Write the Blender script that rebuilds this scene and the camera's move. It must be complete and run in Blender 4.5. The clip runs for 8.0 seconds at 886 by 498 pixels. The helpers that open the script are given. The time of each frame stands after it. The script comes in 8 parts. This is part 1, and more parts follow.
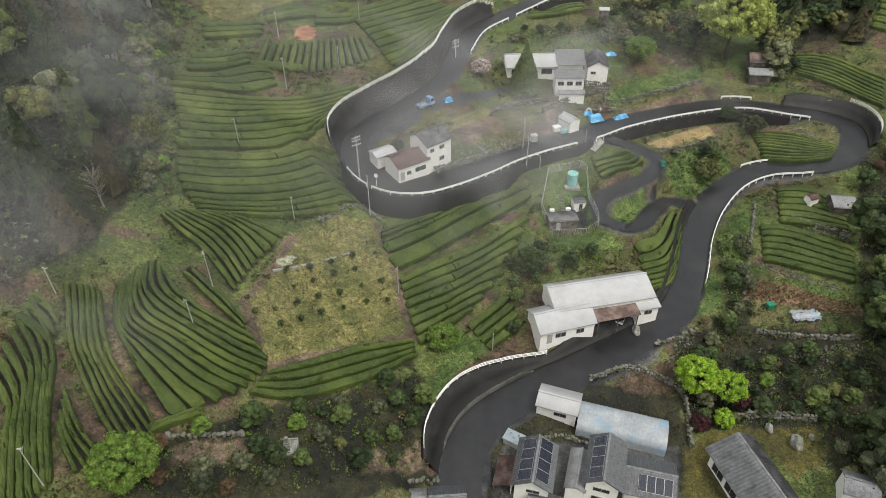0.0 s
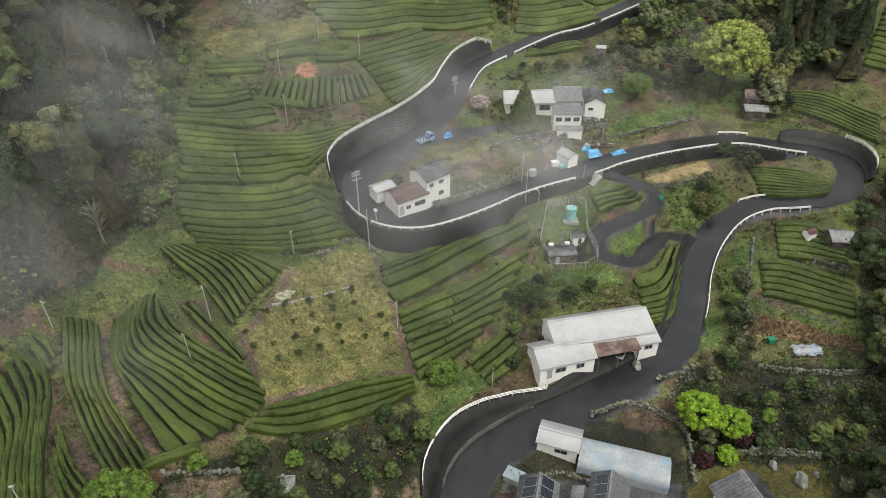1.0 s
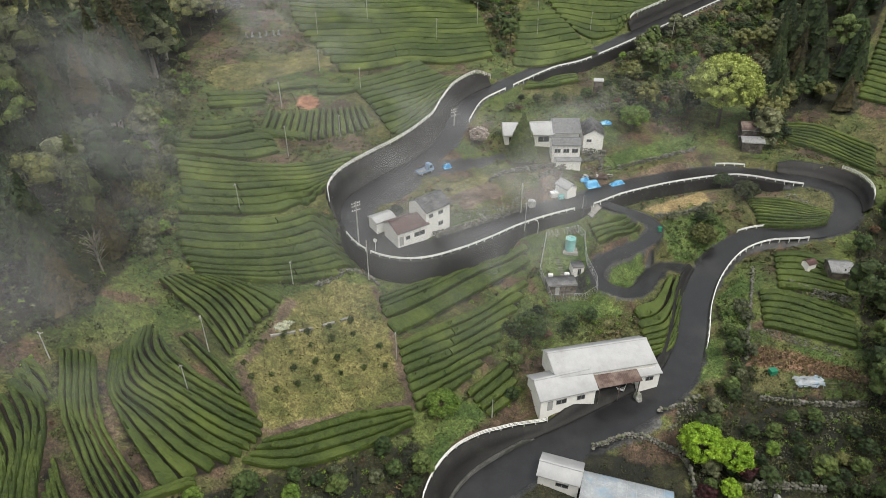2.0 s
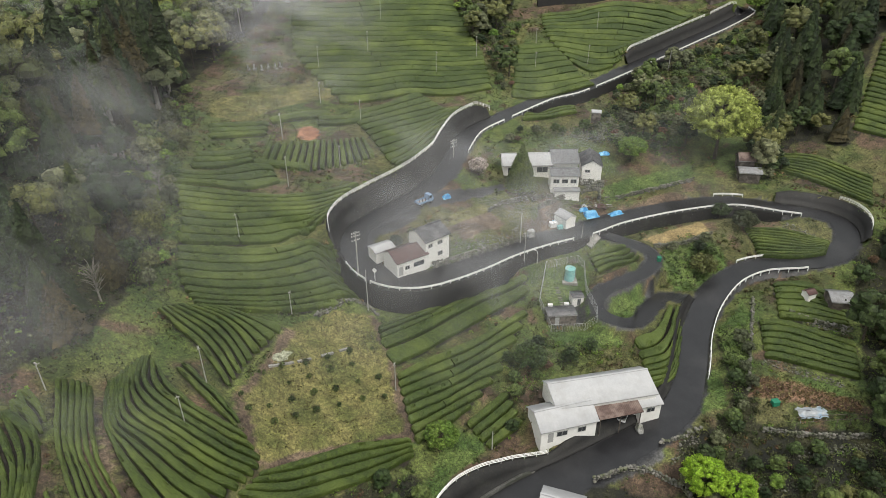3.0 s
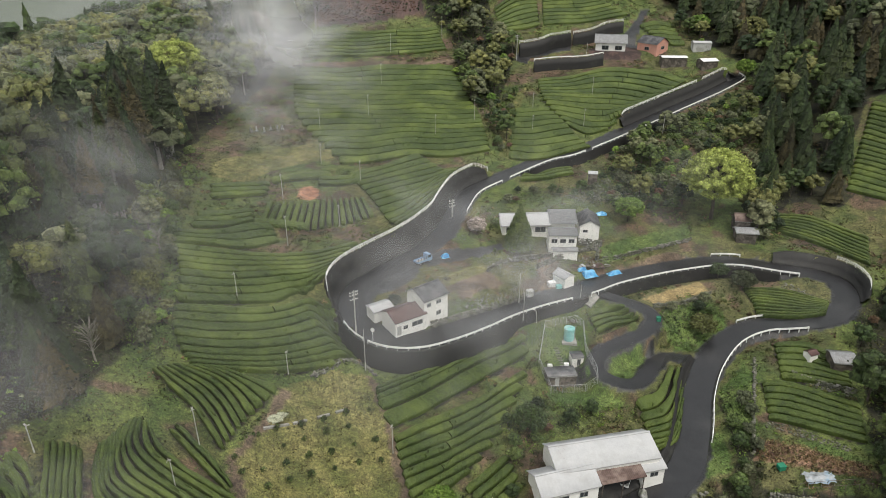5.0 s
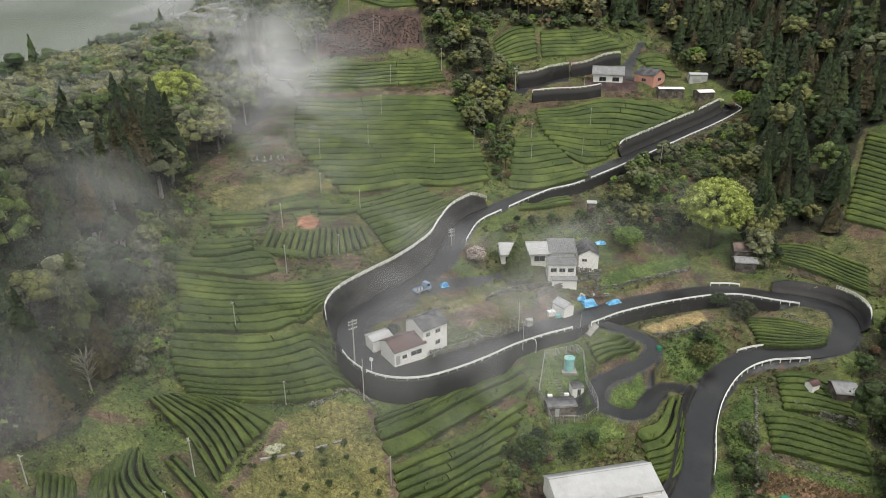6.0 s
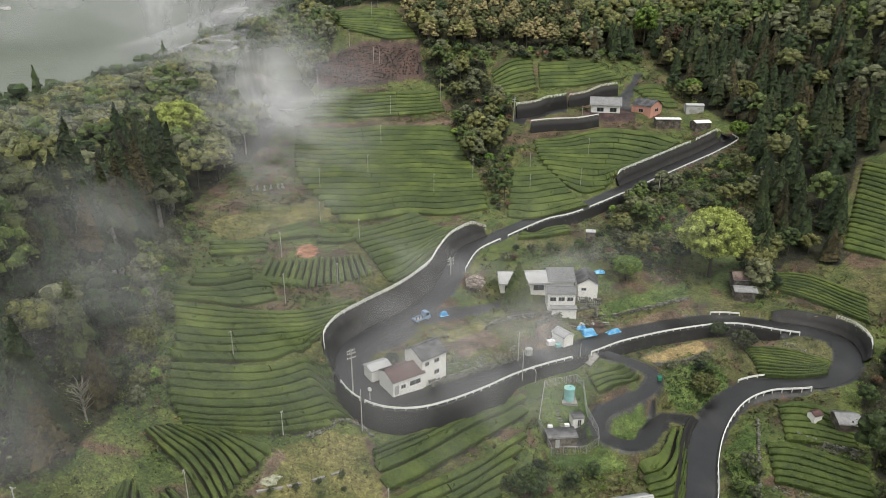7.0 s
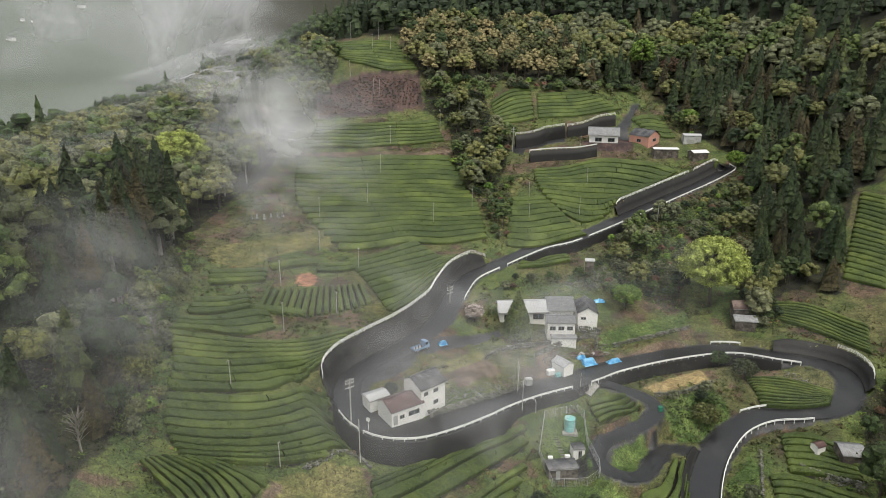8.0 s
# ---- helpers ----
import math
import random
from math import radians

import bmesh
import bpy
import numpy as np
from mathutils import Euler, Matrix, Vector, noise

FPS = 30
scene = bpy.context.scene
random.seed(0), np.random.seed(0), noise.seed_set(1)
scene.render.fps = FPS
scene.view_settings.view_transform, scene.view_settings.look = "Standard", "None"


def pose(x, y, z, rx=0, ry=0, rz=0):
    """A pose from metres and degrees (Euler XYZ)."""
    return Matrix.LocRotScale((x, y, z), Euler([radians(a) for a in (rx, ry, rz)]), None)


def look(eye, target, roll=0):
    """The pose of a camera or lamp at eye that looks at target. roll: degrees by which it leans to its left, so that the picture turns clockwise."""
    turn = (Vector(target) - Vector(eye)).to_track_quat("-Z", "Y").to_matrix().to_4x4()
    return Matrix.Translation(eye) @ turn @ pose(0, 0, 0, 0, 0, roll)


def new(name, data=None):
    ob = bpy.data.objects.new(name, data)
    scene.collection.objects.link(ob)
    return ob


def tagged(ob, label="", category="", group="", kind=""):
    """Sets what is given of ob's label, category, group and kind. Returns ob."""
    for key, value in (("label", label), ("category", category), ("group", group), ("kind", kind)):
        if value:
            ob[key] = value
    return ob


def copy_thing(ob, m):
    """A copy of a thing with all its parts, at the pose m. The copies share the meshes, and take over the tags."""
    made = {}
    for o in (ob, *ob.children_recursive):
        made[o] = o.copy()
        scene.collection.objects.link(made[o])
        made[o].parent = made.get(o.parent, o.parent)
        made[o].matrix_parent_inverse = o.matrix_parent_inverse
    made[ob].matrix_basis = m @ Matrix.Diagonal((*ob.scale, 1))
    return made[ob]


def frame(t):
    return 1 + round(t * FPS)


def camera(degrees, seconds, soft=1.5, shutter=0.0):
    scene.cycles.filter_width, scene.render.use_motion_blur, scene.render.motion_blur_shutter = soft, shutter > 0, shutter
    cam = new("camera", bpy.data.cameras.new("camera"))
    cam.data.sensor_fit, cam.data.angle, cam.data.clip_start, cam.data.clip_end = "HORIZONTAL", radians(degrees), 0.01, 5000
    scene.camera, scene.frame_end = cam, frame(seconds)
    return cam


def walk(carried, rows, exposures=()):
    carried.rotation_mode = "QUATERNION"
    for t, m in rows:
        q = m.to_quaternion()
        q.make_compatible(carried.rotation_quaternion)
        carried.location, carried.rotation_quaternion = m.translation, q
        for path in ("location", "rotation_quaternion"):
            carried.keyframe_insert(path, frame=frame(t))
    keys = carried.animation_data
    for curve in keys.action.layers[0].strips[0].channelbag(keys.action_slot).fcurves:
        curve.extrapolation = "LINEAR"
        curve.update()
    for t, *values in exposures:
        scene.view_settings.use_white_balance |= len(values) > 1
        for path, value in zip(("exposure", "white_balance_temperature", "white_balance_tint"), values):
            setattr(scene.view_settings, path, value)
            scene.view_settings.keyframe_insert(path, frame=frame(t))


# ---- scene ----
# ---- camera: hovers in one place and tilts up ----
EYE = 84.0
cam = camera(66.91, 8.0, soft=0.6)
TURNS = [
    (0.0, 0.30, -38.62, -0.28), (0.5, 0.26, -37.18, -0.23), (1.0, 0.21, -35.70, -0.20), (1.5, 0.17, -34.38, -0.15),
    (3.0, 0.08, -30.54, -0.10), (3.5, 0.03, -29.27, -0.03), (4.0, 0.00, -28.00, 0.00), (4.5, -0.03, -26.73, 0.04),
    (6.0, -0.12, -23.00, 0.17), (6.5, -0.16, -21.77, 0.22), (7.0, -0.19, -20.53, 0.23), (7.5, -0.22, -19.27, 0.28),
    (8.0, -0.24, -18.07, 0.31),
]
walk(cam, [(t, pose(0, 0, EYE, 0, 0, yaw) @ pose(0, 0, 0, 90 + pitch) @ pose(0, 0, 0, 0, 0, roll)) for t, yaw, pitch, roll in TURNS])


# ---- light: overcast morning after rain ----
world = bpy.data.worlds.new("overcast_sky")
scene.world = world
world.use_nodes = True
wn = world.node_tree
sky = wn.nodes.new("ShaderNodeTexSky")
sky.sky_type = "NISHITA"
sky.sun_disc = False
sky.sun_elevation, sky.sun_rotation = radians(52), radians(-150)
sky.dust_density, sky.air_density = 4.0, 1.2
soften = wn.nodes.new("ShaderNodeMix")
soften.data_type = "RGBA"
soften.inputs[0].default_value = 0.8
soften.inputs[7].default_value = (5.85, 6.0, 5.85, 1)
wn.links.new(sky.outputs[0], soften.inputs[6])
wn.links.new(soften.outputs[2], wn.nodes["Background"].inputs[0])
wn.nodes["Background"].inputs[1].default_value = 0.105
sun = new("sun", bpy.data.lights.new("sun", "SUN"))
sun.data.energy, sun.data.angle, sun.data.color = 1.5, radians(20), (1.0, 0.94, 0.84)
sun.matrix_world = look((0, 0, 0), (-0.45, 0.5, -1.2))
scene.view_settings.exposure = 0.76


# ---- materials ----
def material(name, low, high, scale=2.0, detail=8.0, rough=(0.6, 0.9), bump=0.3, fine=30.0, metal=0.0, spec=0.4, patch=None, patch_scale=0.15, patch_at=(0.45, 0.6), vary=0.0, island=0.0, bump_distance=0.05, grain=0.62, tint=False):
    """Two scales of noise between two colours, a patchy third colour, grain relief."""
    m = bpy.data.materials.new(name)
    m.use_nodes = True
    nt = m.node_tree
    n, l = nt.nodes, nt.links
    b = n["Principled BSDF"]
    geo = n.new("ShaderNodeNewGeometry")
    pos = geo.outputs["Position"]

    def noise_tex(s, d=6.0, r=0.6):
        t = n.new("ShaderNodeTexNoise")
        t.inputs["Scale"].default_value, t.inputs["Detail"].default_value, t.inputs["Roughness"].default_value = s, d, r
        l.new(pos, t.inputs["Vector"])
        return t

    def mix(fac, a, c, kind="MIX"):
        x = n.new("ShaderNodeMix")
        x.data_type, x.blend_type = "RGBA", kind
        for socket, v in ((x.inputs[0], fac), (x.inputs[6], a), (x.inputs[7], c)):
            if isinstance(v, (int, float)):
                socket.default_value = v
            elif isinstance(v, tuple):
                socket.default_value = (*v, 1)
            else:
                l.new(v, socket)
        return x.outputs[2]

    def ramp(v, a, c):
        r = n.new("ShaderNodeMapRange")
        r.inputs[1].default_value, r.inputs[2].default_value = a, c
        l.new(v, r.inputs[0])
        return r.outputs[0]

    t1, t2 = noise_tex(scale, detail), noise_tex(fine, 4.0, 0.7)
    col = mix(ramp(t1.outputs[0], 0.3, 0.7), low, high)
    col = mix(ramp(t2.outputs[0], 0.4, 0.6), col, mix(1.0, col, (grain, grain, grain), "MULTIPLY"))
    if patch:
        t3 = noise_tex(patch_scale, 7.0, 0.62)
        col = mix(ramp(t3.outputs[0], *patch_at), col, patch)
    if vary:
        info = n.new("ShaderNodeObjectInfo")
        hsv = n.new("ShaderNodeHueSaturation")
        l.new(col, hsv.inputs["Color"])
        r = n.new("ShaderNodeMapRange")
        r.inputs[3].default_value, r.inputs[4].default_value = 1 - vary, 1 + vary
        l.new(info.outputs["Random"], r.inputs[0])
        l.new(r.outputs[0], hsv.inputs["Value"])
        r2 = n.new("ShaderNodeMapRange")
        r2.inputs[3].default_value, r2.inputs[4].default_value = 0.5 + vary * 0.045, 0.5 - vary * 0.045
        l.new(info.outputs["Random"], r2.inputs[0])
        l.new(r2.outputs[0], hsv.inputs["Hue"])
        col = hsv.outputs[0]
    if island:
        hsv = n.new("ShaderNodeHueSaturation")
        l.new(col, hsv.inputs["Color"])
        r = n.new("ShaderNodeMapRange")
        r.inputs[3].default_value, r.inputs[4].default_value = 1 - island, 1 + island
        l.new(geo.outputs["Random Per Island"], r.inputs[0])
        l.new(r.outputs[0], hsv.inputs["Value"])
        col = hsv.outputs[0]
    if tint:
        att = n.new("ShaderNodeAttribute")
        att.attribute_name = "tree_tint"
        hsv = n.new("ShaderNodeHueSaturation")
        l.new(col, hsv.inputs["Color"])
        for socket, a, c in (("Value", 0.55, 1.45), ("Hue", 0.52, 0.48)):
            r = n.new("ShaderNodeMapRange")
            r.inputs[1].default_value, r.inputs[2].default_value = -1, 1
            r.inputs[3].default_value, r.inputs[4].default_value = a, c
            l.new(att.outputs["Fac"], r.inputs[0])
            l.new(r.outputs[0], hsv.inputs[socket])
        col = hsv.outputs[0]
    l.new(col, b.inputs["Base Color"])
    rr = n.new("ShaderNodeMapRange")
    rr.inputs[3].default_value, rr.inputs[4].default_value = rough
    l.new(t1.outputs[0], rr.inputs[0])
    l.new(rr.outputs[0], b.inputs["Roughness"])
    b.inputs["Metallic"].default_value = metal
    b.inputs["Specular IOR Level"].default_value = spec
    if bump:
        bp = n.new("ShaderNodeBump")
        bp.inputs["Strength"].default_value, bp.inputs["Distance"].default_value = bump, bump_distance
        l.new(t2.outputs[0], bp.inputs["Height"])
        l.new(bp.outputs[0], b.inputs["Normal"])
    return m


ASPHALT = material("wet_asphalt", (0.014, 0.014, 0.016), (0.026, 0.026, 0.029), 0.5, fine=14, rough=(0.22, 0.5), spec=0.5, patch=(0.036, 0.035, 0.036), patch_scale=0.12, patch_at=(0.5, 0.75), bump=0.25)
CONCRETE = material("pale_concrete", (0.28, 0.27, 0.25), (0.42, 0.41, 0.38), 0.8, fine=9, rough=(0.6, 0.9), patch=(0.16, 0.16, 0.14), patch_scale=0.5)
WALL_DARK = material("dark_wet_concrete", (0.007, 0.007, 0.007), (0.018, 0.017, 0.016), 0.45, fine=3.5, rough=(0.45, 0.85), patch=(0.03, 0.031, 0.026), patch_scale=0.3, patch_at=(0.55, 0.78), bump=0.5, bump_distance=0.1)
WHITE_RAIL = material("white_painted_steel", (0.72, 0.72, 0.7), (0.85, 0.85, 0.84), 1.5, fine=20, rough=(0.35, 0.5), bump=0.05, grain=0.92)
TEA = material("tea_leaves", (0.031, 0.056, 0.007), (0.08, 0.117, 0.017), 0.9, fine=3.6, grain=0.42, rough=(0.5, 0.75), patch=(0.096, 0.13, 0.025), patch_scale=0.11, patch_at=(0.45, 0.7), bump=1.0, bump_distance=0.2, vary=0.16)
WHITE_WALL = material("white_plaster", (0.74, 0.73, 0.70), (0.84, 0.83, 0.80), 1.2, fine=12, rough=(0.6, 0.85), patch=(0.6, 0.59, 0.55), patch_scale=0.6, patch_at=(0.55, 0.8), bump=0.1, grain=0.95)
GREY_WALL = material("pale_grey_sheet_wall", (0.36, 0.37, 0.36), (0.5, 0.51, 0.5), 1.2, fine=9, patch=(0.28, 0.28, 0.26), patch_scale=0.6, bump=0.1, grain=0.92)
PINK_WALL = material("salmon_plaster", (0.55, 0.27, 0.21), (0.62, 0.33, 0.26), 1.0, fine=12, patch=(0.45, 0.25, 0.2), patch_scale=0.5, bump=0.1, grain=0.92)
BOARD_WALL = material("dark_board_wall", (0.05, 0.042, 0.036), (0.1, 0.085, 0.072), 1.5, fine=14, patch=(0.16, 0.14, 0.12), patch_scale=0.7)
METAL_ROOF = material("pale_metal_roof", (0.36, 0.365, 0.38), (0.44, 0.445, 0.455), 0.5, fine=5, rough=(0.45, 0.65), metal=0.0, patch=(0.32, 0.32, 0.32), patch_scale=0.35, patch_at=(0.5, 0.75), bump=0.08, grain=0.94)
GREY_ROOF = material("grey_metal_roof", (0.2, 0.205, 0.215), (0.31, 0.315, 0.325), 0.8, fine=6, rough=(0.4, 0.6), metal=0.0, patch=(0.15, 0.15, 0.148), patch_scale=0.7, patch_at=(0.5, 0.7), bump=0.1)
TILE_ROOF = material("grey_clay_tiles", (0.12, 0.125, 0.135), (0.25, 0.26, 0.275), 2.6, fine=7, rough=(0.28, 0.6), spec=0.5, patch=(0.075, 0.077, 0.08), patch_scale=1.6, patch_at=(0.52, 0.72), bump=0.4)
DARK_ROOF = material("dark_slate_roof", (0.035, 0.036, 0.042), (0.07, 0.07, 0.078), 1.5, fine=8, rough=(0.3, 0.55), patch=(0.11, 0.11, 0.115), patch_scale=0.5, bump=0.25)
BROWN_ROOF = material("rusty_brown_roof", (0.085, 0.05, 0.042), (0.13, 0.082, 0.07), 0.9, fine=8, rough=(0.5, 0.8), patch=(0.19, 0.14, 0.12), patch_scale=0.5, bump=0.25)
MAROON_ROOF = material("dark_maroon_roof", (0.075, 0.036, 0.034), (0.115, 0.058, 0.054), 0.8, fine=6, rough=(0.4, 0.7), patch=(0.16, 0.11, 0.105), patch_scale=0.5, patch_at=(0.55, 0.75), bump=0.2)
FRAME = material("window_frame", (0.30, 0.30, 0.29), (0.4, 0.4, 0.39), 3, rough=(0.4, 0.6), bump=0.0, grain=0.92)
PV = material("solar_cells", (0.012, 0.015, 0.026), (0.02, 0.024, 0.04), 3.0, fine=30, rough=(0.12, 0.25), spec=0.6, bump=0.0, grain=0.92)
GALV = material("galvanised_steel", (0.35, 0.36, 0.36), (0.5, 0.5, 0.5), 4, rough=(0.4, 0.6), metal=0.5, bump=0.05, grain=0.92)
POLE = material("weathered_pole", (0.30, 0.30, 0.28), (0.46, 0.45, 0.42), 2, rough=(0.6, 0.8), bump=0.1, grain=0.92)
BARK = material("bark", (0.05, 0.04, 0.03), (0.13, 0.11, 0.09), 3, fine=14, rough=(0.8, 0.95), bump=0.6)
PALE_BARK = material("pale_bark", (0.22, 0.2, 0.17), (0.36, 0.34, 0.3), 3, fine=14, rough=(0.8, 0.95), bump=0.5)
TARP = material("blue_tarpaulin", (0.02, 0.20, 0.50), (0.06, 0.36, 0.68), 1.2, fine=5, rough=(0.3, 0.5), patch=(0.2, 0.5, 0.72), patch_scale=0.7, bump=0.5)
STONE = material("grey_stone", (0.13, 0.125, 0.11), (0.26, 0.25, 0.225), 1.6, fine=8, rough=(0.7, 0.95), patch=(0.09, 0.1, 0.06), patch_scale=0.8, bump=0.5, vary=0.35)


def glass_material():
    m = bpy.data.materials.new("window_glass")
    m.use_nodes = True
    b = m.node_tree.nodes["Principled BSDF"]
    b.inputs["Base Color"].default_value = (0.03, 0.035, 0.04, 1)
    b.inputs["Roughness"].default_value = 0.08
    b.inputs["Specular IOR Level"].default_value = 0.6
    return m


GLASS = glass_material()


def film_material():
    """Milky, rain-streaked plastic film of a greenhouse."""
    m = material("milky_plastic_film", (0.3, 0.33, 0.36), (0.5, 0.53, 0.56), 0.35, fine=2.2, rough=(0.15, 0.35), patch=(0.25, 0.4, 0.55), patch_scale=0.3, patch_at=(0.5, 0.7), bump=0.2, grain=0.85)
    nt = m.node_tree
    b = nt.nodes["Principled BSDF"]
    b.inputs["Alpha"].default_value = 0.8
    return m


FILM = film_material()


def leaf_material(name, low, high, vary=0.42, island=0.5):
    m = material(name, low, high, 0.5, fine=2.6, rough=(0.55, 0.8), bump=0.9, bump_distance=0.4, vary=vary, island=island, tint=True, grain=0.58)
    b = m.node_tree.nodes["Principled BSDF"]
    b.inputs["Subsurface Weight"].default_value = 0.0
    return m


CEDAR = leaf_material("cedar_needles", (0.012, 0.027, 0.008), (0.04, 0.067, 0.02))
CEDAR_BROWN = leaf_material("cedar_brown_tips", (0.03, 0.03, 0.011), (0.07, 0.06, 0.022))
CEDAR_OLIVE = leaf_material("olive_cedar_needles", (0.019, 0.033, 0.009), (0.057, 0.078, 0.023))
LEAF_OLIVE = leaf_material("olive_leaves", (0.07, 0.085, 0.024), (0.145, 0.155, 0.052))
LEAF_DARK = leaf_material("evergreen_leaves", (0.014, 0.032, 0.008), (0.05, 0.08, 0.022))
LEAF_MID = leaf_material("mid_green_leaves", (0.045, 0.08, 0.018), (0.1, 0.14, 0.037))
LEAF_GREY = leaf_material("grey_green_leaves", (0.065, 0.082, 0.038), (0.135, 0.148, 0.078))
LEAF_LIME = leaf_material("lime_leaves", (0.19, 0.36, 0.018), (0.36, 0.54, 0.045), vary=0.08)
LEAF_YELLOW = leaf_material("yellow_green_leaves", (0.24, 0.3, 0.05), (0.44, 0.5, 0.13), vary=0.08)
LEAF_RED = leaf_material("dark_red_leaves", (0.03, 0.008, 0.009), (0.065, 0.014, 0.018), vary=0.08)
LEAF_BROWN = leaf_material("brown_bamboo_leaves", (0.13, 0.095, 0.04), (0.24, 0.18, 0.08))
LEAF_BLOSSOM = leaf_material("pale_blossom", (0.36, 0.3, 0.26), (0.55, 0.48, 0.44), vary=0.08)
FAR_LEAF = leaf_material("far_wood_leaves", (0.016, 0.034, 0.013), (0.055, 0.08, 0.032), vary=0.0, island=0.45)
DRY_LEAF = leaf_material("dry_grass_blades", (0.085, 0.085, 0.03), (0.155, 0.138, 0.052), vary=0.0, island=0.3)

WEED_LEAF = leaf_material("weed_leaves", (0.035, 0.05, 0.014), (0.085, 0.085, 0.03), vary=0.0, island=0.4)
GRASS_LEAF = leaf_material("grass_blades", (0.045, 0.075, 0.016), (0.095, 0.125, 0.034), vary=0.0, island=0.4)
TEAL = material("pale_turquoise_paint", (0.16, 0.42, 0.42), (0.24, 0.52, 0.51), 1.5, fine=8, rough=(0.3, 0.5), patch=(0.3, 0.5, 0.48), patch_scale=0.8, bump=0.05, grain=0.92)
BLUE_PAINT = material("blue_truck_paint", (0.17, 0.27, 0.42), (0.22, 0.33, 0.48), 2, fine=12, rough=(0.25, 0.4), bump=0.02, grain=0.92)
WHITE_PAINT = material("white_car_paint", (0.7, 0.7, 0.7), (0.78, 0.78, 0.78), 2, fine=12, rough=(0.2, 0.35), bump=0.02, grain=0.92)
RUBBER = material("black_rubber", (0.012, 0.012, 0.012), (0.025, 0.025, 0.025), 3, rough=(0.6, 0.9), bump=0.05)
GREEN_NET = material("green_netting", (0.01, 0.16, 0.09), (0.03, 0.26, 0.15), 3, fine=20, bump=0.3)
STRAW = material("pale_straw", (0.4, 0.42, 0.3), (0.55, 0.56, 0.42), 3, bump=0.0, island=0.3)
PALE_STONE = material("pale_grey_stone", (0.25, 0.25, 0.24), (0.42, 0.42, 0.4), 1.6, fine=9, patch=(0.16, 0.17, 0.13), patch_scale=0.9, bump=0.4)
LEAF_FRESH = leaf_material("fresh_green_leaves", (0.1, 0.19, 0.022), (0.2, 0.29, 0.05), vary=0.08)
KERB = material("weathered_kerb_concrete", (0.07, 0.07, 0.066), (0.14, 0.138, 0.13), 0.9, fine=6, rough=(0.6, 0.9), patch=(0.04, 0.042, 0.034), patch_scale=0.5, bump=0.3)
BLUE_GREY = material("blue_grey_sheet", (0.2, 0.25, 0.28), (0.3, 0.35, 0.38), 1.2, fine=8, rough=(0.4, 0.6), bump=0.05, grain=0.9)
RUBBLE = material("tumbled_grey_stone", (0.11, 0.105, 0.092), (0.26, 0.25, 0.22), 1.6, fine=8, rough=(0.7, 0.95), patch=(0.07, 0.08, 0.045), patch_scale=0.8, bump=0.5, island=0.4)
STRIPED_ROOF = material("weathered_rolled_tiles", (0.16, 0.165, 0.175), (0.3, 0.31, 0.32), 1.5, fine=6, rough=(0.3, 0.6), patch=(0.1, 0.1, 0.105), patch_scale=0.8, patch_at=(0.5, 0.7), bump=0.3)
LEAF_BAMBOO = leaf_material("tawny_bamboo_leaves", (0.21, 0.185, 0.08), (0.36, 0.31, 0.145), vary=0.12)
LEAF_RUST = leaf_material("rusty_dead_leaves", (0.075, 0.045, 0.025), (0.14, 0.085, 0.045))
LAWN_LEAF = leaf_material("lush_grass_blades", (0.06, 0.12, 0.022), (0.11, 0.18, 0.04), vary=0.0)


# kinds of ground: two colours and a roughness
GROUND, SOIL, RED_SOIL, DRY_GRASS, TAN_FIELD, OLIVE_MOSS, LAWN = "hillside", "brown earth", "red earth", "yellowed grass", "dry paddy", "moss yard", "lush grass"
GARDEN, DARK_SOIL, GRAVEL, ROW_SHADE, WET_SHADED, VALLEY = "dug garden", "dark earth", "worn gravel", "humus in row shade", "shaded leaf litter", "valley floor"
GROUND_LOOK = {
    SOIL: ((0.07, 0.05, 0.036), (0.15, 0.11, 0.075), 0.9), RED_SOIL: ((0.22, 0.10, 0.058), (0.30, 0.15, 0.09), 0.9),
    DRY_GRASS: ((0.085, 0.095, 0.026), (0.17, 0.155, 0.055), 0.9), TAN_FIELD: ((0.20, 0.145, 0.06), (0.28, 0.21, 0.095), 0.85),
    OLIVE_MOSS: ((0.05, 0.046, 0.008), (0.105, 0.09, 0.018), 0.85), LAWN: ((0.055, 0.095, 0.022), (0.12, 0.165, 0.045), 0.9),
    GARDEN: ((0.09, 0.05, 0.034), (0.26, 0.16, 0.105), 0.9), DARK_SOIL: ((0.03, 0.018, 0.017), (0.085, 0.052, 0.046), 0.9),
    # tea row soil: near-black, the shade between hedges is put into its colour
    GRAVEL: ((0.03, 0.03, 0.031), (0.08, 0.08, 0.077), 0.6), ROW_SHADE: ((0.006, 0.006, 0.004), (0.02, 0.016, 0.01), 0.9),
    # wet leaf litter, its colour darkened to hold the shade under foliage
    WET_SHADED: ((0.008, 0.009, 0.005), (0.034, 0.034, 0.014), 0.85), VALLEY: ((0.04, 0.06, 0.04), (0.13, 0.15, 0.11), 0.9),
    ASPHALT: ((0.016, 0.016, 0.018), (0.034, 0.034, 0.036), 0.36),
}


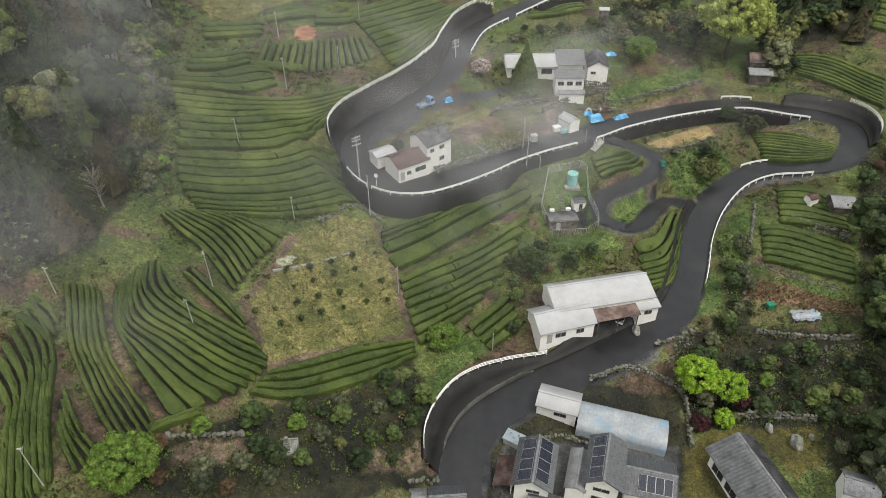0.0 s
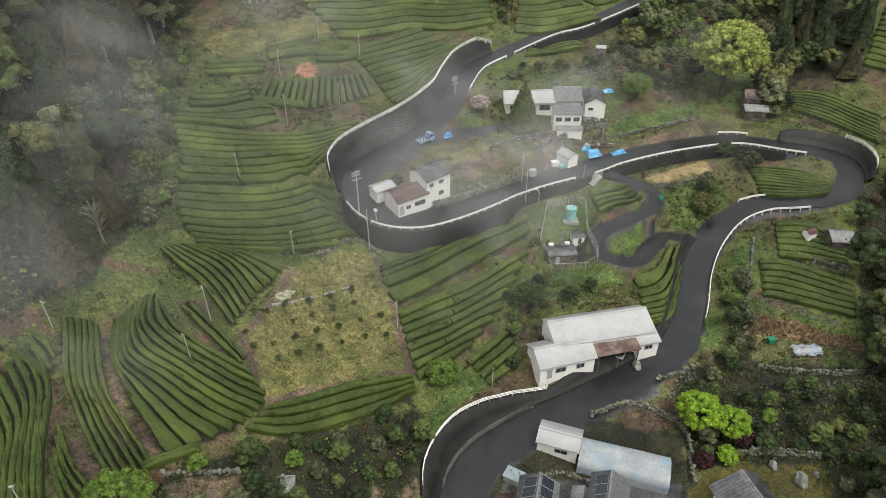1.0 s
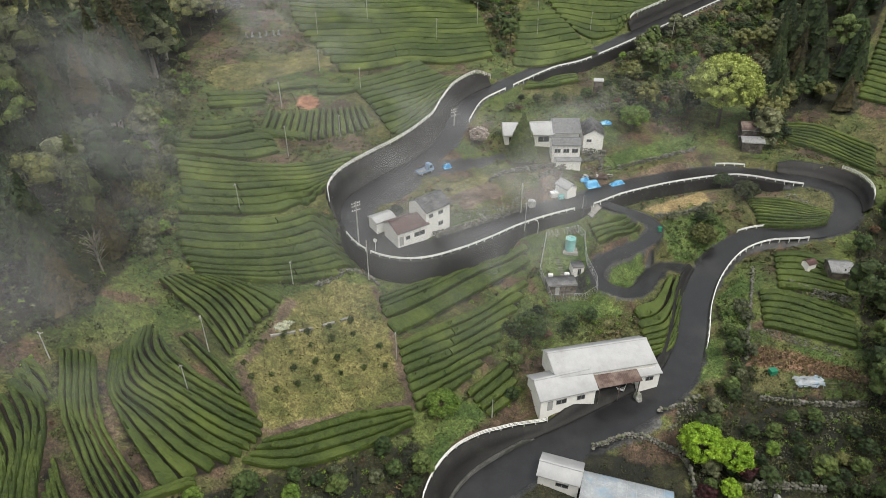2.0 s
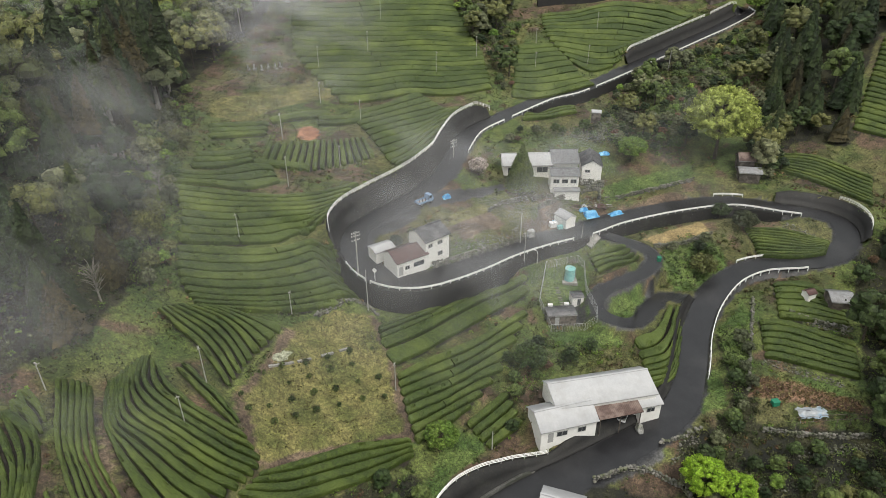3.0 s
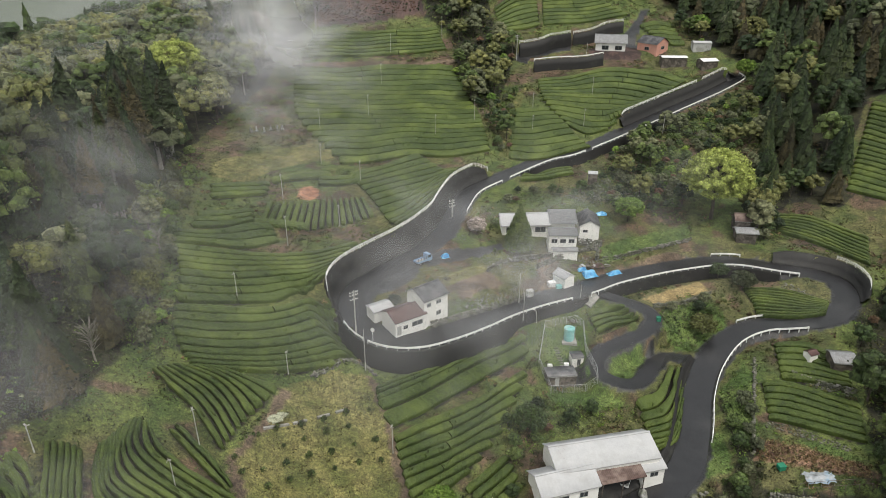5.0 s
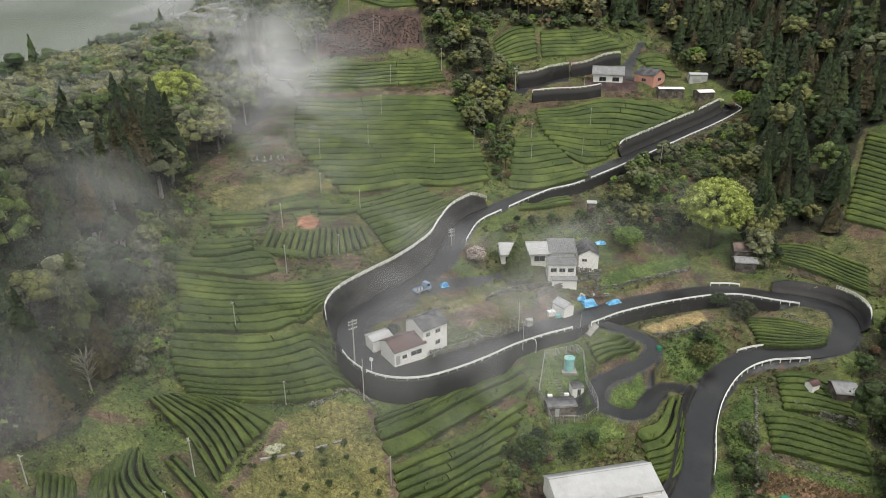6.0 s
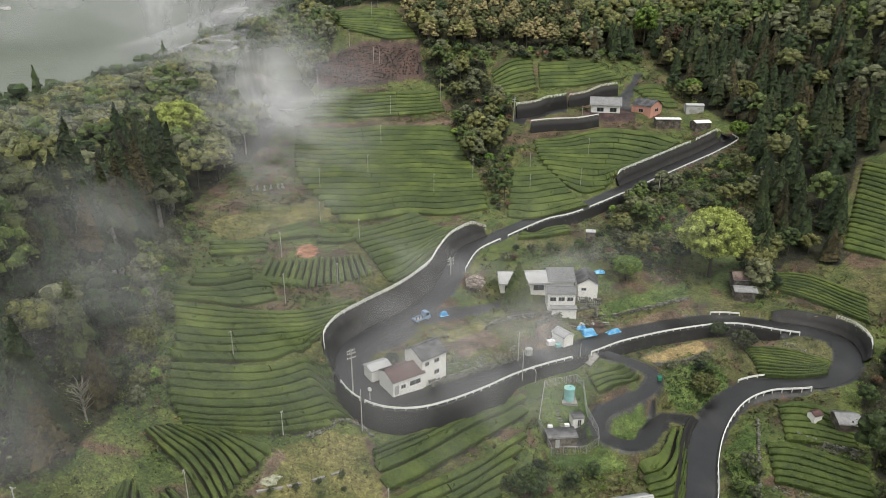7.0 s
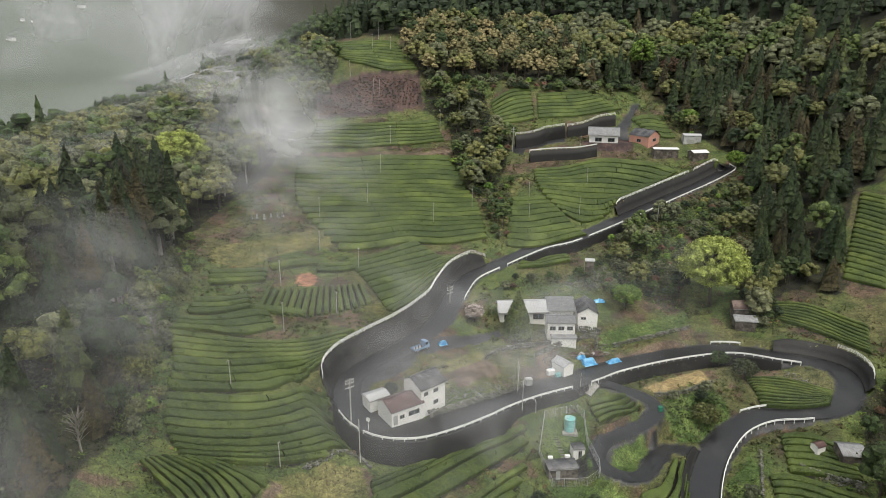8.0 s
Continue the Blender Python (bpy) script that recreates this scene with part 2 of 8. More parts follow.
def ground_material():
    """The colour of each kind of ground, broken up by clods, tufts and grit."""
    m = bpy.data.materials.new("hillside_ground")
    m.use_nodes = True
    n, l = m.node_tree.nodes, m.node_tree.links
    b = n["Principled BSDF"]
    att = n.new("ShaderNodeAttribute")
    att.attribute_name = "ground_colour"
    geo = n.new("ShaderNodeNewGeometry")
    col = att.outputs["Color"]
    tex = []
    for scale, low, high in ((0.9, 0.75, 1.2), (2.6, 0.65, 1.32), (6.5, 0.6, 1.38)):
        t = n.new("ShaderNodeTexNoise")
        t.inputs["Scale"].default_value, t.inputs["Detail"].default_value, t.inputs["Roughness"].default_value = scale, 6, 0.65
        l.new(geo.outputs["Position"], t.inputs["Vector"])
        r = n.new("ShaderNodeMapRange")
        r.inputs[1].default_value, r.inputs[2].default_value, r.inputs[3].default_value, r.inputs[4].default_value = 0.4, 0.6, low, high
        l.new(t.outputs[0], r.inputs[0])
        x = n.new("ShaderNodeVectorMath")
        x.operation = "SCALE"
        l.new(col, x.inputs[0])
        l.new(r.outputs[0], x.inputs["Scale"])
        col = x.outputs[0]
        tex.append(t)
    l.new(col, b.inputs["Base Color"])
    l.new(att.outputs["Alpha"], b.inputs["Roughness"])
    bp = n.new("ShaderNodeBump")
    bp.inputs["Strength"].default_value, bp.inputs["Distance"].default_value = 0.8, 0.16
    l.new(tex[1].outputs[0], bp.inputs["Height"])
    l.new(bp.outputs[0], b.inputs["Normal"])
    return m


GROUND_MATERIAL = ground_material()


def value_noise(x, y, scale, seed, octaves=4):
    """Smooth noise from 0 to 1 over the plan; scale: the size of its largest blots in metres."""
    table = np.random.default_rng(seed).uniform(0, 1, (64, 64))
    out, gain, total = 0.0, 1.0, 0.0
    for k in range(octaves):
        u, v = x / scale * 2 ** k + 7.3 * k, y / scale * 2 ** k + 3.1 * k
        i, j = np.floor(u).astype(int), np.floor(v).astype(int)
        a, c = u - i, v - j
        a, c = a * a * (3 - 2 * a), c * c * (3 - 2 * c)
        i0, i1, j0, j1 = i % 64, (i + 1) % 64, j % 64, (j + 1) % 64
        out = out + gain * (table[i0, j0] * (1 - a) * (1 - c) + table[i1, j0] * a * (1 - c) + table[i0, j1] * (1 - a) * c + table[i1, j1] * a * c)
        total += gain
        gain *= 0.55
    return out / total


# ---- the lie of the land ----
# heights of the hill on a coarse 60 m net (a smooth spline runs over it)
NET, NET_X, NET_Y = 60.0, -240.0, -30.0
HILL = np.array([
    [8, 24, 35, 32, 5, 0, 6, 11, 16, 21],
    [11, 30, 50, 50, -18, 4, 12, 23, 42, 63],
    [16, 36, 53, 36, 1, 5, 4, 34, 69, 104],
    [21, 39, 48, 21, 22, 10, 11, 50, 94, 139],
    [17, 35, 44, 29, 28, 31, 27, 65, 116, 169],
    [1, 28, 48, 43, 33, 38, 40, 77, 133, 193],
    [-25, 16, 55, 75, 72, 66, 60, 87, 147, 212],
    [-54, -1, 52, 86, 89, 81, 87, 117, 172, 230],
    [-79, -16, 42, 80, 95, 103, 123, 156, 199, 246]], float)


def weights(u):
    return ((1 - u) ** 3 / 6, (3 * u ** 3 - 6 * u ** 2 + 4) / 6, (-3 * u ** 3 + 3 * u ** 2 + 3 * u + 1) / 6, u ** 3 / 6)


def hill(x, y):
    gx = np.clip((x - NET_X) / NET, 1, HILL.shape[1] - 2 - 1e-6)
    gy = np.clip((y - NET_Y) / NET, 1, HILL.shape[0] - 2 - 1e-6)
    ix, iy = gx.astype(int), gy.astype(int)
    wx, wy = weights(gx - ix), weights(gy - iy)
    z = 0.0
    for a in range(4):
        for b in range(4):
            z = z + HILL[iy + b - 1, ix + a - 1] * wx[a] * wy[b]
    return z


def smooth_line(points, step=1.0):
    """A Catmull-Rom line through the points, resampled at even steps."""
    p = np.array(points, float)
    p = np.vstack([2 * p[0] - p[1], p, 2 * p[-1] - p[-2]])
    u = np.linspace(0, 1, 24, endpoint=False)[:, None]
    out = []
    for a, b, c, d in zip(p[:-3], p[1:-2], p[2:-1], p[3:]):
        out.append(0.5 * (2 * b + (c - a) * u + (2 * a - 5 * b + 4 * c - d) * u ** 2 + (3 * b - a - 3 * c + d) * u ** 3))
    out.append(p[-2][None])
    q = np.vstack(out)
    s = np.concatenate([[0], np.cumsum(np.linalg.norm(np.diff(q[:, :2], axis=0), axis=1))])
    t = np.linspace(0, s[-1], max(2, int(round(s[-1] / step)) + 1))
    return np.stack([np.interp(t, s, q[:, k]) for k in range(q.shape[1])], 1)


def normals_2d(line):
    d = np.gradient(line[:, :2], axis=0)
    d /= np.linalg.norm(d, axis=1)[:, None] + 1e-9
    return np.stack([-d[:, 1], d[:, 0]], 1)


def smoothstep(u):
    u = np.clip(u, 0, 1)
    return u * u * (3 - 2 * u)


class Road:
    """A road's middle line (x, y, z), half its width along it, and the banks and walls at its sides.
    banks: (from, to, side, height, fade): between those metres of the line the ground at that side (+1 left, -1 right)
    stands so much higher than the road, and fades into the hill over so many metres."""

    def __init__(self, points, width, banks, fade=5.0):
        self.line = smooth_line(points)
        self.side = normals_2d(self.line)
        self.n = len(self.line)
        s = np.arange(self.n)
        self.half = np.interp(s, *zip(*width)) / 2 if not np.isscalar(width) else np.full(self.n, width / 2)
        self.rise = {1: np.zeros(self.n), -1: np.zeros(self.n)}
        self.fade = {1: np.full(self.n, fade), -1: np.full(self.n, fade)}
        for a, b, k, h, f in banks:
            w = smoothstep((s - a) / 3.0 + 0.5) * smoothstep((b - s) / 3.0 + 0.5)
            self.rise[k] += h * w
            self.fade[k] += (f - fade) * w
        for k in (1, -1):
            padded = np.pad(self.rise[k], 3, mode="edge")
            self.rise[k] = np.convolve(padded, np.ones(7) / 7, "valid")

    def near(self, x, y):
        """Nearest station, distance from the middle line and side, for arrays of places."""
        st = np.zeros(x.shape, int)
        dd = np.full(x.shape, 1e9)
        step = 4
        for k in range(0, self.n, step):
            d = (x - self.line[k, 0]) ** 2 + (y - self.line[k, 1]) ** 2
            m = d < dd
            dd[m], st[m] = d[m], k
        best, bd = st.copy(), np.full(x.shape, 1e9)
        for o in range(-step + 1, step):
            k = np.clip(st + o, 0, self.n - 1)
            d = (x - self.line[k, 0]) ** 2 + (y - self.line[k, 1]) ** 2
            m = d < bd
            bd[m], best[m] = d[m], k[m]
        dx, dy = x - self.line[best, 0], y - self.line[best, 1]
        off = dx * self.side[best, 0] + dy * self.side[best, 1]
        return best, np.sqrt(bd), np.where(off >= 0, 1, -1)


MAIN_ROAD = Road(
    [(2.2, 49.2, -1.2), (2, 52.7, -0.6), (2.9, 57.8, 0), (5.9, 62.9, 0.6), (12.4, 67.4, 1.2), (19.9, 71, 1.8), (27.8, 75.3, 2.4), (35.1, 79.5, 3.2), (40.4, 84.6, 4), (44.4, 92.6, 4.8), (47.9, 101.6, 5.6), (52.8, 110.2, 6.4), (59.7, 117.9, 7.2), (67.2, 121.4, 8), (75.4, 121.6, 8.6), (83, 123, 9.2), (89.2, 128.5, 10), (91.3, 136.1, 10.6), (87.3, 139.8, 11), (79.9, 141.8, 11.4), (68.6, 144.6, 11.8), (54, 141.2, 12), (39.4, 134.8, 12.3), (30.8, 129.1, 12.6), (20.3, 123.6, 13), (12.9, 118.8, 13.3), (6.9, 113.7, 13.6), (0.1, 108.8, 13.9), (-5.2, 106.3, 14.1), (-10.6, 106.8, 14.3), (-15.2, 110.9, 14.5), (-18.3, 118, 15), (-17.5, 124.7, 15.6), (-12.6, 130.6, 16.4), (-6.7, 136.1, 17.4), (-1.1, 142.8, 18.6), (1.9, 149.8, 19.6), (4.1, 157.5, 20.6), (7.6, 166, 21.6), (14.9, 173.1, 22.6), (28, 184.8, 24), (36.7, 188.3, 25), (46.7, 196.2, 26), (57.6, 205.6, 27.2), (69.6, 216.1, 28.6), (82.2, 226.2, 30.5), (95, 235, 33), (105.4, 242.8, 36), (102.4, 244.3, 38)],
    [(0, 5.8), (10, 6.4), (30, 6.2), (46, 5.4), (60, 5), (100, 4.6), (170, 5), (190, 5), (235, 5.6), (262, 5.2), (285, 5), (330, 4.6)],
    [(4, 9, 1, 4.8, 9), (9, 14, 1, 4.8, 9), (14, 18, 1, 4.3, 9), (18, 22, 1, 3.3, 8), (22, 26, 1, 2.2, 6), (26, 30, 1, 1.0, 5), (32, 47, 1, 2.6, 5), (48, 84, 1, 1.3, 5), (60, 112, -1, -1.5, 6), (128, 150, -1, 2.8, 9),
     (148, 198, 1, -2.6, 6), (150, 200, -1, 1.0, 5), (203, 228, 1, -2.2, 5), (226, 262, 1, -4.4, 7), (263, 300, 1, 4.6, 9), (300, 330, 1, 3.8, 9),
     (340, 404, -1, -2.6, 8), (386, 446, 1, 3.6, 8)])
BY_ROAD = Road(
    [(48.5, 110.5, 6.1), (45.1, 112.0, 6.6), (41.8, 109.6, 7.0), (38.7, 105.0, 7.2), (35.9, 102.4, 7.5), (32.3, 102.4, 8.0), (29.7, 104.4, 8.6), (29.8, 107.3, 9.2), (32.5, 110.5, 9.7), (36.2, 112.3, 10.2), (40.9, 114.9, 10.8), (43.7, 119.2, 11.2), (42.8, 122.3, 11.7), (39.2, 125.3, 12.0), (34.9, 128.1, 12.3)],
    2.8,
    [(16, 28, -1, -1.2, 2.5), (30, 44, 1, 0.8, 3)], fade=2.5)
ROADS = (BY_ROAD, MAIN_ROAD)
# level yards: middle x, y, half-lengths, turn in degrees, height, width of the bank round it
PADS = [(62, 274, 17, 5, -8, 41.5, 5), (27, 84, 13, 5.5, 22, 5.2, 4), (0, 122, 9, 6, 20, 15.2, 4), (25, 62, 14, 8, -15, 0.3, 6)]


def ground(x, y):
    x, y = np.asarray(x, float), np.asarray(y, float)
    shape = np.broadcast(x, y).shape
    x, y = np.broadcast_to(x, shape).ravel().copy(), np.broadcast_to(y, shape).ravel().copy()
    z = hill(x, y)
    reach = np.hypot(x, y - 100)
    far = smoothstep((reach - 240) / 200)
    z = z + far * (5 * np.sin(x / 37 + 1) * np.sin(y / 41) + 4 * np.sin(x / 19 + y / 23))
    # wooded ridge behind the village, broad valley beyond the spur, mountains across it
    z = z + 70 * smoothstep((y - 345) / 230) * smoothstep((x + 75 - 0.05 * y) / 90)
    valley = smoothstep((-x - 0.30 * y) / 110) * smoothstep((reach - 300) / 260)
    z = z * (1 - valley) + (-22 + 150 * smoothstep((reach - 700) / 1100) + 3 * np.sin(x / 180) * np.sin(y / 210)) * valley
    z = z + 520 * smoothstep((reach - 1900) / 1500) * (0.75 + 0.25 * np.sin(x / 260) * np.sin(y / 330 + 1))
    z = z + 0.35 * np.sin(x / 5.1 + y / 9.0) * np.sin(y / 6.3 - x / 11.0)
    for px, py, ha, hb, turn, pz, bank in PADS:
        c, s = math.cos(radians(turn)), math.sin(radians(turn))
        u, v = (x - px) * c + (y - py) * s, -(x - px) * s + (y - py) * c
        d = np.hypot(np.maximum(np.abs(u) - ha, 0), np.maximum(np.abs(v) - hb, 0))
        w = 1 - smoothstep(d / bank)
        z = z * (1 - w) + pz * w
    for road in ROADS:
        i, d, k = road.near(x, y)
        half = road.half[i]
        rise = np.where(k > 0, road.rise[1][i], road.rise[-1][i])
        fade = np.where(k > 0, road.fade[1][i], road.fade[-1][i])
        lean = np.where(rise > 0.6, 0.35 * rise + 0.5, -0.35)
        edge = smoothstep((d - half - 0.25 - lean) / 0.5)
        w = 1 - smoothstep((d - half - 0.6 - lean) / fade)
        bank = z * (1 - w) + (road.line[i, 2] + rise) * w
        z = (road.line[i, 2] - 0.04) * (1 - edge) + bank * edge
    return z.reshape(shape)


def ground_at(x, y):
    return float(ground(np.array([x]), np.array([y]))[0])
# ---- end of the land ----


# ---- builders ----
def mesh_of(name, verts, faces, mat, smooth=False):
    me = bpy.data.meshes.new(name)
    me.from_pydata([tuple(v) for v in verts], [], [tuple(f) for f in faces])
    mats = mat if isinstance(mat, (list, tuple)) else [mat]
    for x in mats:
        me.materials.append(x)
    if smooth:
        me.shade_smooth()
    return me


def fast_mesh(name, verts, quads, mat, smooth=False):
    """verts (n, 3) and quads (m, 4) or (m, 3) arrays."""
    verts, quads = np.asarray(verts, np.float32), np.asarray(quads, np.int32)
    me = bpy.data.meshes.new(name)
    me.vertices.add(len(verts))
    me.vertices.foreach_set("co", verts.ravel())
    k = quads.shape[1]
    me.loops.add(quads.size)
    me.loops.foreach_set("vertex_index", quads.ravel())
    me.polygons.add(len(quads))
    me.polygons.foreach_set("loop_start", np.arange(0, quads.size, k, dtype=np.int32))
    me.update(calc_edges=True)
    me.materials.append(mat)
    if smooth:
        me.shade_smooth()
    return me


def strip(rows, closed=False):
    """Quads of a lattice of rows (list of equal-length lists of points)."""
    rows = np.asarray(rows, float)
    r, c = rows.shape[:2]
    i = np.arange(r - 1)[:, None] * c + np.arange(c - 1 if not closed else c)[None]
    j = (np.arange(c - 1 if not closed else c) + 1) % c
    a = np.arange(r - 1)[:, None] * c
    q = np.stack([i, a + j[None], a + c + j[None], i + c], -1).reshape(-1, 4)
    return rows.reshape(-1, 3), q


def thing(name, label="", category="", group="", kind="", at=None):
    ob = new(name)
    if at is not None:
        ob.matrix_world = at
    return tagged(ob, label, category, group, kind)


def part(name, data, parent=None, label="", at=None):
    """Links a mesh (or a bmesh with a material) as one object under a thing or a part."""
    ob = new(name, data)
    if parent:
        ob.parent = parent
    if at is not None:
        ob.matrix_local = at
    if label:
        ob["label"] = label
    return ob


def box_mesh(name, mat, lo, hi, bevel=0.02, taper=0.0):
    bm = bmesh.new()
    bmesh.ops.create_cube(bm, size=1)
    lo, hi = Vector(lo), Vector(hi)
    for v in bm.verts:
        k = 1 - taper if v.co.z > 0 else 1
        v.co = Vector(((v.co.x * k + 0.5) * (hi.x - lo.x) + lo.x, (v.co.y * k + 0.5) * (hi.y - lo.y) + lo.y, (v.co.z + 0.5) * (hi.z - lo.z) + lo.z))
    if bevel:
        bmesh.ops.bevel(bm, geom=bm.edges[:], offset=bevel, segments=1, affect="EDGES", profile=0.5)
    me = bpy.data.meshes.new(name)
    bm.to_mesh(me)
    bm.free()
    me.materials.append(mat)
    return me


def tube_mesh(name, mat, points, radii, sides=8):
    rows = []
    p = [Vector(q) for q in points]
    for i, q in enumerate(p):
        d = (p[min(i + 1, len(p) - 1)] - p[max(i - 1, 0)]).normalized()
        u = d.cross(Vector((0, 1, 0.01)) if abs(d.z) > 0.7 else Vector((0, 0, 1))).normalized()
        v = d.cross(u)
        r = radii[i] if isinstance(radii, (list, tuple)) else radii
        rows.append([q + (u * math.cos(a) + v * math.sin(a)) * r for a in np.linspace(0, 2 * math.pi, sides, endpoint=False)])
    verts, quads = strip(rows, closed=True)
    n = len(verts)
    faces = [tuple(f) for f in quads] + [tuple(range(sides))[::-1], tuple(range(n - sides, n))]
    me = mesh_of(name, verts, faces, mat)
    return me


def join_meshes(name, meshes):
    """One mesh out of several (materials kept in order)."""
    bm = bmesh.new()
    mats = []
    for me in meshes:
        base = len(bm.faces)
        bm.from_mesh(me)
        bm.faces.ensure_lookup_table()
        for f in bm.faces[base:]:
            m = me.materials[f.material_index]
            if m not in mats:
                mats.append(m)
            f.material_index = mats.index(m)
    out = bpy.data.meshes.new(name)
    bm.to_mesh(out)
    bm.free()
    for m in mats:
        out.materials.append(m)
    for me in meshes:
        bpy.data.meshes.remove(me)
    return out


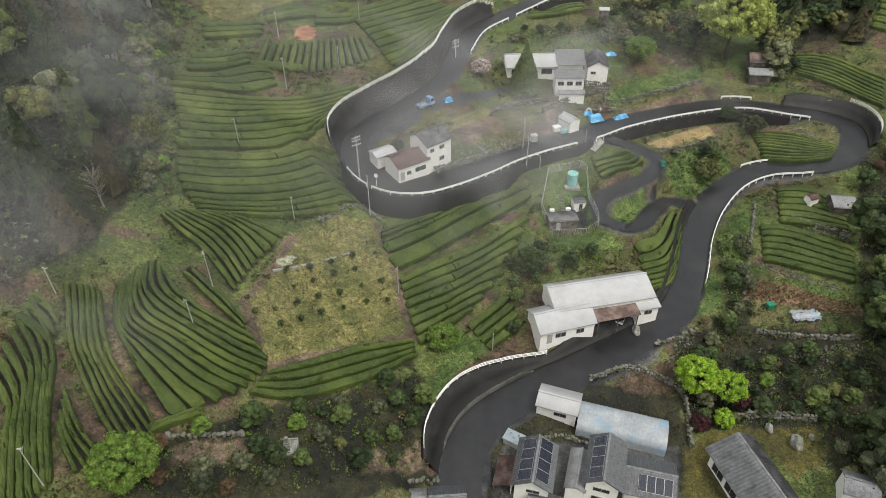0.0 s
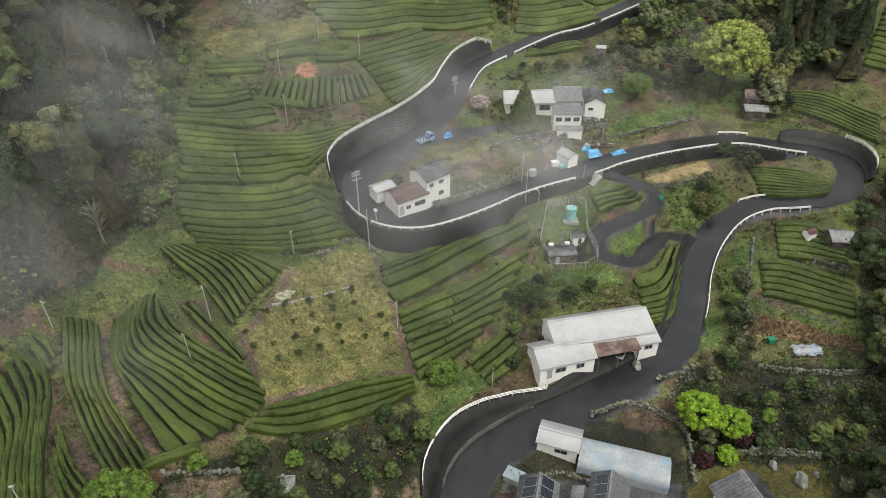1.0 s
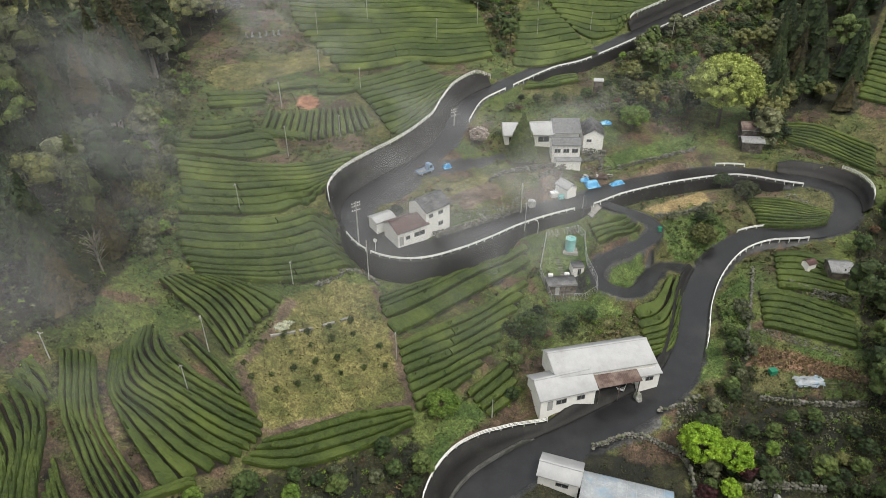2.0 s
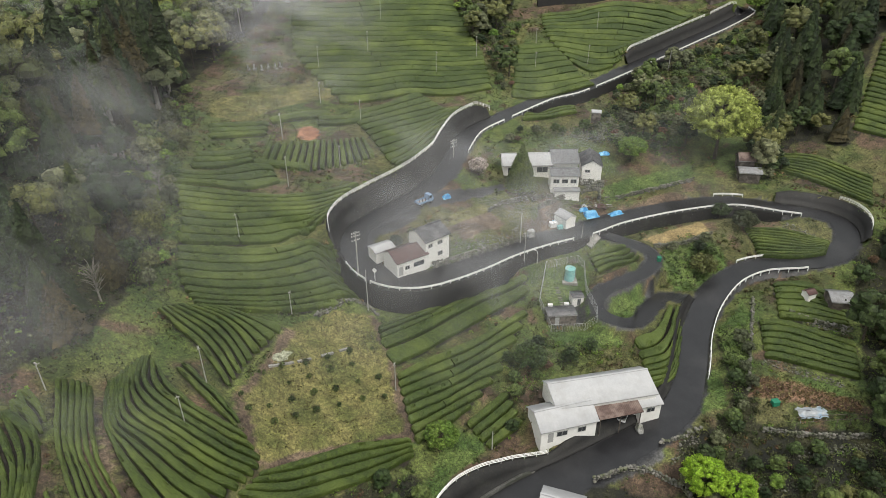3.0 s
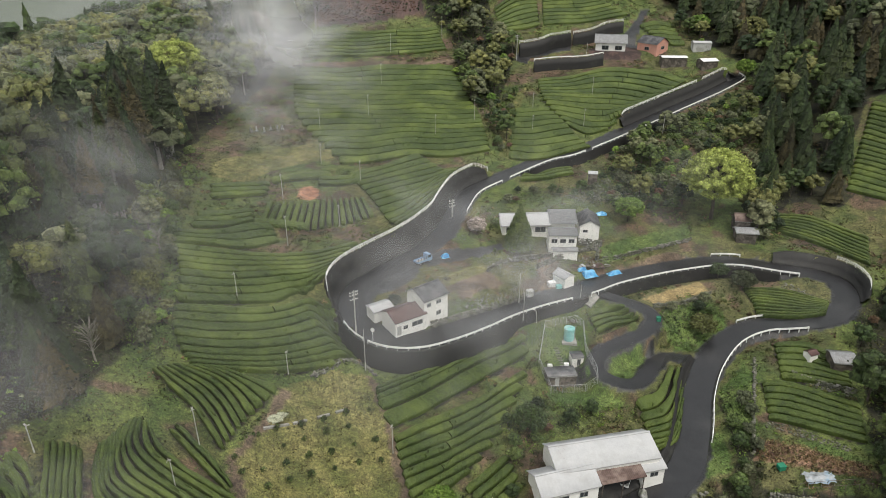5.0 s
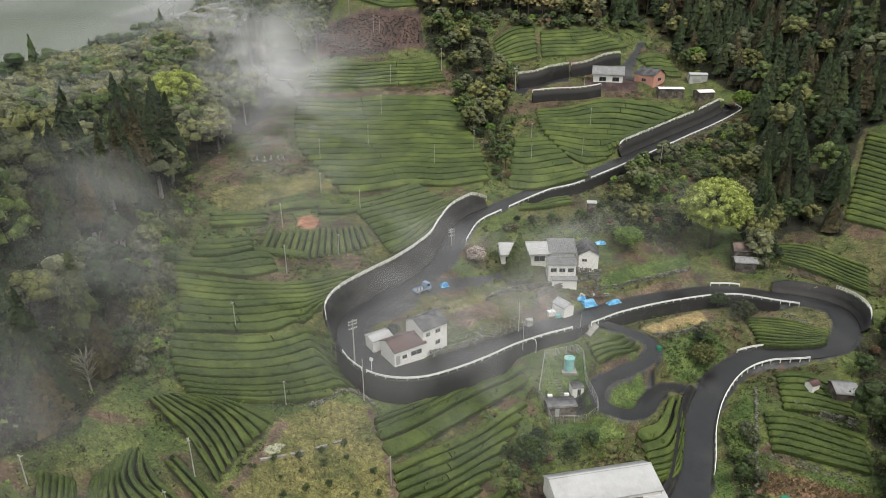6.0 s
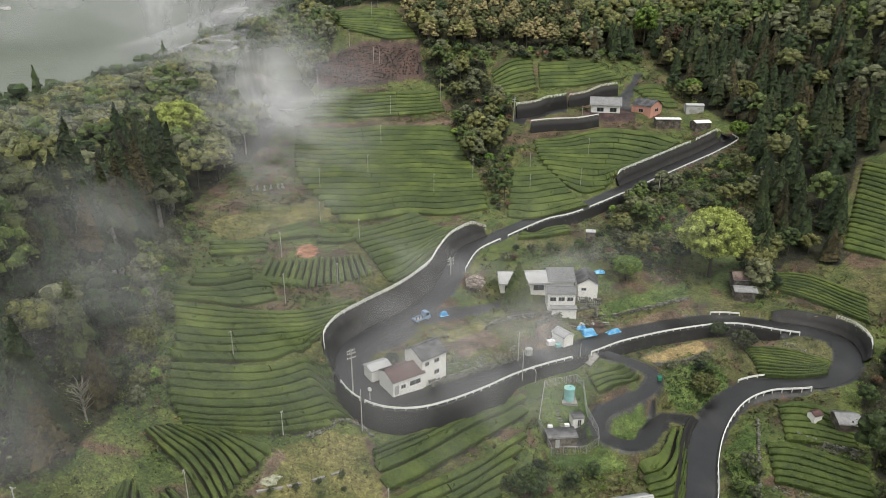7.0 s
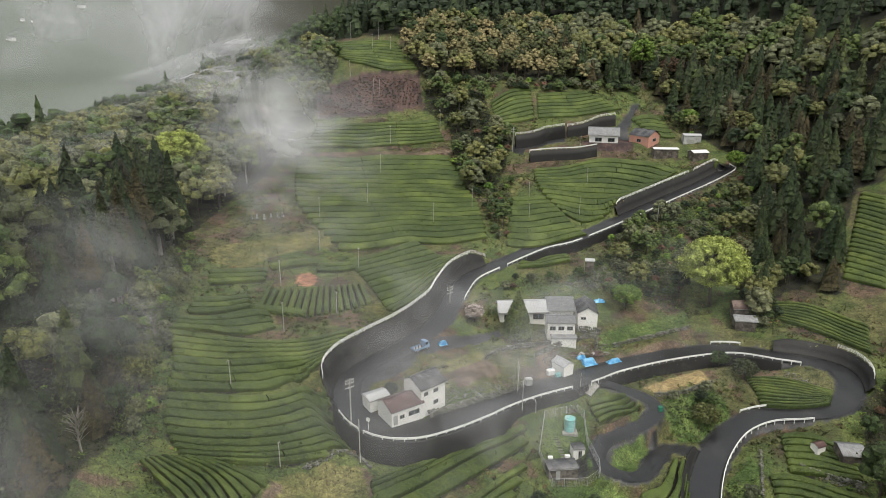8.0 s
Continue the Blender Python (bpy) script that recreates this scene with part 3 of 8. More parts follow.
# ---- kinds of ground, in plan ----
PATCHES = [
    (WET_SHADED, [(4.5, 60.5), (12.0, 65.4), (22.0, 69.6), (36.0, 67.5), (36.5, 47.0), (4.5, 46.0)]),
    (WET_SHADED, [(-35.1, 38.0), (-32.3, 46.2), (-23.0, 55.8), (-13.6, 62.0), (-4.3, 68.4), (-0.8, 61.5), (-0.4, 53.6), (-10.8, 46.9)]),
    (WET_SHADED, [(102.7, 274.8), (110.9, 245.9), (99.2, 199.9), (99.2, 178.6), (108.4, 169.0), (116.4, 185.1), (131.9, 207.9), (139.4, 205.8), (160.0, 245.2), (146.0, 291.4), (122.8, 319.2), (96.3, 327.0), (99.7, 296.6)]),
    (ASPHALT, [(-19.0, 124.8), (-8.6, 138.2), (-2.9, 135.4), (-5.8, 128.6), (-10.4, 123.8), (-13.9, 120.2), (-13.9, 114.8), (-10.8, 111.1), (-6.3, 108.1), (-10.5, 105.4), (-16.1, 109.0), (-19.2, 115.7)]),
    (ASPHALT, [(-6.0, 134.3), (5.3, 140.8), (13.9, 144.6), (14.4, 142.5), (1.4, 134.9), (-2.9, 131.8)]),
    (DRY_GRASS, [(-25.6, 88.2), (-18.8, 95.9), (-13.6, 97.7), (-9.8, 91.5), (-4.9, 74.3), (-14.2, 68.2), (-22.6, 62.3), (-24.8, 62.2), (-29.6, 70.8)]),
    (SOIL, [(-13.7, 98.2), (-11.0, 96.5), (-4.2, 74.0), (-6.0, 73.2), (-9.5, 87.5)]),
    (SOIL, [(-24.2, 62.5), (-15.9, 68.6), (-4.9, 75.5), (-4.4, 74.0), (-15.7, 66.9), (-23.8, 60.6)]),
    (SOIL, [(-29.5, 70.6), (-25.8, 88.0), (-24.2, 88.1), (-28.2, 71.1), (-24.1, 62.5), (-25.0, 61.6)]),
    (RED_SOIL, [(-36.4, 158.1), (-35.6, 161.7), (-33.3, 162.9), (-31.2, 161.2), (-31.1, 158.0), (-33.4, 155.8), (-35.4, 155.7)]),
    (TAN_FIELD, [(44.2, 128.3), (59.8, 138.1), (59.6, 131.7), (46.6, 126.9)]),
    (OLIVE_MOSS, [(31.9, 49.8), (34.6, 57.6), (39.1, 61.0), (46.0, 61.1), (53.6, 60.3), (54.6, 57.0), (51.2, 54.0), (48.2, 52.7), (44.8, 59.6), (38.2, 57.1), (39.3, 49.9)]),
    (LAWN, [(37.8, 146.8), (46.3, 151.0), (62.5, 157.9), (62.6, 152.6), (48.2, 146.2), (37.7, 140.0)]),
    (LAWN, [(46.0, 124.5), (59.0, 129.5), (61.5, 123.0), (52.5, 113.5), (47.0, 114.0), (45.0, 118.0)]),
    (LAWN, [(32.6, 104.6), (31.4, 107.0), (34.0, 109.8), (38.6, 111.8), (41.0, 111.0), (38.2, 106.4), (35.6, 103.8)]),
    (LAWN, [(52.5, 103.0), (58.0, 108.5), (60.5, 112.0), (59.0, 104.0), (54.0, 88.0), (50.6, 90.0)]),
    (LAWN, [(48.0, 94.1), (49.4, 90.6), (47.6, 83.4), (42.8, 82.1)]),
    (LAWN, [(60.2, 89.5), (65.9, 88.5), (70.0, 85.6), (68.4, 84.3), (62.0, 86.3)]),
    (LAWN, [(20.9, 116.3), (29.5, 119.3), (28.8, 104.1), (21.0, 100.9), (19.5, 107.3)]),
    (LAWN, [(18.2, 99.8), (29.0, 101.5), (34.0, 98.1), (22.0, 96.2)]),
    (LAWN, [(1.0, 77.9), (5.6, 76.6), (6.4, 73.7), (0.9, 68.0), (-0.8, 61.9), (-2.9, 65.6)]),
    (GARDEN, [(54.1, 90.2), (59.8, 88.5), (69.9, 83.5), (68.2, 80.9), (57.1, 83.8), (52.2, 85.5)]),
    (SOIL, [(40.3, 139.6), (55.3, 147.5), (59.8, 146.1), (41.0, 136.5)]),
    (SOIL, [(1.4, 126.0), (10.2, 134.9), (13.1, 129.9), (4.2, 119.7)]),
    (SOIL, [(19.9, 130.4), (23.5, 141.9), (27.3, 140.6), (25.8, 128.5), (20.4, 124.4)]),
    (SOIL, [(-31.7, 46.3), (-25.1, 50.1), (-23.9, 47.4), (-30.5, 43.7)]),
    (SOIL, [(-11.3, 53.2), (0.0, 58.4), (0.4, 55.2), (-11.1, 50.1)]),
    (GRAVEL, [(6.5, 55.0), (9.2, 59.4), (33.9, 58.6), (31.6, 49.8), (6.2, 50.3)]),
    (DARK_SOIL, [(-56.1, 302.0), (-36.6, 319.2), (-10.0, 318.7), (-7.4, 296.1), (-33.3, 285.3), (-51.6, 281.2)]),
    (SOIL, [(-57.6, 252.1), (-26.4, 260.4), (3.8, 264.5), (4.5, 262.4), (-55.1, 250.1)]),
    (DARK_SOIL, [(58.5, 272.4), (78.4, 278.1), (75.3, 261.2), (55.8, 263.5)]),
    (ASPHALT, [(73.5, 283.4), (85.4, 303.5), (89.4, 304.5), (85.0, 296.3), (78.2, 280.9), (78.2, 273.0), (72.7, 278.6)]),
    (ASPHALT, [(28.0, 264.9), (31.2, 275.2), (52.2, 282.5), (50.0, 269.7), (33.8, 266.6), (32.2, 261.5)]),
    (SOIL, [(6.4, 249.4), (10.1, 233.2), (17.7, 227.4), (17.9, 203.9), (13.2, 216.3), (7.0, 228.3)]),
    (DRY_GRASS, [(-60.7, 169.6), (-50.0, 183.6), (-33.7, 192.6), (-29.1, 183.4), (-42.9, 173.1), (-50.5, 161.8), (-58.7, 161.0)]),
    (DRY_GRASS, [(18.2, 207.8), (25.1, 232.4), (30.3, 243.7), (22.0, 200.2), (20.7, 185.4), (16.7, 187.8)]),
    (WET_SHADED, [(37.1, 76.2), (49.1, 82.1), (52.0, 79.4), (71.5, 76.7), (58.5, 49.1), (53.8, 49.5), (54.6, 57.0), (53.8, 61.0), (46.2, 61.7), (38.9, 61.5), (35.8, 65.7)]),
    (GRAVEL, [(19.7, 69.9), (35.0, 76.8), (33.7, 73.1), (24.5, 69.1)]),
    (GRAVEL, [(19.6, 107.1), (26.7, 107.9), (27.6, 103.0), (20.5, 101.2)]),
    (DRY_GRASS, [(1.4, 131.0), (9.0, 136.6), (10.2, 133.9), (2.0, 126.5)]),
    (SOIL, [(-44.4, 59.4), (-43.5, 59.4), (-37.2, 50.7), (-37.8, 50.0), (-42.0, 54.3)]),
    (SOIL, [(-42.4, 60.2), (-41.6, 60.7), (-35.6, 49.1), (-36.1, 48.1)]),
]


# ---- tea fields: number of rows, and guiding rows from the lower to the upper edge ----
TEA_FIELDS = [
    (11, [[(-43.0, 65.3), (-41.4, 59.8), (-38.4, 55.1), (-34.7, 51.3), (-32.4, 48.7)], [(-42.1, 68.1), (-40.0, 60.7), (-35.6, 58.7), (-30.1, 56.7), (-26.6, 56.5)], [(-40.8, 71.9), (-39.8, 67.2), (-36.6, 64.7), (-29.5, 62.7), (-24.3, 62.2)], [(-38.8, 70.1), (-36.2, 68.2), (-33.1, 66.7), (-29.9, 66.0), (-27.3, 65.4)]]),
    (6, [[(-47.7, 62.5), (-43.9, 54.2), (-41.9, 50.9), (-38.9, 46.8), (-35.7, 43.2)], [(-45.7, 63.7), (-42.3, 55.2), (-39.1, 50.7), (-36.6, 47.9), (-34.3, 45.6)], [(-44.0, 63.6), (-41.5, 57.7), (-38.9, 53.4), (-35.4, 50.1), (-33.1, 47.7)]]),
    (4, [[(-41.1, 43.6), (-39.9, 41.4), (-38.4, 39.2)], [(-42.3, 48.6), (-39.4, 44.7), (-36.1, 42.0)]]),
    (3, [[(-49.2, 54.5), (-46.7, 53.4), (-44.8, 52.3)], [(-49.4, 60.0), (-47.5, 58.7), (-46.2, 57.1)]]),
    (4, [[(-26.0, 56.0), (-21.7, 57.1), (-17.7, 59.2), (-11.7, 63.6), (-4.5, 70.8)], [(-23.8, 60.8), (-18.5, 65.4), (-12.7, 70.1), (-5.1, 73.9)]]),
    (5, [[(-8.3, 86.2), (0.6, 95.2), (9.1, 102.7), (16.1, 108.8)], [(-10.4, 90.6), (-1.4, 99.0), (7.2, 107.0), (16.8, 113.7)], [(-11.4, 94.4), (-9.4, 96.4), (-7.1, 98.9), (-4.4, 101.2)]]),
    (8, [[(-4.0, 72.9), (-1.2, 76.2), (1.4, 78.3), (3.4, 80.5)], [(-6.1, 78.7), (0.6, 84.0), (6.4, 89.2), (10.7, 92.0)], [(-7.8, 85.0), (-0.4, 92.1), (8.9, 99.2), (16.4, 105.8)]]),
    (4, [[(7.3, 74.2), (9.8, 76.6), (12.7, 78.8)], [(3.4, 78.7), (6.5, 81.9), (10.6, 86.3)]]),
    (9, [[(-38.0, 85.5), (-32.8, 87.7), (-26.5, 90.7), (-20.0, 95.8)], [(-40.9, 88.1), (-35.2, 90.4), (-27.4, 95.1), (-15.9, 107.3)], [(-43.8, 92.9), (-37.2, 96.1), (-28.9, 102.5), (-19.8, 112.8)], [(-45.5, 98.8), (-38.8, 103.6), (-30.1, 108.9), (-22.2, 117.4)]]),
    (8, [[(-45.6, 99.6), (-37.5, 106.1), (-30.5, 110.8), (-23.2, 122.4)], [(-48.6, 110.1), (-41.5, 113.6), (-32.3, 120.0), (-22.6, 126.2)], [(-53.5, 120.5), (-44.0, 122.9), (-33.9, 127.8), (-18.4, 136.6)]]),
    (3, [[(-53.8, 121.2), (-47.4, 123.5), (-41.4, 125.6), (-35.6, 132.7)], [(-55.1, 127.2), (-49.5, 130.2), (-43.2, 137.6), (-38.4, 138.9)]]),
    (3, [[(-53.4, 130.0), (-47.2, 134.4), (-42.6, 139.3)], [(-54.8, 139.5), (-49.4, 142.1), (-44.1, 145.5)]]),
    (1, [[(-42.1, 137.8), (-36.1, 138.8), (-30.3, 139.9)], [(-42.7, 140.4), (-36.7, 141.9), (-31.8, 142.9)]]),
    (3, [[(-54.3, 147.0), (-49.3, 151.3), (-43.5, 155.1)], [(-56.8, 155.4), (-51.5, 159.8), (-44.1, 162.8)]]),
    (1, [[(-43.5, 161.3), (-38.4, 164.4), (-29.6, 168.7)], [(-44.2, 164.8), (-39.1, 168.2), (-30.2, 173.0)]]),
    (2, [[(-32.2, 163.2), (-26.9, 164.6), (-22.0, 167.1)], [(-32.5, 168.0), (-27.6, 170.4), (-21.1, 172.5)]]),
    (16, [[(-41.3, 138.4), (-41.7, 149.4)], [(-30.0, 140.1), (-31.4, 155.3)], [(-16.3, 150.6), (-19.8, 158.1)]]),
    (11, [[(-10.3, 143.2), (-4.5, 147.1), (1.6, 160.4)], [(-17.7, 157.8), (-8.8, 165.7), (3.2, 172.0)], [(-25.8, 172.9), (-15.7, 178.1), (-7.6, 186.8)]]),
    (18, [[(-27.5, 177.8), (-17.4, 179.9), (-8.1, 185.1), (3.4, 185.6), (13.8, 189.4)], [(-46.5, 210.7), (-25.9, 213.6), (-7.4, 215.5), (12.2, 215.4)], [(-52.5, 247.4), (-30.2, 254.0), (-13.2, 259.3), (3.3, 259.8)]]),
    (9, [[(19.0, 185.6), (29.7, 185.6), (44.1, 192.2)], [(24.1, 221.8), (30.8, 222.3), (35.0, 221.7)]]),
    (12, [[(39.8, 206.9), (44.4, 202.2), (50.4, 205.2)], [(34.4, 227.3), (52.2, 223.4), (66.5, 219.7)], [(34.9, 247.1), (46.6, 248.2), (60.8, 255.3), (79.4, 251.9), (86.7, 241.2)]]),
    (3, [[(61.8, 215.3), (79.3, 229.6), (100.3, 243.1)], [(76.5, 227.8), (89.2, 236.7), (102.2, 243.8)]]),
    (7, [[(-53.1, 256.6), (-28.9, 263.2), (1.8, 271.2)], [(-51.0, 277.1), (-28.2, 281.1), (-2.4, 287.4)]]),
    (10, [[(-42, 329), (-26, 322), (-11, 324)], [(-54, 343), (-36, 338), (-15, 335)], [(-58, 360), (-42, 359), (-24, 355)]]),
    (8, [[(23.8, 284.7), (33.6, 287.5), (39.9, 290.2)], [(21.9, 301.8), (32.0, 312.4), (40.9, 315.9)]]),
    (7, [[(41.6, 290.0), (58.3, 291.8), (79.4, 298.9)], [(43.4, 310.1), (56.5, 311.9), (65.8, 313.4)]]),
    (5, [[(85.9, 276.4), (90.4, 271.8), (95.4, 271.2)], [(81.2, 290.6), (87.9, 293.4), (94.0, 289.0)]]),
    (7, [[(-48.1, 46.1), (-45.4, 43.1), (-44.2, 39.5), (-42.4, 34.6)], [(-49.0, 53.8), (-45.3, 49.1), (-43.2, 42.7), (-40.3, 35.7)], [(-49.4, 59.5), (-44.6, 52.8), (-42.1, 44.6), (-39.5, 38.1)]]),
    (2, [[(-37.1, 71.2), (-32.2, 67.8), (-28.3, 65.5)], [(-36.4, 73.1), (-31.7, 70.3), (-27.8, 67.3)]]),
    (2, [[(-33.6, 46.1), (-31.3, 48.8), (-29.4, 51.0)], [(-34.0, 47.0), (-32.0, 49.2), (-29.8, 52.0)]]),
    (6, [[(64.4, 104.0), (70.6, 103.1), (76.4, 101.7)], [(67.9, 115.7), (74.5, 115.5), (79.9, 108.5)]]),
    (6, [[(57.9, 94.1), (64.1, 91.8), (72.1, 88.3)], [(60.4, 103.6), (66.2, 103.0), (75.5, 97.3)]]),
    (10, [[(68.4, 124.6), (76.0, 123.1), (82.3, 124.0)], [(68.2, 133.6), (77.4, 133.5), (85.2, 128.1)]]),
    (8, [[(85.0, 155.8), (93.3, 149.0), (100.2, 139.7)], [(87.3, 162.4), (95.9, 160.2), (105.3, 150.8)]]),
    (18, [[(108.9, 170.0), (112.6, 165.9), (115.9, 162.0)], [(132.4, 205.7), (134.0, 202.3), (135.6, 198.6)]]),
    (4, [[(32.0, 116.4), (36.6, 119.0), (41.3, 120.0)], [(30.6, 122.5), (35.0, 124.1), (38.3, 123.4)]]),
    (7, [[(35.3, 86.3), (39.1, 88.4), (41.3, 91.4)], [(35.5, 93.7), (40.6, 95.8), (46.1, 106.9)], [(35.6, 98.9), (39.9, 101.4), (43.8, 107.5)]]),
    (3, [[(20.9, 171.7), (28.3, 175.0), (36.8, 178.6)], [(22.6, 177.0), (29.4, 182.6), (36.8, 183.2)]]),
    (9, [[(-42.9, 81.5), (-38.6, 78.7), (-35.4, 76.5), (-30.5, 71.4)], [(-41.0, 84.6), (-35.7, 84.0), (-32.4, 82.0), (-29.3, 78.5)], [(-36.1, 87.0), (-33.6, 87.4), (-29.3, 87.5), (-26.1, 87.9)]]),
]


# ---- where the woods and scrub stand, in plan ----
WOODS = {
    "left": [(-71, 99), (-67, 141), (-69, 166), (-68, 191), (-65, 212), (-61, 232), (-61, 262), (-53, 290), (-52, 330), (-90, 345), (-130, 300), (-140, 230), (-130, 170), (-100, 118)],
    "leftcedar": [(-66.1, 94.3), (-75.3, 115.2), (-86.7, 148.5), (-95.6, 202.5), (-85.9, 208.5), (-71.1, 164.1), (-64.5, 129.5), (-61.8, 105.9)],
    "leftscrub": [(-67, 141), (-69, 166), (-64, 176), (-59, 150), (-55, 128), (-49, 109), (-43, 89), (-44, 82), (-53, 89), (-68, 116)],
    "leftnear": [(-76, 108), (-65, 112), (-56, 109), (-47, 87), (-48, 72), (-51, 63), (-52, 58)],
    "right": [(103, 275), (111, 246), (99, 200), (99, 179), (108, 169), (116, 185), (132, 208), (139, 206), (160, 245), (146, 291), (123, 319), (96, 327), (100, 297)],
    "rightup": [(96, 327), (123, 319), (146, 291), (160, 245), (179, 282), (164, 329), (133, 361), (97, 367), (93, 340)],
    "back": [(-16, 330), (-7, 317), (20, 321), (45, 321), (70, 320), (88, 318), (95, 330), (97, 370), (60, 378), (-20, 372)],
    "ravine": [(-7, 313), (19, 309), (22, 288), (29, 275), (24, 249), (17, 222), (11, 219), (5, 249), (4, 283), (-7, 294)],
    "leftmid": [(-50, 335), (-50, 300), (-52, 286), (-60, 266), (-70, 269), (-80, 314), (-66, 350)],
    "eastbank": [(88, 124), (95, 128), (59, 49), (54, 49), (63, 65), (78, 100)],
    "eastfar": [(57, 47), (74, 44), (118, 126), (95, 128), (70, 76)],
    "eastscrub": [(52, 103), (58, 104), (54, 87), (47, 73), (68, 74), (56, 49), (52, 56), (50, 60), (39, 63), (36, 66), (37, 75), (43, 78), (49, 85)],
    "south": [(-35, 38), (-32, 46), (-23, 56), (-14, 62), (-4, 68), (-1, 61), (-0, 54), (-11, 50), (-20, 44)],
    "midbank": [(8, 156), (16, 166), (37, 174), (62, 179), (64, 160), (52, 163), (39, 166), (14, 161)],
    "midbank2": [(52, 197), (72, 210), (101, 231), (96, 194), (71, 180), (55, 176), (43, 175)],
    "factorybank": [(10, 95), (18, 98), (35, 98), (35, 95), (18, 91), (14, 83), (12, 77), (-3, 75), (5, 76), (10, 86)],
    "nearright": [(82, 161), (93, 188), (100, 203), (100, 181), (110, 168), (105, 164), (95, 168)],
    "upscrub": [(101, 296), (103, 275), (100, 245), (102, 261), (98, 274), (93, 293)],
    "roadscrub": [(101, 226), (111, 238), (104, 202), (94, 188), (92, 202)],
    "pathscrub": [(4, 257), (18, 232), (26, 238), (19, 185), (16, 191), (12, 222)],
    "gardens": [(37, 173), (67, 180), (62, 160), (48, 162), (39, 165)],
    "farmscrub": [(46, 173), (65, 178), (64, 167), (45, 162)],
    "bendscrub": [(86, 189), (96, 191), (88, 162), (90, 157), (78, 149), (75, 152), (82, 167)],
    "isle": [(48, 126), (60, 130), (62, 123), (52, 112), (46, 113), (42, 117)],
    "far_back": [(-60, 372), (-20, 368), (60, 378), (100, 372), (140, 362), (180, 330), (330, 330), (330, 500), (-40, 500)],
    "far_right": [(165, 335), (185, 280), (165, 240), (142, 205), (150, 120), (260, 120), (330, 330)],
    "far_left": [(-140, 225), (-130, 300), (-90, 345), (-50, 380), (-60, 450), (-160, 420), (-220, 300), (-200, 200), (-140, 170)],
    "backfront": [(-8, 312), (90, 312), (92, 321), (-8, 321)],
}


# banks strewn with loose stones, in plan
RUBBLE_BANKS = [
    [(-1.6, 114.1), (8.9, 120.7), (16.6, 126.6), (16.3, 129.5), (7.8, 122.2), (-1.6, 117.0)],
    [(-21.6, 93.3), (-15.5, 105.8), (-14.4, 105.8), (-18.6, 98.7), (-23.1, 94.0)],
    [(79.2, 137.5), (83.5, 131.6), (85.2, 124.9), (83.1, 121.8), (79.4, 127.8), (76.5, 133.1)],
    [(64.9, 106.6), (70.1, 102.4), (75.0, 99.4), (76.2, 100.9), (72.3, 104.8), (66.8, 108.4)],
    [(56.3, 92.9), (60.8, 90.7), (68.6, 86.7), (69.3, 88.0), (61.7, 92.7), (57.3, 94.2)],
    [(22.6, 134.9), (28.6, 140.8), (39.9, 143.9), (38.7, 141.1), (29.5, 138.0), (24.3, 133.4)],
    [(-8.1, 109.4), (0.7, 115.6), (-0.5, 116.2), (-8.8, 111.9)],
    [(34.5, 72.3), (38.3, 77.2), (41.0, 78.5), (41.6, 77.1), (36.5, 73.2)],
    [(44.2, 68.2), (52.9, 67.0), (53.5, 68.6), (45.7, 70.5)],
    [(54.9, 72.3), (65.8, 73.2), (66.6, 75.1), (54.8, 74.5)],
]
# tall stems at the foot of the left wood
EDGE = [(-64.3, 130.5), (-66.1, 132.7), (-66.8, 138.3), (-67.5, 144.4), (-69.9, 167.0), (-71.6, 168.5), (-64.9, 123.0), (-64.7, 125.8), (-64.1, 117.9), (-68.9, 151.5), (-69.8, 159.0), (-63.5, 113.7)]


# ---- ground: one sheet out to the hills ----
def axis(lo, a, b, hi, fine, grow):
    mid = np.arange(a, b, fine)
    left, right = [], []
    s, x = fine, a
    while x > lo:
        s *= grow
        x -= s
        left.append(x)
    s, x = fine, mid[-1]
    while x < hi:
        s *= grow
        x += s
        right.append(x)
    return np.concatenate([left[::-1], mid, right])


gx, gy = axis(-2400, -75, 125, 1500, 0.6, 1.07), axis(-500, 30, 265, 3600, 0.6, 1.06)
GX, GY = np.meshgrid(gx, gy)
GZ = ground(GX, GY)
verts, quads = strip(np.stack([GX, GY, GZ], -1))


def inside(poly, x, y):
    p = np.array(poly)
    hit = np.zeros(x.shape, bool)
    for (x0, y0), (x1, y1) in zip(p, np.roll(p, -1, axis=0)):
        cross = ((y0 > y) != (y1 > y)) & (x < (x1 - x0) * (y - y0) / (y1 - y0 + 1e-12) + x0)
        hit ^= cross
    return hit


ground_me = fast_mesh("ground", verts, quads, GROUND_MATERIAL, True)
kinds = []


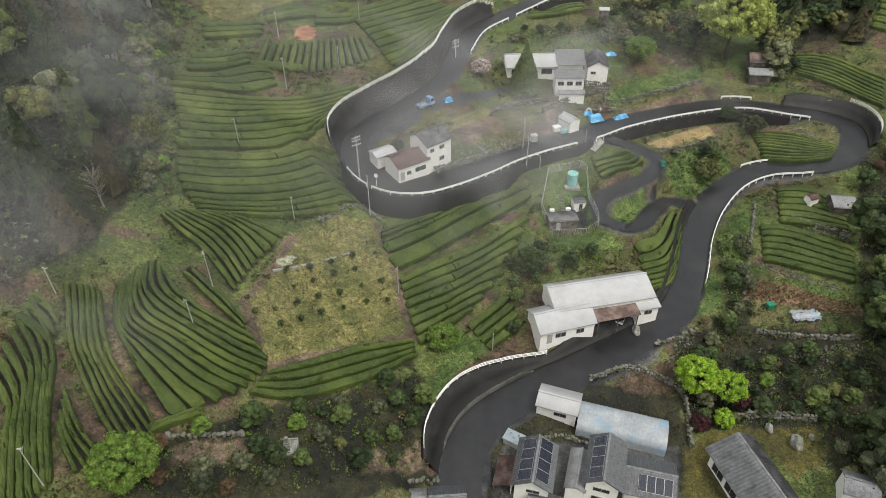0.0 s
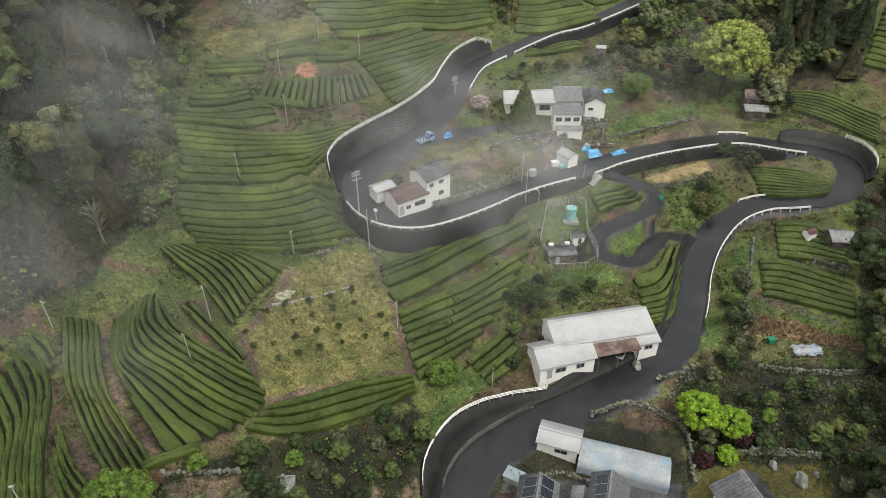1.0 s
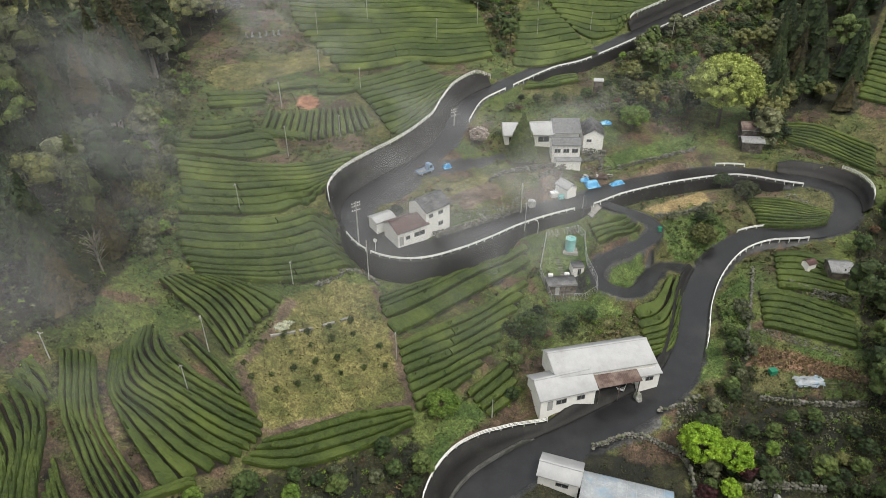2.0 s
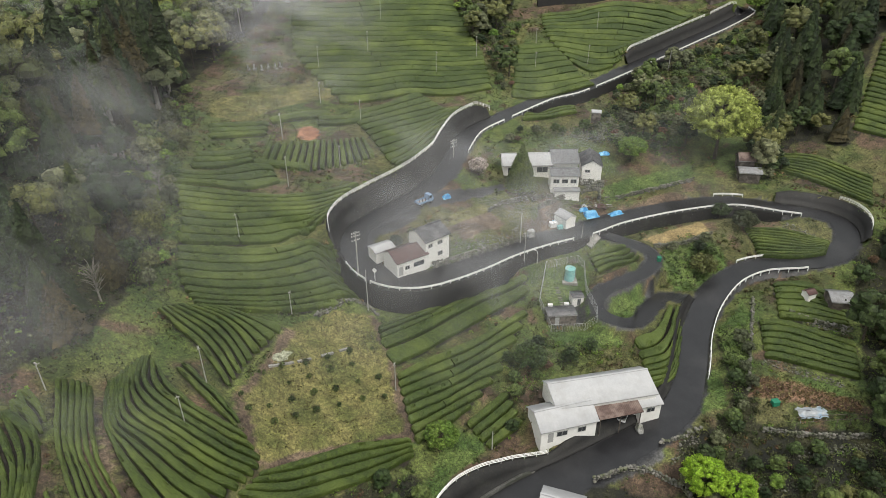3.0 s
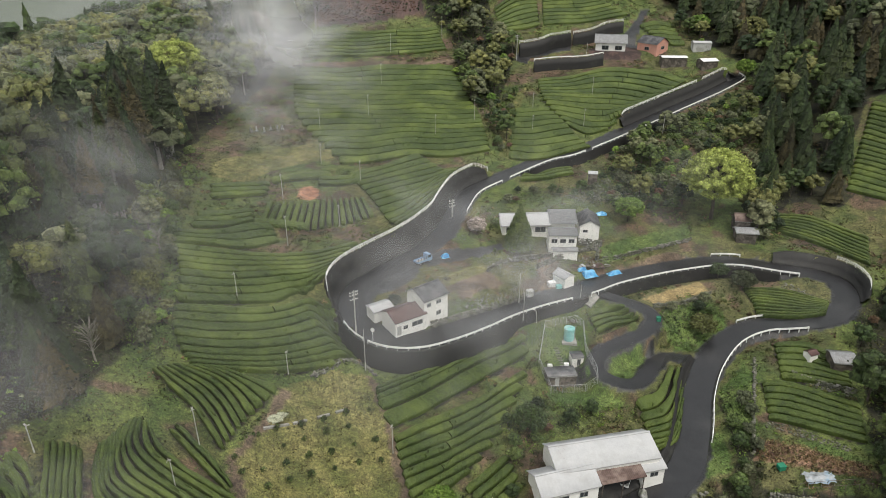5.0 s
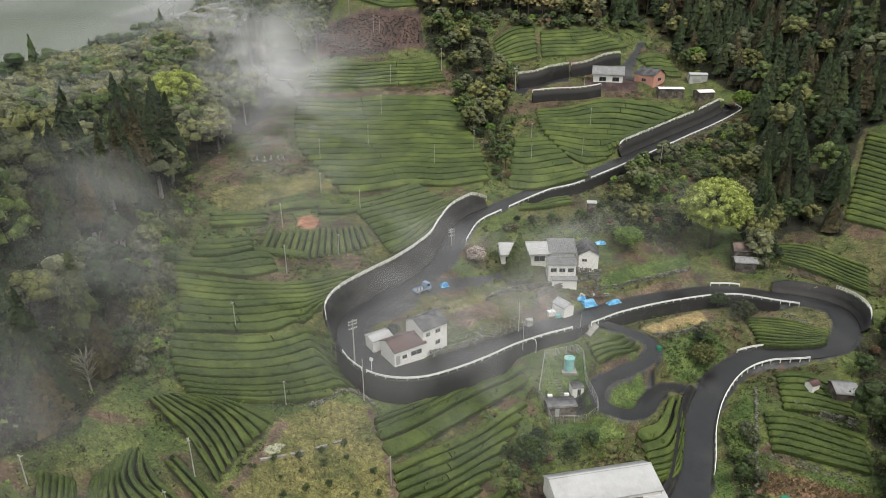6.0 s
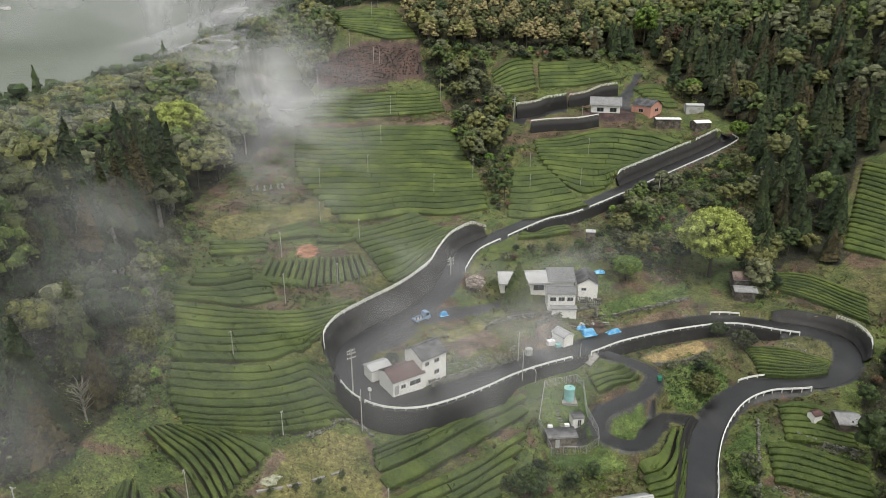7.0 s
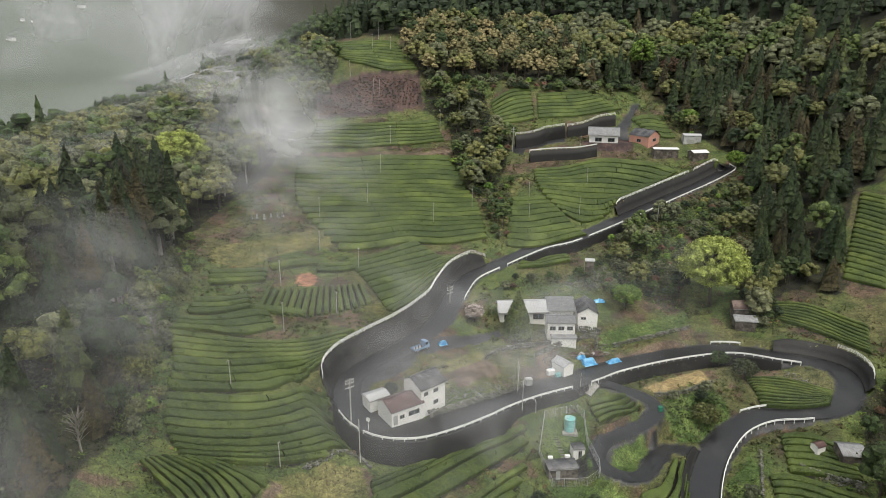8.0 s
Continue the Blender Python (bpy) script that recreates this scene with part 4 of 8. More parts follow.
def ground_slots(x, y):
    """The kind of ground at places in plan: 0 for the open hillside, else its number in kinds, from 1."""
    out = np.zeros(len(x), np.int32)

    def number(kind):
        if kind not in kinds:
            kinds.append(kind)
        return kinds.index(kind) + 1
    for kind, poly in PATCHES:
        out[inside(poly, x, y)] = number(kind)
    # floor of the woods: litter with the trees' shade put in its colour
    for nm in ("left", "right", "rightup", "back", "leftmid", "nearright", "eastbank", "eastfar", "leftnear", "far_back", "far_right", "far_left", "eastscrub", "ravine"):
        out[(out == 0) & inside(WOODS[nm], x, y)] = number(WET_SHADED)
    for road in ROADS:
        i, d, _ = road.near(x, y)
        out[d < road.half[i] + 0.7] = number(ASPHALT)
    out[(out == 0) & (-x - 0.30 * y > 30) & (np.hypot(x, y) > 420)] = number(VALLEY)
    out[(out == 0) & (y > 400)] = number(WET_SHADED)
    # soil inside each tea field, coloured with the shade of the row gaps
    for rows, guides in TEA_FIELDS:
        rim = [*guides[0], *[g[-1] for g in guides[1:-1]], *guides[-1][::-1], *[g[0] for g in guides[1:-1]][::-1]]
        out[(out == 0) & inside(rim, x, y)] = number(ROW_SHADE)
    return out


flat_x, flat_y = GX.ravel(), GY.ravel()
warp = [(value_noise(flat_x, flat_y, 2.2, k, 3) - 0.5) * 1.3 for k in (1, 2)]
slots = ground_slots(flat_x + warp[0], flat_y + warp[1])
mottle = smoothstep((value_noise(flat_x, flat_y, 3.0, 3) - 0.3) / 0.4)[:, None]
mottle[np.hypot(flat_x, flat_y) > 420] = 0.5
broad, tufts = value_noise(flat_x, flat_y, 16.0, 4), value_noise(flat_x, flat_y, 5.0, 5)
green = np.array((0.05, 0.078, 0.018)) * (1 - mottle) + np.array((0.10, 0.125, 0.032)) * mottle
olive = np.array((0.066, 0.07, 0.024)) * (1 - mottle) + np.array((0.112, 0.108, 0.042)) * mottle
earth = np.array((0.055, 0.038, 0.025)) * (1 - mottle) + np.array((0.12, 0.08, 0.052)) * mottle
dryness, bare = smoothstep((broad - 0.42) / 0.22)[:, None], smoothstep((tufts + 0.5 * broad - 0.82) / 0.12)[:, None]
tone = np.ones((len(flat_x), 4), np.float32)
tone[:, :3] = (green * (1 - dryness) + olive * dryness) * (1 - bare) + earth * bare
tone[:, 3] = 0.9
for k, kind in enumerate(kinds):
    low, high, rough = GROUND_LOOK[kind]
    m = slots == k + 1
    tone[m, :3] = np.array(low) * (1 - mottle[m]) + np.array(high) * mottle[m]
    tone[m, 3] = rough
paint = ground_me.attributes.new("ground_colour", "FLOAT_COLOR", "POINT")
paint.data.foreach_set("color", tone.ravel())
SLOT = slots.reshape(GX.shape)[:-1, :-1]


def slot_at(x, y):
    i = np.clip(np.searchsorted(gy, y) - 1, 0, len(gy) - 2)
    j = np.clip(np.searchsorted(gx, x) - 1, 0, len(gx) - 2)
    return SLOT[i, j]



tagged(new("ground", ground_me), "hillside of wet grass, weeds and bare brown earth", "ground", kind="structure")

# ---- roads ----
def road_mesh(road, name):
    offs = np.array([-1.0, -0.5, 0.0, 0.5, 1.0])
    rows = []
    for i in range(road.n):
        x, y, z = road.line[i]
        rows.append([(x + road.side[i, 0] * road.half[i] * o, y + road.side[i, 1] * road.half[i] * o, z + 0.05 - 0.04 * abs(o)) for o in offs])
    v, q = strip(rows)
    return fast_mesh(name, v, q[:, ::-1], ASPHALT, True)


tagged(new("road", road_mesh(MAIN_ROAD, "road")), "narrow wet black asphalt village road with hairpin bends", "road", kind="structure")
tagged(new("road", road_mesh(BY_ROAD, "by_road")), "narrow winding wet asphalt access lane", "road", kind="structure")


def side_line(road, side, a, b, off=0.0, step=1):
    """Points along the edge of a road, off metres outside it: x, y, z of the road."""
    k = np.arange(a, b + 1, step)
    k = k[k < road.n]
    d = road.half[k] + off
    return np.stack([road.line[k, 0] + side * road.side[k, 0] * d, road.line[k, 1] + side * road.side[k, 1] * d, road.line[k, 2]], 1)


def retaining_wall(road, side, a, b, name="retaining_wall", mat=None, label="tall dark wet concrete retaining wall beside the road"):
    """A battered wall: leans back from the road where it holds the slope above, outwards where it carries the road."""
    k = np.arange(a, b + 1)
    k = k[k < road.n]
    rows = []
    rise = road.rise[side][k]
    for i, r in zip(k, rise):
        c, nrm, half, z = road.line[i, :2], road.side[i] * side, road.half[i], road.line[i, 2]

        def at(d, h):
            return (*(c + nrm * (half + d)), z + h)
        if r > 0:
            ln = 0.35 * r + 0.5
            rows.append([at(0.2, -0.4), at(0.2, 0.35), at(0.32, 0.38), at(0.32 + ln * 0.5, r * 0.55), at(0.3 + ln, r + 0.2), at(0.75 + ln, r + 0.2), at(1.0 + ln, r - 0.6)])
        else:
            rows.append([at(0.75 + 0.3 * -r, r - 0.8), at(0.72 + 0.15 * -r, r * 0.5), at(0.7, -0.05), at(0.66, 0.12), at(0.3, 0.12), at(0.28, -0.4)])
    v, f = strip(rows)
    if (side > 0) == (rise.mean() > 0):
        f = f[:, ::-1]
    return tagged(new(name, fast_mesh(name, v, f, mat or WALL_DARK, False)), label, "wall", kind="structure")


for side, a, b in ((1, 5, 48), (1, 49, 84), (-1, 128, 150), (1, 149, 199), (1, 203, 262), (1, 263, 330), (-1, 341, 404), (1, 387, 446)):
    retaining_wall(MAIN_ROAD, side, a, b)


# ---- guardrails and pipe fences along the road ----
def run_beam(pts, lo, hi, thick, name, mat):
    pts = np.asarray(pts)
    n = normals_2d(pts)
    rows = []
    for p, q in zip(pts, n):
        a, b = p[:2] + q * thick / 2, p[:2] - q * thick / 2
        m = p[2] + (lo + hi) / 2
        c = p[:2] - q * thick * 0.1
        rows.append([(*a, p[2] + lo), (*a, p[2] + hi), (*b, p[2] + hi), (*c, m), (*b, p[2] + lo)])
    v, f = strip(rows, closed=True)
    k = len(v)
    return mesh_of(name, v, [tuple(x) for x in f] + [tuple(range(5))[::-1], tuple(range(k - 5, k))], mat)


POST_MESH = box_mesh("post", WHITE_RAIL, (-0.07, -0.07, -0.4), (0.07, 0.07, 0.74), 0.01)
THIN_POST = box_mesh("post", WHITE_RAIL, (-0.045, -0.045, -0.3), (0.045, 0.045, 1.08), 0.008)


def guardrail(pts, gap=2.0):
    g = thing("guardrail", "white painted steel guardrail on posts along the road", "guardrail", "guardrails")
    part("rail", run_beam(pts, 0.42, 0.80, 0.12, "rail", WHITE_RAIL), g)
    place_posts(pts, gap, POST_MESH, g)
    return g


def place_posts(pts, gap, mesh, parent):
    s = np.concatenate([[0], np.cumsum(np.linalg.norm(np.diff(pts[:, :2], axis=0), axis=1))])
    for d in np.linspace(0, s[-1], max(2, int(s[-1] / gap) + 1)):
        part("post", mesh, parent, at=pose(*[np.interp(d, s, pts[:, k]) for k in range(3)]))


def pipe_fence(pts, gap=2.0):
    g = thing("pipe_fence", "white pipe fence on top of the retaining wall", "fence", "pipe fences")
    for lo in (0.45, 0.74, 1.0):
        part("rail", run_beam(pts, lo, lo + 0.08, 0.08, "rail", WHITE_RAIL), g)
    place_posts(pts, gap, THIN_POST, g)
    return g


def wall_top(road, side, a, b):
    k = np.arange(a, b + 1)
    k = k[k < road.n]
    r = road.rise[side][k]
    d = road.half[k] + 0.5 + 0.35 * r + 0.5
    return np.stack([road.line[k, 0] + side * road.side[k, 0] * d, road.line[k, 1] + side * road.side[k, 1] * d, road.line[k, 2] + r + 0.18], 1)


for side, a, b in ((-1, 63, 112), (1, 145, 202), (1, 207, 252), (1, 253, 259), (-1, 309, 330), (-1, 333, 362), (-1, 365, 400), (-1, 402, 447)):
    pts = side_line(MAIN_ROAD, side, a, b, 0.42)
    pts[:, 2] += 0.1
    guardrail(pts)
for side, a, b in ((1, 100, 106), (-1, 157, 163)):
    guardrail(side_line(MAIN_ROAD, side, a, b, 0.7))
for side, a, b in ((1, 6, 29), (1, 265, 331), (1, 388, 428), (1, 431, 446), (-1, 130, 138)):
    pipe_fence(wall_top(MAIN_ROAD, side, a, b))


# ---- tea: clipped hedge rows, each a rounded ridge over the slope ----
def resample(poly, n):
    p = smooth_line(poly, 0.5)
    s = np.linspace(0, 1, len(p))
    t = np.linspace(0, 1, n)
    return np.stack([np.interp(t, s, p[:, 0]), np.interp(t, s, p[:, 1])], 1)


def tea_field(rows, guides):
    length = max(np.linalg.norm(np.diff(np.array(g), axis=0), axis=1).sum() for g in guides)
    n = max(8, int(length / 0.45))
    g = np.array([resample(q, n) for q in guides])
    gap = np.concatenate([[0], np.cumsum([np.linalg.norm(g[i + 1] - g[i], axis=1).mean() for i in range(len(g) - 1)])])
    tot = gap[-1]
    field = thing("tea_field", "field of clipped green tea hedges in curving rows", "tea field", "tea fields")
    rnd = np.random.default_rng(int(length * 100) + rows)

    seams = [rnd.uniform(0.3, 0.7)] if length > 30 else []

    def row_line(r):
        u = (r + 0.5) / rows * tot
        i = int(np.clip(np.searchsorted(gap, u, side="right") - 1, 0, len(g) - 2))
        w = (u - gap[i]) / (gap[i + 1] - gap[i])
        flat = g[i] * (1 - w) + g[i + 1] * w
        if len(g) == 2:
            return flat
        bent = sum(g[j] * np.prod([(u - gap[k]) / (gap[j] - gap[k]) for k in range(len(g)) if k != j]) for j in range(len(g)))
        return 0.5 * bent + 0.5 * flat

    for r in range(rows):
        line = row_line(r)
        side = normals_2d(line)
        across = np.abs(((row_line(r + 1) - row_line(r - 1)) * side).sum(axis=1)) / 2
        half = np.clip(across / 2 - 0.17 - 0.001 * np.clip(line[:, 1] - 60, 0, 160), 0.25, 1.9)
        m = len(line)
        ends = np.minimum(1, np.minimum(np.arange(m), np.arange(m)[::-1]) / 2.0 + 0.3)
        wob = np.convolve(rnd.normal(0, 1, m + 8), np.ones(6) / 6, "same")[4:-4] * 0.10
        hob = np.convolve(rnd.normal(0, 1, m + 8), np.ones(4) / 4, "same")[4:-4] * 0.07
        prof = [(-0.93, -0.2), (-0.97, 0.3), (-1.0, 0.66), (-0.93, 0.82), (-0.62, 0.93), (-0.22, 0.98), (0.22, 0.98), (0.62, 0.93), (0.93, 0.82), (1.0, 0.66), (0.97, 0.3), (0.93, -0.2)]
        holes = rnd.uniform(0, 1, (12, m)) < 0.006
        holes[:, 1:] |= holes[:, :-1] & (rnd.uniform(0, 1, (12, m - 1)) < 0.5)
        base = ground(line[:, 0], line[:, 1])
        left = ground(line[:, 0] + side[:, 0] * half, line[:, 1] + side[:, 1] * half)
        right = ground(line[:, 0] - side[:, 0] * half, line[:, 1] - side[:, 1] * half)
        lat = []
        for k, (o, h) in enumerate(prof):
            d = o * half * (0.6 + 0.4 * ends) + wob
            gz = np.where(o > 0, base + (left - base) * o, base + (right - base) * -o)
            z = gz + (h * ends ** 0.5 + (0.5 * hob + rnd.normal(0, 0.03, m)) * (h > 0.35) - 0.5 * holes[k] * (h > 0.6) if h > 0 else -0.25)
            d = d + rnd.normal(0, 0.02, m)
            lat.append(np.stack([line[:, 0] + side[:, 0] * d, line[:, 1] + side[:, 1] * d, z], 1))
        lat = np.array(lat)
        cuts = sorted({int(k) for k in [*(u * m + rnd.normal(0, 0.8) for u in seams if rnd.uniform() < 0.6), *(rnd.uniform(0, m) for _ in range(int(m / 140)))] if 6 < k < m - 6})
        stops = [0, *[c for i, c in enumerate(cuts) if i == 0 or c - cuts[i - 1] > 6], m - 1]
        for a, b in zip(stops, stops[1:]):
            piece = lat[:, a:b + 1].copy()
            if a:
                piece[:, 0] += (piece[:, 1] - piece[:, 0]) * rnd.uniform(0.3, 0.5)
            if b < m - 1:
                piece[:, -1] += (piece[:, -2] - piece[:, -1]) * rnd.uniform(0.1, 0.3)
            v, q = strip(piece)
            p, w = len(prof), piece.shape[1]
            c0, c1 = np.arange(p) * w, np.arange(p) * w + w - 1
            faces = [tuple(f) for f in q] + [tuple(c0), tuple(c1[::-1])]
            part("hedge_row", mesh_of("hedge_row", v, faces, TEA), field)
    return field


for rows, guides in TEA_FIELDS:
    tea_field(rows, guides)


# ---- houses ----
def ribbed_slope(name, mat, x0, x1, y_top, z_top, y_low, z_low, pitch=0.3, amp=0.04, thick=0.1, courses=0.0):
    """A roof slope from ridge to eave with real ribs along the slope, and stepped courses for tiles."""
    n = max(4, int(abs(x1 - x0) / pitch)) * 4 + 1
    xs = np.linspace(x0, x1, n)
    wave = amp * np.maximum(0, np.cos(np.arange(n) * math.pi / 2)) if amp else np.zeros(n)
    k = max(1, int(math.hypot(y_low - y_top, z_low - z_top) / courses)) if courses else 1
    rows = []
    for j in range(k):
        for u, up in ((j / k, 0.0), ((j + 1) / k, 0.035 if courses else 0.0)):
            y, z = y_top + (y_low - y_top) * u, z_top + (z_low - z_top) * u
            rows.append(np.stack([xs, np.full(n, y), z + wave + up], 1))
    rows.append(np.stack([xs, np.full(n, y_low), np.full(n, z_low - thick)], 1))
    rows.append(np.stack([xs, np.full(n, y_top), np.full(n, z_top - thick)], 1))
    v, q = strip(np.array(rows))
    return fast_mesh(name, v, q if y_low < y_top else q[:, ::-1], mat)


def window(parent, w, h, m, shutters=False):
    """A framed window, facing local -y, at the pose m."""
    fr = []
    t = 0.06
    for lo, hi in (((-w / 2, -0.05, 0), (w / 2, 0.06, t)), ((-w / 2, -0.05, h - t), (w / 2, 0.06, h)), ((-w / 2, -0.05, 0), (-w / 2 + t, 0.06, h)), ((w / 2 - t, -0.05, 0), (w / 2, 0.06, h)), ((-t / 2, -0.04, 0), (t / 2, 0.06, h))):
        fr.append(box_mesh("bar", FRAME, lo, hi, 0))
    win = part("window", join_meshes("window", fr), parent, at=m)
    part("pane", box_mesh("pane", GLASS, (-w / 2 + t, -0.015, t), (w / 2 - t, 0.0, h - t), 0), win)
    return win


def house(label, x, y, z, turn, length, front, back, wall_h, rise, wall_mat, roof_mat, over=0.5, back_mat=None, windows=(), ribs=(0.34, 0.12), courses=0.0, ridge_cap=True, base=1.2, name="house", category="house", doors=(), group=""):
    """Ridge along local x; front is local -y."""
    h = thing(name, label, category, group, at=pose(x, y, z, 0, 0, turn))
    a, b = -length / 2, length / 2
    ins = over
    f0, b0 = -front + ins * 0.9, back - ins * 0.9
    a0, b0x = a + ins * 0.7, b - ins * 0.7
    zr = wall_h + rise
    zf = wall_h + rise * (1 - (-f0) / front) if front else wall_h
    zb = wall_h + rise * (1 - b0 / back) if back else wall_h
    d = 0.08
    # walls with gables, sunk into the ground
    prof = [(f0, -base), (f0, zf - d), (0, zr - d - 0.04), (b0, zb - d), (b0, -base)]
    v = [(a0, *p) for p in prof] + [(b0x, *p) for p in prof]
    fc = [(4, 3, 2, 1, 0), (5, 6, 7, 8, 9)] + [(i, i + 1, i + 6, i + 5) for i in range(4)]
    part("wall", mesh_of("wall", v, [q[::-1] for q in fc], wall_mat), h)
    part("roof", ribbed_slope("roof", roof_mat, a, b, 0, zr, -front, wall_h, *ribs, courses=courses), h)
    part("roof", ribbed_slope("roof", back_mat or roof_mat, a, b, 0, zr, back, wall_h, *ribs, courses=courses), h)
    if ridge_cap:
        part("ridge", box_mesh("ridge", roof_mat, (a - 0.04, -0.16, zr - 0.05), (b + 0.04, 0.16, zr + 0.12), 0.03), h)
    for side in (-front + 0.04, back - 0.04):
        part("gutter", box_mesh("gutter", FRAME, (a, side - 0.05, wall_h - 0.2), (b, side + 0.05, wall_h - 0.1), 0.01), h)
    for face, u, sill, w, hh in windows:
        m = {"f": pose(u, f0 - 0.03, sill), "b": pose(u, b0 + 0.03, sill, 0, 0, 180), "l": pose(a0 - 0.03, u, sill, 0, 0, -90), "r": pose(b0x + 0.03, u, sill, 0, 0, 90)}[face]
        window(h, w, hh, m)
    for face, u, w, hh in doors:
        m = {"f": pose(u, f0 - 0.03, 0), "l": pose(a0 - 0.03, u, 0, 0, 0, -90), "r": pose(b0x + 0.03, u, 0, 0, 0, 90)}[face]
        part("door", box_mesh("door", FRAME, (-w / 2, -0.03, 0), (w / 2, 0.05, hh), 0.01), h, at=m)
    return h


PV_CELL = {}


def solar_array(h, side, length, x0, depth, wall_h, rise, cols, rows, w=1.0, l=1.6, down=0.35):
    """Solar modules on one slope of a house; side -1 front, +1 back."""
    slope = math.atan2(rise, depth)
    key = (w, l)
    if key not in PV_CELL:
        PV_CELL[key] = join_meshes("solar_panel", [box_mesh("cells", PV, (0.02, -l + 0.02, 0.0), (w - 0.02, -0.02, 0.035), 0)] + [box_mesh("rim", GALV, lo, hi, 0) for lo, hi in (((0, -l, -0.01), (w, -l + 0.03, 0.045)), ((0, -0.03, -0.01), (w, 0, 0.045)), ((0, -l, -0.01), (0.03, 0, 0.045)), ((w - 0.03, -l, -0.01), (w, 0, 0.045)))])
    base = pose(0, 0, wall_h + rise + 0.1) @ (pose(0, 0, 0) if side < 0 else pose(0, 0, 0, 0, 0, 180)) @ pose(0, 0, 0, math.degrees(slope))
    for c in range(cols):
        for r in range(rows):
            part("solar_panel", PV_CELL[key], h, "dark blue solar panel", at=base @ pose(x0 + c * (w + 0.03), -down - r * (l + 0.05), 0.0))


factory = house("long tea factory shed with pale metal roof and white walls", 25.4, 84.6, 4.6, 12, 17.6, 4.6, 2.4, 3.7, 1.4, WHITE_WALL, METAL_ROOF, 0.3, ribs=(0.6, 0.012), windows=[("r", -2.2, 1.0, 1.6, 1.0)], name="factory_shed", category="shed", base=3)
house("white factory annexe with pale metal gable roof", 18.9, 79.0, 4.2, 16, 10.0, 3.2, 3.0, 2.7, 1.6, WHITE_WALL, METAL_ROOF, 0.4, ribs=(0.6, 0.012), windows=[("f", -1.2, 0.9, 1.8, 1.0), ("f", 2.2, 0.9, 1.4, 1.0)], doors=[("f", -3.1, 0.9, 1.9)], name="factory_annexe", category="shed", base=3)


def carport(label, x, y, z, turn, length, depth, low, high, mat):
    """A one-sided sheet roof on posts, open below; the low edge at local -y."""
    c = thing("carport", label, "carport", at=pose(x, y, z, 0, 0, turn))
    part("roof", ribbed_slope("roof", mat, -length / 2, length / 2, depth / 2, high, -depth / 2, low, 0.3, 0.05), c)
    for px in (-length / 2 + 0.3, 0, length / 2 - 0.3):
        for py, h in ((-depth / 2 + 0.3, low), (depth / 2 - 0.3, high)):
            part("post", box_mesh("post", BOARD_WALL, (px - 0.07, py - 0.07, -1.5), (px + 0.07, py + 0.07, h - 0.05), 0), c)
        part("rafter", tube_mesh("rafter", BOARD_WALL, [(px, -depth / 2, low - 0.14), (px, depth / 2, high - 0.14)], 0.06, 4), c)
    return c


carport("open carport with rusty brown corrugated roof against the factory", 27.8, 80.6, 4.4, 14, 7.6, 4.6, 2.5, 3.5, BROWN_ROOF)
house("small white annexe with pale metal roof", 33.2, 83.2, 4.4, 14, 4.2, 2.6, 1.2, 2.4, 0.7, WHITE_WALL, METAL_ROOF, 0.35, ribs=(0.6, 0.012), windows=[("f", 0, 0.9, 1.4, 0.9)], name="factory_annexe", category="shed", ridge_cap=False, base=2)
house("low white shed with pale metal roof", 17.0, 64.6, 0.6, -19, 6.4, 2.1, 2.4, 2.7, 0.9, WHITE_WALL, METAL_ROOF, 0.35, ribs=(0.6, 0.012), windows=[("f", 0.6, 1.2, 1.9, 0.8)], name="shed", category="shed")
p1 = house("two-storey white house with grey tiles and solar panels", 12.1, 52.8, -0.7, -104, 7.6, 2.8, 2.8, 4.9, 1.7, WHITE_WALL, TILE_ROOF, 0.6, courses=0.35, windows=[("r", 0.2, 3.6, 1.8, 0.7), ("f", 0, 1, 1.8, 1.2), ("b", 1, 3.2, 1.6, 1.0)])
solar_array(p1, -1, 7.6, -3.3, 2.8, 4.9, 1.7, 4, 1, 1.62, 2.0)
solar_array(p1, 1, 7.6, -3.0, 2.8, 4.9, 1.7, 4, 1, 1.62, 2.0)
house("grey tiled porch roof over a white entrance", 13.0, 48.3, -0.7, -14, 4.6, 1.5, 1.5, 3.0, 0.7, WHITE_WALL, TILE_ROOF, 0.35, courses=0.35, name="porch", category="porch")
p2 = house("two-storey white house with weathered grey tiles and solar panels", 21.6, 52.9, -0.5, -107, 7.8, 2.6, 2.7, 5.0, 1.7, WHITE_WALL, TILE_ROOF, 0.6, courses=0.35, windows=[("r", 0, 3.5, 2.2, 0.8), ("r", -0.3, 0.9, 1.6, 1.4), ("b", 0.5, 3.4, 1.6, 1.0)])
solar_array(p2, -1, 7.8, -3.4, 2.6, 5.0, 1.7, 4, 1, 1.65, 1.9)
house("low wing with blue-grey metal roof", 18.3, 53.2, -0.5, -107, 6.6, 1.6, 1.4, 3.0, 0.6, WHITE_WALL, GREY_ROOF, 0.3, ribs=(0.28, 0.04), name="house_wing", category="house")
p3 = house("single-storey wing with dark grey tiles and solar panels", 27.7, 52.0, -0.3, -14, 7.0, 3.4, 3.0, 3.0, 1.3, WHITE_WALL, TILE_ROOF, 0.6, courses=0.35, windows=[("f", 0, 0.8, 2.4, 1.4)])
solar_array(p3, -1, 7.0, -1.6, 3.4, 3.0, 1.3, 4, 1, 1.1, 2.2, 0.7)
